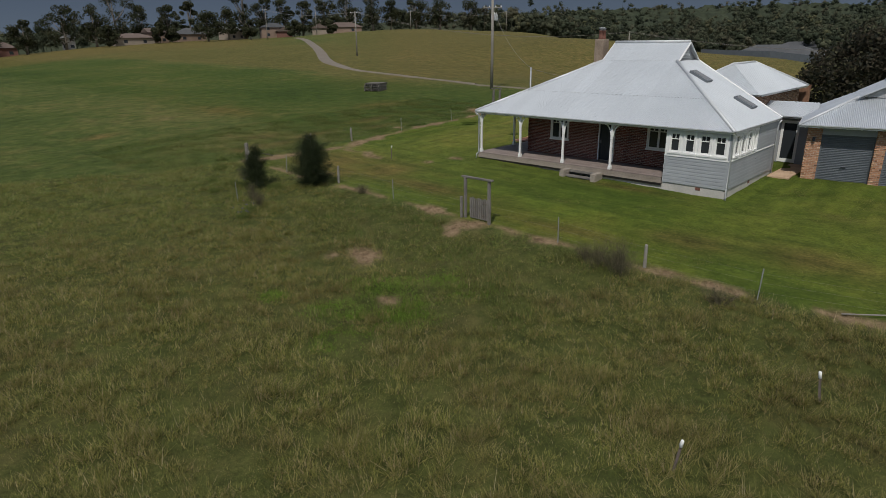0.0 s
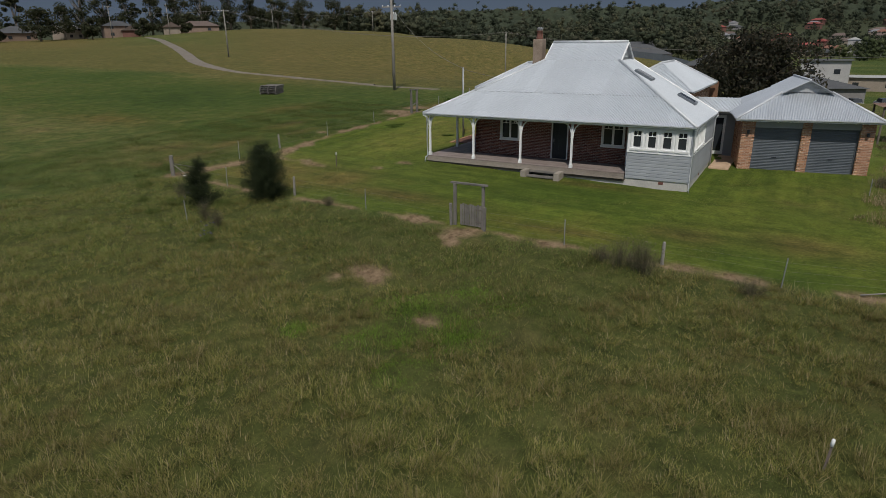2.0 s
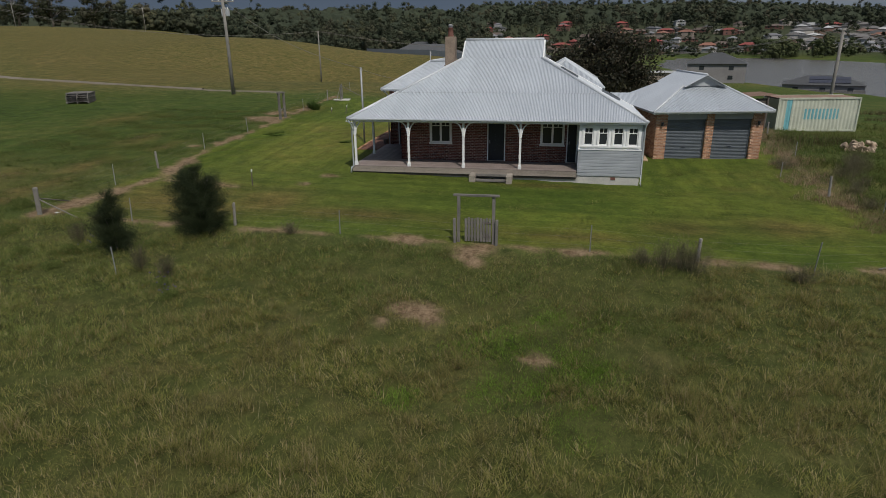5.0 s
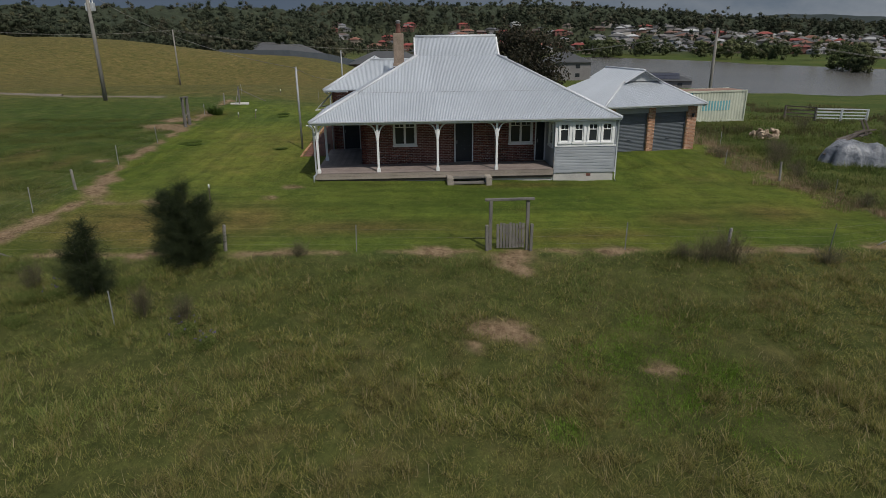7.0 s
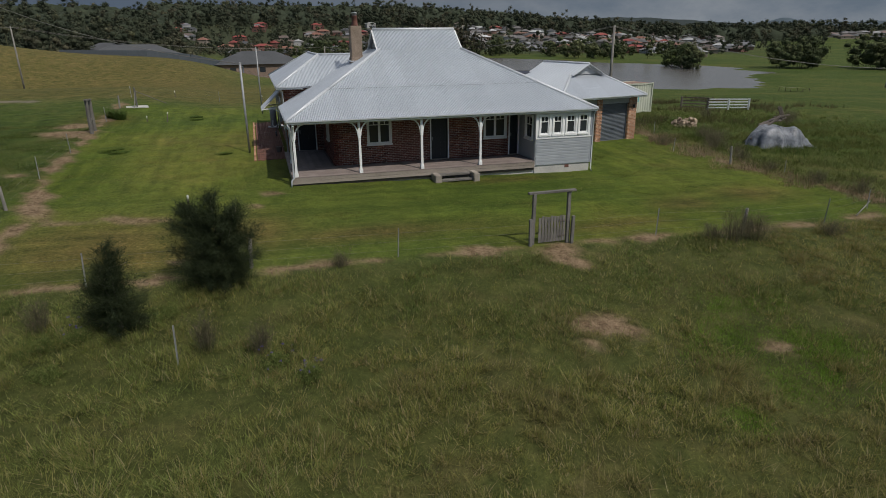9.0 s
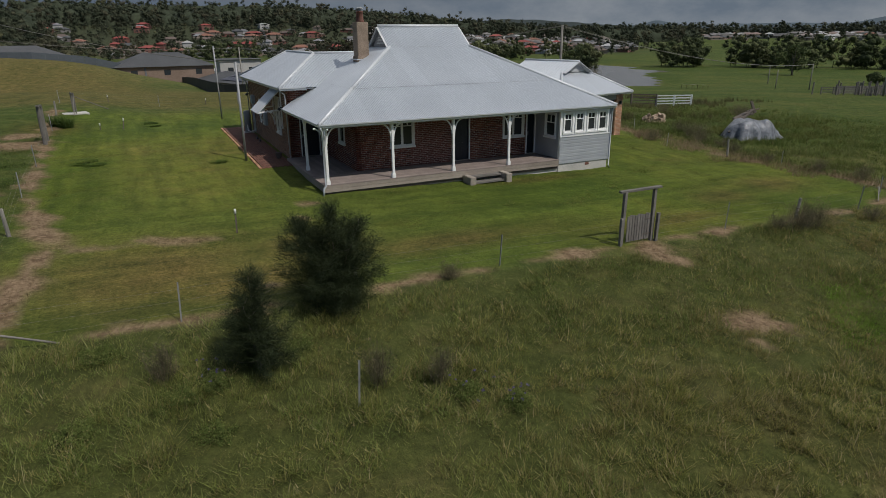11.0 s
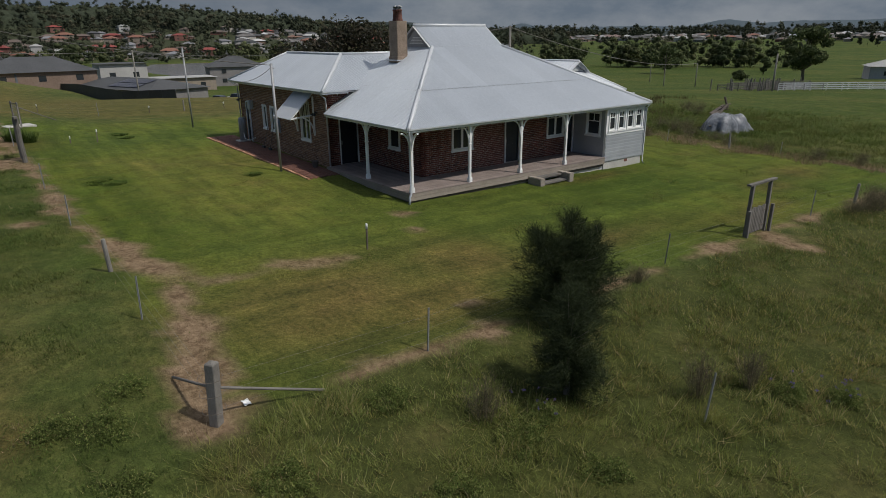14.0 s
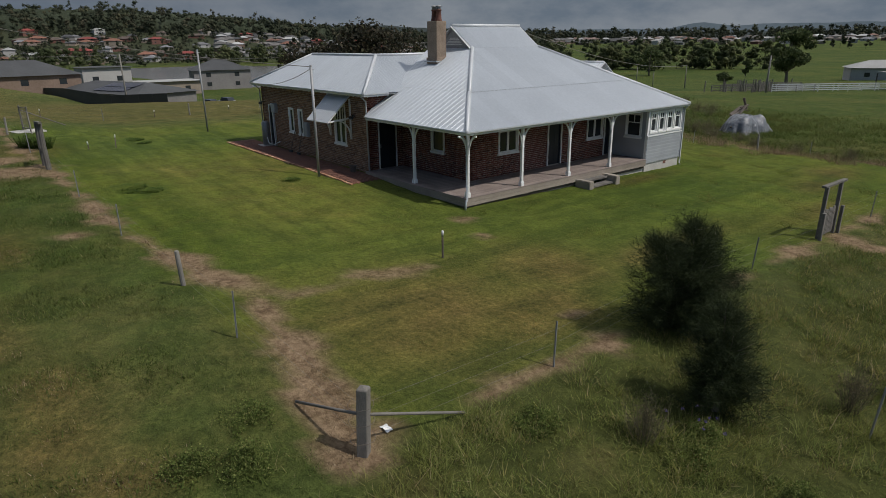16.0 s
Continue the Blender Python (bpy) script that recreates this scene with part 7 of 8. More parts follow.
# houses on the crest of the paddock
def crest_house(d, th, w, dd, h, pitch, wl, rf, label, turn=0, gable=True):
    x, y = polar(d, th)
    g = far_house(w, dd, h, pitch, WALLS[wl], ROOFS[rf], label, gable)
    g.matrix_basis = pose(x, y, gz(x, y) - 0.3, 0, 0, th + turn)


crest_house(318, 77.6, 9, 8, 3.4, 0.5, 0, 2, "small red brick house half hidden by trees", 0, False)
crest_house(318, 73.4, 5, 5, 5.0, 0.5, 2, 3, "narrow white house among dark trees", 0, False)
crest_house(305, 68.9, 15, 9, 3.0, 0.35, 1, 2, "long pale house with verandas on the hill crest", 12, False)
crest_house(309, 67.2, 8, 8, 4.6, 0.4, 4, 2, "brown two-storey end of the long crest house", 20)
crest_house(322, 64.7, 13, 10, 3.2, 0.5, 4, 1, "brick house with a slate roof on the hill crest", 15, False)
crest_house(322, 61.3, 9, 8, 4.4, 0.35, 1, 3, "pale two-storey house on the hill crest", 40)
crest_house(322, 57.9, 12, 9, 4.8, 0.42, 4, 1, "two-storey brown brick house on the hill crest", 8, False)
crest_house(314, 57.0, 7, 7, 2.8, 0.5, 0, 2, "low brick garage on the hill crest", 90)
crest_house(318, 54.0, 7, 7, 3.0, 0.55, 1, 2, "small pink-cream gabled house on the hill crest", 90)
crest_house(325, 51.9, 17, 9, 2.8, 0.45, 4, 2, "long brown-roofed brick house on the hill crest", 0, False)

# modern dark houses below the rear fence
def modern(x, y, w, d, h, pitch, wl, rf, label, turn, solar=False, lift=0.2):
    g = far_house(w, d, h, pitch, WALLS[wl], ROOFS[rf], label)
    g.name = "modern_house"
    g["group"] = "modern houses near the lake"
    g.matrix_basis = pose(x, y, gz(x, y) + lift, 0, 0, turn)
    if solar:
        x2, rise = d / 2 + 0.6, (d / 2 + 0.6) * pitch
        for r0 in range(2):
            for k in range(9):
                bm = bmesh.new()
                yy = -w * 0.30 + k * 1.12
                u0, u1 = 0.18 + 0.34 * r0, 0.48 + 0.34 * r0
                a = Vector((-x2 * (1 - u0), yy, h + rise * u0 + 0.14))
                b = Vector((-x2 * (1 - u1), yy, h + rise * u1 + 0.14))
                beam(bm, a, b, 1.05, 0.05)
                part("solar_panel", bm, M["solar"], g)


M["solar"] = surface("solar_panel", (0.010, 0.013, 0.030), (0.018, 0.022, 0.045), 0.45, 4.0, 1.0, 0.0, 0.0)
modern(157.0, 7.5, 31, 13, 2.6, 0.26, 3, 1, "low dark house with solar panels on its roof", -71, True, -0.2)
modern(192, 3.5, 11, 10, 7.0, 0.05, 2, 1, "white and dark two-storey box house", 0, lift=0.8)
modern(204, -12, 22, 12, 3.4, 0.05, 1, 3, "low cream house with a white flat roof", -5)
modern(216, -35, 17, 14, 5.6, 0.42, 3, 1, "two-storey charcoal house near the lake", -12)
modern(172, 24, 21, 13, 2.8, 0.42, 4, 1, "low brown brick house with a charcoal roof", 6, lift=-1.9 - gz(172, 24))
modern(205, 58, 24, 13, 3.2, 0.40, 3, 1, "low dark house with a charcoal roof", 12, lift=2.4)
modern(196, -60, 20, 12, 2.8, 0.35, 3, 1, "low dark roofed house by the water", -20, True)
modern(236, 8, 9, 7, 3.0, 0.4, 2, 3, "small pale roofed house", 10)
modern(380, 96, 34, 22, 4.5, 0.4, 3, 1, "large dark roofed building among trees", 14)
modern(76, -182, 17, 11, 3.4, 0.35, 2, 3, "pale steel shed on the flats", -62)
modern(350, -250, 10, 8, 3.0, 0.4, 1, 3, "small white roofed pavilion by the lake", -30)


def paling_fence(pts, h, label, material):
    g = thing("paling_fence", pts[0], label, "fence", "panel fences")
    o = Vector(pts[0])
    for a, b in zip(pts, pts[1:]):
        a, b = Vector(a), Vector(b)
        n = max(1, int((b - a).length / 2.4))
        for i in range(n):
            p, q = a.lerp(b, i / n), a.lerp(b, (i + 0.985) / n)
            bm = bmesh.new()
            beam(bm, p - o + Vector((0, 0, h / 2 - 0.3)), q - o + Vector((0, 0, h / 2 - 0.3)), 0.06, h + 0.6)
            part("fence_panel", bm, material, g)


M["fence_dark"] = surface("dark_fence_panels", (0.030, 0.032, 0.030), (0.050, 0.052, 0.048), 0.7, 8.0, 0.5, 0.0, 0.1, 0.1)
paling_fence([(x, y, gz(x, y)) for x, y in ((181.6, 21.5), (150, 19.0), (126, 16.0), (116, 10))], 1.8, "dark steel panel fence beside the solar house", M["fence_dark"])
paling_fence([(x, y, gz(x, y)) for x, y in ((184, 72), (178, 62), (172, 50), (169, 40), (165, 28), (168, 21), (176, 16))], 1.8, "grey steel panel fence behind the brown house", M["roller"])


def parked_car(x, y, z, turn, body, label):
    """A plain parked car: lower body, cabin with glass, four wheels."""
    g = thing("parked_car", (x, y, z), label, "car", "parked cars", turn=turn)
    bm = bmesh.new()
    box(bm, -2.2, -0.88, 0.3, 2.2, 0.88, 0.85)
    soften(bm, 0.12, 2)
    part("body", bm, body, g)
    bm = bmesh.new()
    v = box(bm, -1.5, -0.8, 0.84, 1.1, 0.8, 1.45)
    for w in v[4:]:
        w.co.x *= 0.72
        w.co.y *= 0.84
    part("cabin", bm, M["glass"], g)
    for wx in (-1.35, 1.4):
        for wy in (-0.82, 0.82):
            bm = bmesh.new()
            tube(bm, [(wx, wy - 0.1, 0.32), (wx, wy + 0.1, 0.32)], 0.32, 14)
            part("wheel", bm, M["dark_door"], g)


parked_car(131, -1.5, -4.6, 20, M["steel"], "silver car parked beside the dark house")
parked_car(134, -6.0, -4.7, 15, M["greyboard"], "grey car parked beside the dark house")

# ---- shrubs, weeds and grass ----
def she_oak(x, y, h, w, seed, label, stems, sprays=150):
    """A feathery young she-oak: leaning stems, each with sprays of fine branchlets that arch out and up."""
    rs = np.random.default_rng(seed)
    g = thing("she_oak", (x, y, gz(x, y) - 0.05), label, "shrub", "young she-oaks")
    V = []
    for k, (sx, sy, sh) in enumerate(stems):
        foot, head = np.array([0.05 * k, 0.03 * k, -0.05]), np.array([sx, sy, h * sh])
        bend = (foot + head) / 2 + np.array([-0.25 * sx, -0.25 * sy, 0.0])
        spine = lambda u: (1 - u) ** 2 * foot + 2 * u * (1 - u) * bend + u * u * head
        bm = bmesh.new()
        tube(bm, [Vector(spine(u)) for u in (0, 0.3, 0.6, 0.97)], [0.045, 0.032, 0.02, 0.005], 7)
        part("trunk", bm, M["bark"], g)
        for j in range(sprays // len(stems)):
            t = rs.uniform(0.05, 1.0)
            a = rs.uniform(0, math.tau)
            base = spine(t)
            reach = w * max(1.08 * (1 - t) ** 0.52 * min(1, 0.66 + 1.4 * t), 0.16) * rs.uniform(0.3, 1.0)
            tip = base + np.array([reach * math.cos(a), reach * math.sin(a), reach * rs.uniform(0.0, 0.5) + 0.05 * h * t])
            mid_p = (base + tip) / 2 + np.array([0, 0, -0.10 * reach])
            if j < 7:
                bm = bmesh.new()
                tube(bm, [base, mid_p, tip], [0.013, 0.008, 0.003], 4)
                part("branch", bm, M["bark"], g)
            n = int(70 + 170 * reach)
            u = rs.uniform(0.1, 1.05, n)
            p = (1 - u)[:, None] ** 2 * base + (2 * u * (1 - u))[:, None] * mid_p + (u ** 2)[:, None] * tip
            p = p + rs.normal(size=(n, 3)) * (0.03 + 0.05 * u)[:, None]
            d = (tip - base) / np.linalg.norm(tip - base) * 0.6 + np.array([0, 0, 0.14]) + rs.normal(size=(n, 3)) * 0.5
            d /= np.linalg.norm(d, axis=1)[:, None]
            L = rs.uniform(0.08, 0.24, n)[:, None]
            sd = np.cross(d, rs.normal(size=(n, 3)))
            sd /= np.linalg.norm(sd, axis=1)[:, None]
            wd = rs.uniform(0.002, 0.005, n)[:, None]
            V.append(np.stack([p - sd * wd, p + sd * wd, p + d * L + sd * wd * 0.3, p + d * L - sd * wd * 0.3], 1).reshape(-1, 3))
    V = np.concatenate(V)
    ob = new("crown", raw_mesh("crown", V, quads(len(V) // 4), LEAF["she_oak"]))
    ob.parent = g


she_oak(16.5, 29.25, 2.2, 0.98, 3, "young feathery dark she-oak in long grass", [(0.10, 0.05, 1.0), (-0.2, 0.25, 0.75)], 150)
she_oak(18.5, 27.0, 2.6, 1.42, 4, "broad bushy feathery dark she-oak beside the fence", [(0.0, 0.0, 1.0), (0.3, 0.75, 0.86), (-0.2, -0.6, 0.84)], 330)


def tussock(rs, count, spread, h0, h1, width, droop):
    """Arching blades from one root, two segments each: corners of their quads."""
    a = rs.uniform(0, math.tau, count)
    k = spread * np.sqrt(rs.uniform(0, 1, count))
    b = np.stack([k * np.cos(a), k * np.sin(a), np.zeros(count)], 1)
    a = a + rs.normal(size=count) * 0.7
    h = rs.uniform(h0, h1, count)
    out = np.stack([np.cos(a), np.sin(a), np.zeros(count)], 1)
    up = np.array([0, 0, 1.0])
    sd = np.stack([-np.sin(a), np.cos(a), np.zeros(count)], 1) * (width * rs.uniform(0.6, 1.4, count))[:, None]
    r = h * rs.uniform(0.1, droop, count)
    m = b + out * (r * 0.35)[:, None] + up * (h * 0.72)[:, None]
    t = b + out * r[:, None] + up * (h * rs.uniform(0.7, 1.0, count))[:, None]
    q1 = np.stack([b - sd, b + sd, m + sd * 0.8, m - sd * 0.8], 1)
    q2 = np.stack([m - sd * 0.8, m + sd * 0.8, t + sd * 0.15, t - sd * 0.15], 1)
    return np.concatenate([q1, q2]).reshape(-1, 3)


def herb(rs, h, w):
    """A low broad-leaved weed: small leaves on many short shoots, uneven in outline."""
    n = int(26 + 60 * w)
    a, k = rs.uniform(0, math.tau, n), np.sqrt(rs.uniform(0, 1, n))
    edge = 0.65 + 0.35 * np.sin(2 * a + 5 * w) * np.cos(3 * a)
    cs = np.stack([w * k * edge * np.cos(a), w * k * edge * np.sin(a), h * (0.1 + 0.8 * rs.uniform(0, 1, n) * (1 - 0.75 * k * k))], 1)
    return leaf_cloud(rs, cs, rs.uniform(0.05, 0.17, n), int(1800 + 2400 * w), 0.019, 0.9, toss=0.9)


def twigs(rs, stems, h, w):
    """Thin forked stems of a dead-looking weed."""
    V = []
    for s in range(stems):
        a, k = rs.uniform(0, math.tau), rs.uniform(0.0, 1)
        b = np.array([0.4 * w * k * math.cos(a), 0.4 * w * k * math.sin(a), 0])
        t = b + np.array([0.6 * w * k * math.cos(a), 0.6 * w * k * math.sin(a), h * rs.uniform(0.45, 1.05)])
        def stick(p, q, wd):
            sd = np.cross(q - p, rs.normal(size=3))
            sd *= wd / (np.linalg.norm(sd) + 1e-6)
            V.append(np.stack([p - sd, p + sd, q + sd * 0.4, q - sd * 0.4]))
        stick(b, t, 0.0035)
        for q in range(7):
            p = b + (t - b) * rs.uniform(0.35, 1)
            d = (t - b) * 0.18 + rs.normal(size=3) * 0.06 * (0.5 + h)
            d[2] = abs(d[2]) * 0.8
            stick(p, p + d, 0.0026)
            if rs.uniform() < 0.6:
                e = rs.normal(size=3) * 0.02
                V.append(np.stack([p + d, p + d + e, p + d * 1.1 + e * 0.5, p + d * 1.15]))
    return np.concatenate(V)


def plant(name, x, y, V, kind, label, category, group):
    g = thing(name, (x, y, gz(x, y) - 0.03), label, category, group)
    ob = new("foliage", raw_mesh("foliage", V, quads(len(V) // 4), LEAF[kind]))
    ob.parent = g


FENCE_WEEDS = [(29.6, -0.6, 0.6, 0.6), (27.0, -0.2, 0.5, 0.6), (24.2, -0.4, 0.7, 0.5), (22.2, -0.8, 0.8, 0.6), (31.0, -1.4, 0.6, 0.7), (34.4, 1.2, 0.7, 0.8), (33.6, -2.2, 1.0, 1.0), (32.6, -1.2, 0.7, 0.8), (34.8, -2.6, 0.9, 0.9), (36.4, -3.2, 0.8, 0.8), (39.5, -13.5, 1.2, 0.9), (42.0, -16.0, 1.0, 1.0), (45.5, -11.0, 0.9, 0.8)]
FIELD_WEEDS = [(18.2, 9.8, 0.95, 0.75), (18.3, 9.2, 1.05, 0.6), (18.0, 8.9, 0.9, 0.7), (18.4, 10.5, 0.6, 0.5), (17.9, 5.6, 0.5, 0.6), (14.6, 26.0, 0.8, 0.35), (15.0, 27.2, 0.9, 0.35), (16.8, 31.1, 0.8, 0.45), (19.0, 23.6, 0.5, 0.4)]
WEEDS = FENCE_WEEDS + FIELD_WEEDS
for i, (x, y, h, w) in enumerate(WEEDS):
    rs = np.random.default_rng(200 + i)
    plant("weed_bush", x, y, twigs(rs, int(70 + 90 * w), h, w), "weed", "dry grey-brown twiggy weed in the grass", "weed", "twiggy weeds")
TUSSOCKS = [(20.1, 36.5, 0.42, 0.62), (20.5, 37.2, 0.3, 0.5), (21.2, 36.0, 0.28, 0.6), (17.3, 34.6, 0.36, 0.7), (16.0, 30.8, 0.35, 0.6), (17.0, 28.3, 0.3, 0.6), (18.1, 32.2, 0.3, 0.6), (15.6, 32.6, 0.34, 0.7), (18.4, 36.6, 0.28, 0.6), (14.6, 30.4, 0.32, 0.5)]
MATS = [(39.1, 33.6, 0.16, 0.7), (38.2, 33.1, 0.14, 0.6), (38.4, 33.8, 0.12, 0.4), (52.2, 30.4, 0.2, 0.8), (51.0, 30.1, 0.12, 0.6), (37.0, 27.6, 0.1, 0.5)]
for i, (x, y, h, w) in enumerate(MATS):
    rs = np.random.default_rng(350 + i)
    plant("clover_mat", x, y, tussock(rs, 700, w, h * 0.25, h * 0.6, 0.012, 2.2), "clover", "dark green clover mat in the mown lawn", "grass", "clover mats")
LEAF["violet"] = island_surface("violet_petals", [(0.0, (0.10, 0.075, 0.20)), (1.0, (0.20, 0.16, 0.36))], 0.8, 0.1, 0.3)
for i, (x, y) in enumerate(((13.9, 25.7), (13.2, 25.0), (16.2, 30.2))):
    rs = np.random.default_rng(420 + i)
    g = thing("flowering_weed", (x, y, gz(x, y) - 0.03), "leafy weed with small violet flower heads", "weed", "flowering weeds")
    for nm, V, kind in (("foliage", herb(rs, 0.42, 0.4), "herb"), ("flower_heads", leaf_cloud(rs, np.stack([rs.normal(0, 0.2, 9), rs.normal(0, 0.2, 9), rs.uniform(0.34, 0.55, 9)], 1), np.full(9, 0.035), 130, 0.014), "violet")):
        ob = new(nm, raw_mesh(nm, V, quads(len(V) // 4), LEAF[kind]))
        ob.parent = g
        if kind == "violet":
            tagged(ob, kind="stuff")
for i, (x, y, h, w) in enumerate(TUSSOCKS):
    rs = np.random.default_rng(300 + i)
    plant("leafy_weed", x, y, herb(rs, h, w), "herb", "low leafy dark green weed clump in the grass", "weed", "leafy weed clumps")

for i, (x, y) in enumerate(((50.6, 35.3), (51.1, 35.7), (50.2, 34.9))):
    plant("spiky_bush", x, y, tussock(np.random.default_rng(390 + i), 190, 0.3, 0.35, 0.85, 0.012, 1.5), "clover", "dark spiky bush beside the gateway", "shrub", "gateway bushes")


def grass(name, area, count, h0, h1, width, keep, stops, label, seed, tuft=5, droop=1.0, comb=0.5, clump=0.28):
    """Loose blades in tufts over part of the plan; keep says how thickly they stand at a place."""
    rs = np.random.default_rng(seed)
    x0, x1, y0, y1 = area
    n = count // tuft
    x, y = rs.uniform(x0, x1, n), rs.uniform(y0, y1, n)
    ok = rs.uniform(size=n) < keep(x, y)
    x, y = x[ok], y[ok]
    patch = 0.8 + clump * wobble(x * 0.9 + 2, y * 0.85) + (clump - 0.28) * wobble(x * 2.3, y * 2.1 + 5) + rs.uniform(-0.3, 0.3, len(x))
    lay = rs.uniform(0, math.tau, len(x)) * 0.45 + 2.2 * wobble(x * 0.35, y * 0.3 + 4)
    x, y = np.repeat(x, tuft) + rs.normal(size=len(x) * tuft) * 0.05, np.repeat(y, tuft) + rs.normal(size=len(y) * tuft) * 0.05
    patch = np.repeat(np.clip(patch, 0.3, 1.5), tuft)
    m = len(x)
    z = ground_z(x, y) - 0.03
    h = rs.uniform(h0, h1, m) * patch
    a = np.where(rs.uniform(size=m) < comb, np.repeat(lay, tuft) + rs.normal(size=m) * 0.5, rs.uniform(0, math.tau, m))
    lean = rs.uniform(0.1, droop, m) * h
    dx, dy = lean * np.cos(a), lean * np.sin(a)
    wd = width * rs.uniform(0.5, 1.5, m)
    sx, sy = -np.sin(a) * wd, np.cos(a) * wd
    base1 = np.stack([x - sx, y - sy, z], 1)
    base2 = np.stack([x + sx, y + sy, z], 1)
    tip = np.stack([x + dx, y + dy, z + h], 1)
    V = np.stack([base1, base2, tip], 1).reshape(-1, 3)
    ob = new(name, raw_mesh(name, V, np.arange(m * 3).reshape(m, 3), stops))
    return tagged(ob, label, "grass", kind="stuff")


M["blade_tall"] = island_surface("tall_blades", [(0.0, (0.066, 0.078, 0.021)), (0.35, (0.165, 0.178, 0.043)), (0.65, (0.265, 0.26, 0.075)), (0.85, (0.345, 0.30, 0.123)), (0.95, (0.395, 0.31, 0.172)), (1.0, (0.48, 0.39, 0.245))], 0.75, 0.2, 0.45, fine=1.6, patch=((0.150, 0.116, 0.050), 0.30))
M["blade_green"] = island_surface("green_blades", [(0.0, (0.080, 0.108, 0.026)), (0.4, (0.156, 0.204, 0.050)), (0.75, (0.225, 0.268, 0.080)), (0.95, (0.31, 0.32, 0.125)), (1.0, (0.40, 0.35, 0.22))], 0.75, 0.2, 0.45, fine=1.4, patch=((0.22, 0.205, 0.055), 0.35))
M["blade_rank"] = island_surface("rank_blades", [(0.0, (0.033, 0.054, 0.012)), (0.4, (0.070, 0.106, 0.022)), (0.75, (0.108, 0.146, 0.034)), (0.95, (0.165, 0.180, 0.060)), (1.0, (0.29, 0.24, 0.13))], 0.75, 0.2, 0.45, fine=0.9, patch=((0.13, 0.115, 0.038), 0.25))
M["blade_swale"] = island_surface("swale_blades", [(0.0, (0.045, 0.072, 0.016)), (0.4, (0.096, 0.140, 0.032)), (0.75, (0.150, 0.192, 0.050)), (0.95, (0.22, 0.23, 0.08)), (1.0, (0.32, 0.27, 0.15))], 0.75, 0.2, 0.45, fine=1.2, patch=((0.14, 0.12, 0.045), 0.4))
M["blade_bright"] = island_surface("bright_blades", [(0.0, (0.080, 0.150, 0.012)), (0.6, (0.150, 0.260, 0.030)), (1.0, (0.26, 0.36, 0.070))], 0.75, 0.2, 0.45, fine=1.4)
M["blade_short"] = island_surface("short_blades", [(0.0, (0.060, 0.092, 0.020)), (0.5, (0.110, 0.142, 0.033)), (0.85, (0.175, 0.178, 0.052)), (1.0, (0.30, 0.25, 0.11))], 0.8, 0.2, 0.45, fine=1.2, patch=((0.20, 0.165, 0.060), 0.3))
M["blade_dry"] = island_surface("dry_blades", [(0.0, (0.11, 0.078, 0.045)), (0.5, (0.22, 0.165, 0.10)), (1.0, (0.38, 0.30, 0.20))], 0.9, 0.1, 0.35, fine=1.0)
M["blade_weed"] = island_surface("weed_stalks", [(0.0, (0.050, 0.062, 0.022)), (0.5, (0.095, 0.090, 0.042)), (1.0, (0.16, 0.125, 0.075))], 0.9, 0.1, 0.4, fine=0.6)
M["blade_seed"] = island_surface("seed_stalks", [(0.0, (0.16, 0.14, 0.07)), (0.5, (0.28, 0.22, 0.13)), (1.0, (0.46, 0.40, 0.26))], 0.85, 0.1, 0.4, fine=1.0)


def green_spot(x, y):
    """Where the long grass gives way to low bright green growth."""
    g = np.maximum(np.exp(-(((x - 11.0) / 1.6) ** 2 + ((y - 14.2) / 1.5) ** 2)), np.exp(-(((x - 9.3) / 1.1) ** 2 + ((y - 12.6) / 1.0) ** 2)))
    g = np.maximum(g, np.maximum(0.8 * np.exp(-(((x - 13.6) / 1.3) ** 2 + ((y - 13.4) / 1.2) ** 2)), 0.9 * np.exp(-(((x - 9.7) / 0.6) ** 2 + ((y - 16.8) / 0.6) ** 2))))
    g = np.maximum(g, 0.85 * np.exp(-(((x - 12.3) / 2.6) ** 2 + ((y - 13.6) / 2.6) ** 2)))
    return sstep(0.25, 0.85, g + 0.25 * wobble(x * 1.3, y * 1.3))


def green_side(x, y):
    """1 towards the corner by the side fence, where the growth is lush."""
    return sstep(21, 30, y + 2.0 * wobble(x * 0.4, y * 0.4) + 0.25 * (x - 14))


def tufted(x, y):
    """Thick tufts with thin, low growth between them, at the size of a footstep."""
    u, v = x + 0.22 * np.sin(2.9 * y + 1.1 * x), y + 0.24 * np.sin(2.3 * x - 0.8 * y)
    k = np.sin(7.3 * u + 1.9 * v) * np.sin(6.1 * v - 2.7 * u) + 0.6 * np.sin(3.1 * u - 2.2 * v + 1) * np.sin(2.6 * v + 1.4 * u)
    return 0.14 + 0.86 * sstep(-0.25, 0.5, k)


def swale(x, y):
    """The low, grazed-looking green strip below the front fence."""
    w = 0.9 * wobble(x * 0.7, y * 0.6) + 0.4 * wobble(x * 1.9, y * 1.7)
    return sstep(13.0, 15.2, x + w + 0.25 * (17 - y) * (y < 17)) * sstep(26.5, 22.5, y + w) * sstep(7.5, 11.5, y + w)


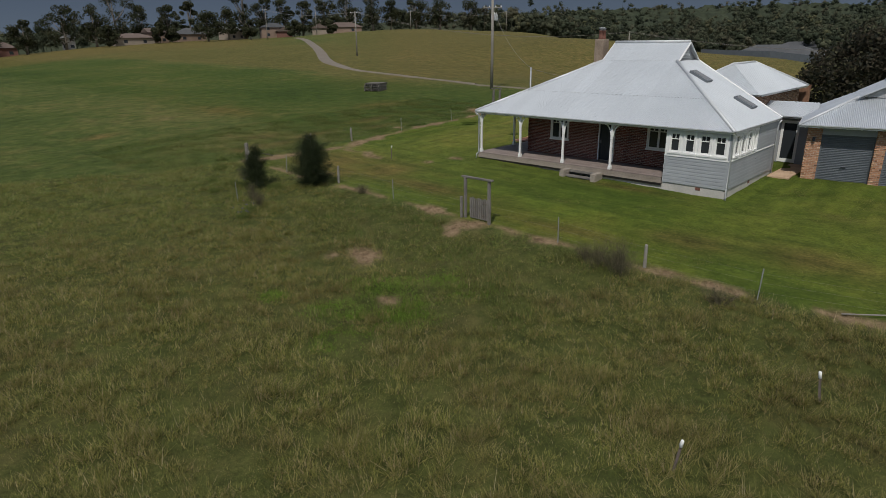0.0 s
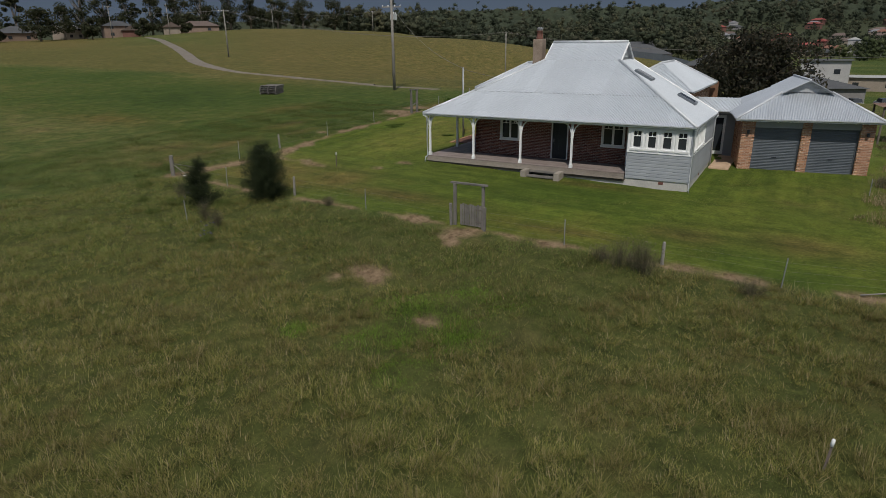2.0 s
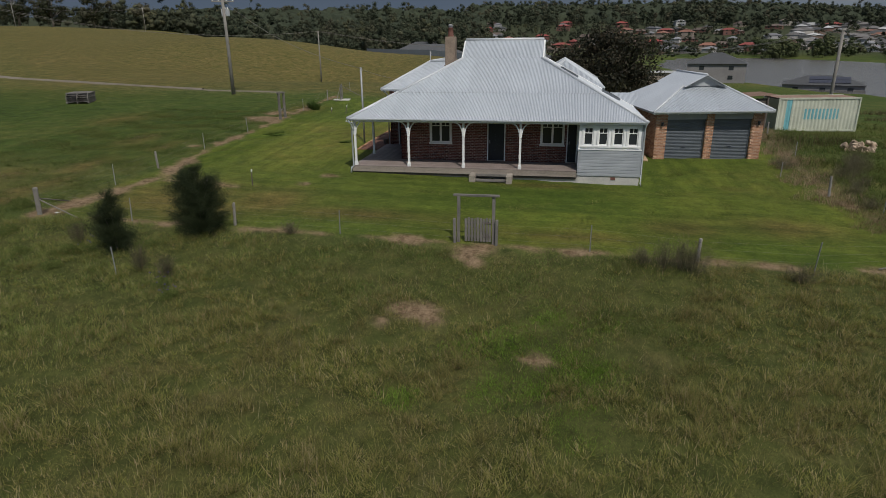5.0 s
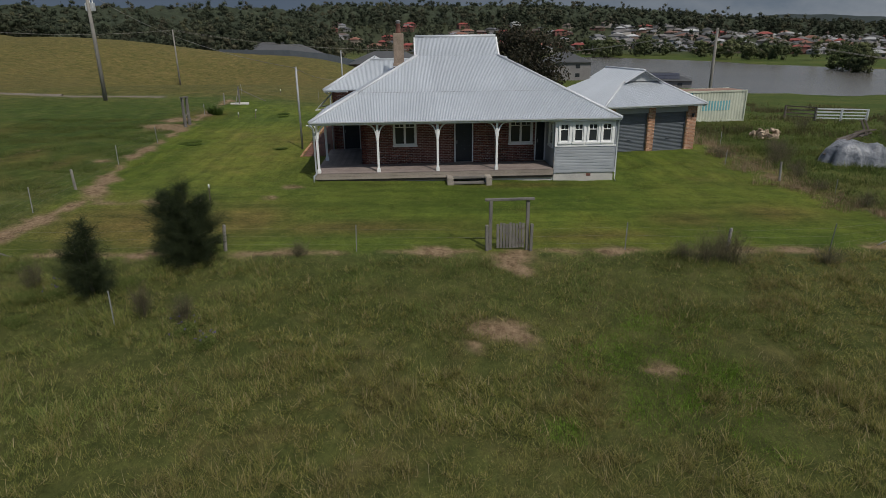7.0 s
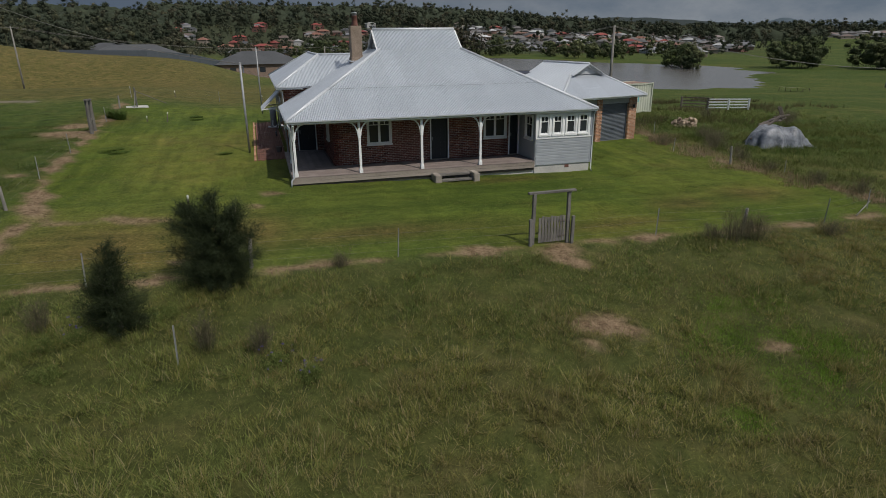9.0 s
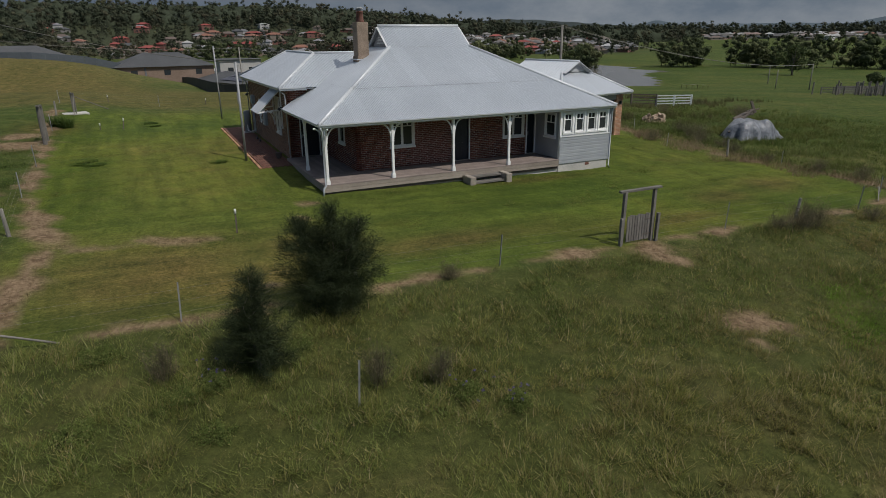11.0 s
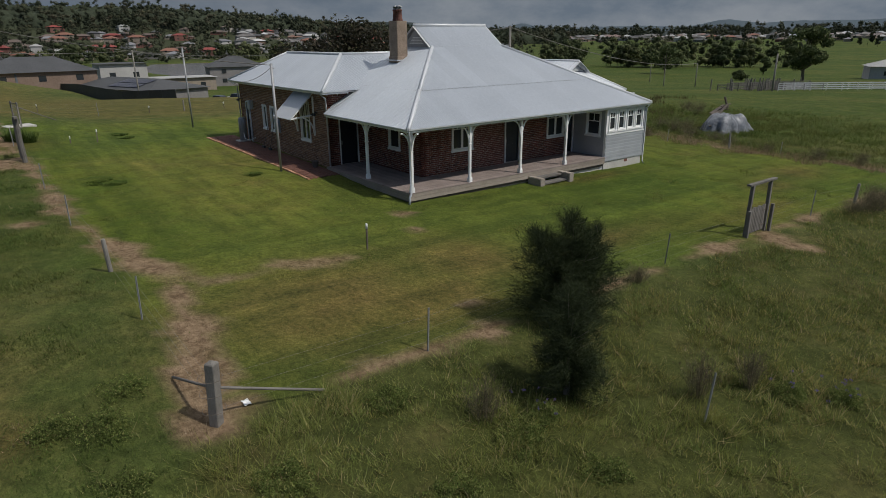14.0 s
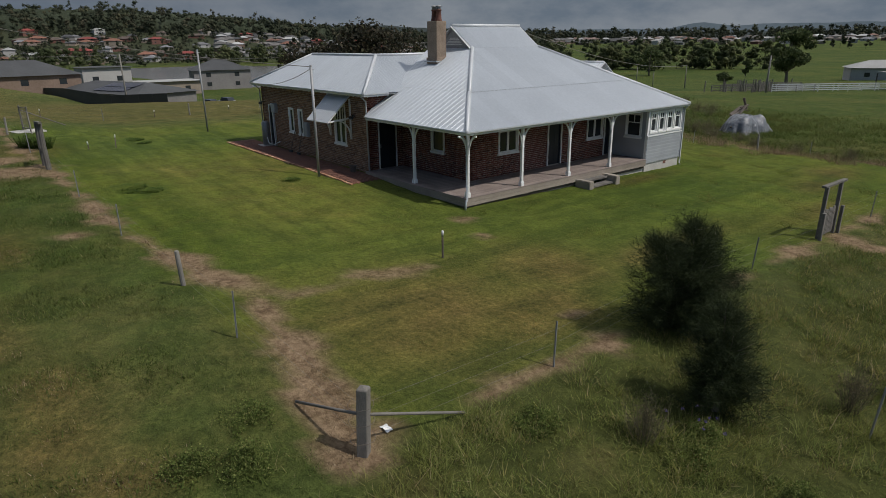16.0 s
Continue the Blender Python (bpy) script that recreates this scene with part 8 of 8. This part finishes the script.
long_area = lambda x, y: tufted(x, y) * (1 - 0.8 * swale(x, y)) * tall_mask(x, y) * (1 - 0.95 * dry_mask(x, y)) * (1 - 0.9 * green_spot(x, y)) * (1 - 0.72 * green_side(x, y))
grass("long_grass", (1.0, 19.8, -3, 46), 1900000, 0.05, 0.27, 0.0060, long_area, M["blade_tall"], "long unmown olive grass gone to seed", 1, 14, 1.8, 0.25, 0.55)
lush_area = lambda x, y: tufted(x, y) * tall_mask(x, y) * (1 - 0.95 * dry_mask(x, y)) * green_side(x, y) * 0.9
grass("lush_grass", (4.0, 20.2, 20, 46), 560000, 0.05, 0.26, 0.0052, lush_area, M["blade_green"], "lush green uncut grass by the corner post", 8, 6, 1.9, 0.35, 0.62)
grass("green_patch", (7.0, 16, 10, 19), 200000, 0.03, 0.13, 0.007, lambda x, y: green_spot(x, y) * (1 - dry_mask(x, y)), M["blade_bright"], "low bright green patch in the long grass", 7)
grass("swale_grass", (11, 19.6, 6, 28), 210000, 0.04, 0.15, 0.0075, lambda x, y: swale(x, y) * tall_mask(x, y) * (1 - 0.95 * dry_mask(x, y)), M["blade_swale"], "low green grass in the swale below the fence", 21, 5, 1.6, 0.3, 0.5)
side_area = lambda x, y: sstep(35.2, 36.0, y + 0.3 * wobble(x, y)) * (1 - tall_mask(x, y)) * (1 - 0.95 * dry_mask(x, y)) * (1 - 0.5 * sere_mask(x, y))
grass("seed_heads", (1.0, 19.4, -3, 44), 26000, 0.22, 0.55, 0.0032, long_area, M["blade_seed"], "taller pale seed stalks in the long grass", 9, 3, 0.7)
grass("paddock_grass", (14, 48, 34.8, 48), 230000, 0.04, 0.15, 0.0075, side_area, M["blade_rank"], "grazed paddock grass beside the fence", 2, 4, 1.8, 0.3, 0.5)
right_area = lambda x, y: sstep(0.6, -0.6, y + 0.3 * wobble(x, y)) * (1 - 0.9 * dry_mask(x, y)) * (0.4 + 0.6 * sstep(19, 30, x)) * sstep(62, 36, x) * sstep(-27, -9, y)
grass("rank_grass", (19, 62, -27, 0.8), 330000, 0.08, 0.38, 0.011, right_area, M["blade_rank"], "rank green grass beyond the fence", 3, 7, 1.8, 0.5, 0.5)
weedy_area = lambda x, y: sstep(1.6, 0.3, seg_dist(x, y, RIGHT_FENCE) + 0.8 * wobble(x, y)) * sstep(19.5, 21, x)
grass("fence_weeds", (19, 56, -4.5, 3), 90000, 0.08, 0.45, 0.006, weedy_area, M["blade_dry"], "rough brown weeds along the wire fence", 12, 5)
grass("thatch", (18, 38, 36.4, 44), 90000, 0.02, 0.09, 0.007, lambda x, y: sstep(0.35, 0.8, sere_mask(x, y) + 0.25 * wobble(x * 2, y * 2)) * 0.8, M["blade_dry"], "dead brown thatch in worn patches of the paddock", 16)


def yard_weeds(x, y):
    return sstep(0.15, 0.6, wobble(x * 0.35 + 1, y * 0.3) + 0.3 * wobble(x, y)) * sstep(38, 46, x + 0.6 * y + 8)


grass("yard_weeds", (38, 74, -34, -1), 70000, 0.15, 0.75, 0.016, yard_weeds, M["blade_weed"], "brown seeding weeds in the rear paddock", 15, 6, 0.8)
lawn_area = lambda x, y: lawn_mask(x, y) * (1 - 0.6 * sere_mask(x, y)) * (1 - 0.9 * dry_mask(x, y)) * (1 - ((x > 28.7) & (y > 9.2) & (y < 26.3))) * (1 - ((x > 34) & (y < 9.5)))
grass("lawn_grass", (19.3, 42, 0, 35.2), 300000, 0.02, 0.06, 0.009, lawn_area, M["blade_short"], "mown lawn grass", 4, 3, 1.2, 0.5)
dry_area = lambda x, y: dry_mask(x, y) * 0.9
grass("dead_grass", (12, 48, -1.5, 38), 150000, 0.03, 0.14, 0.007, dry_area, M["blade_dry"], "dead straw-coloured grass along the fence lines", 5)
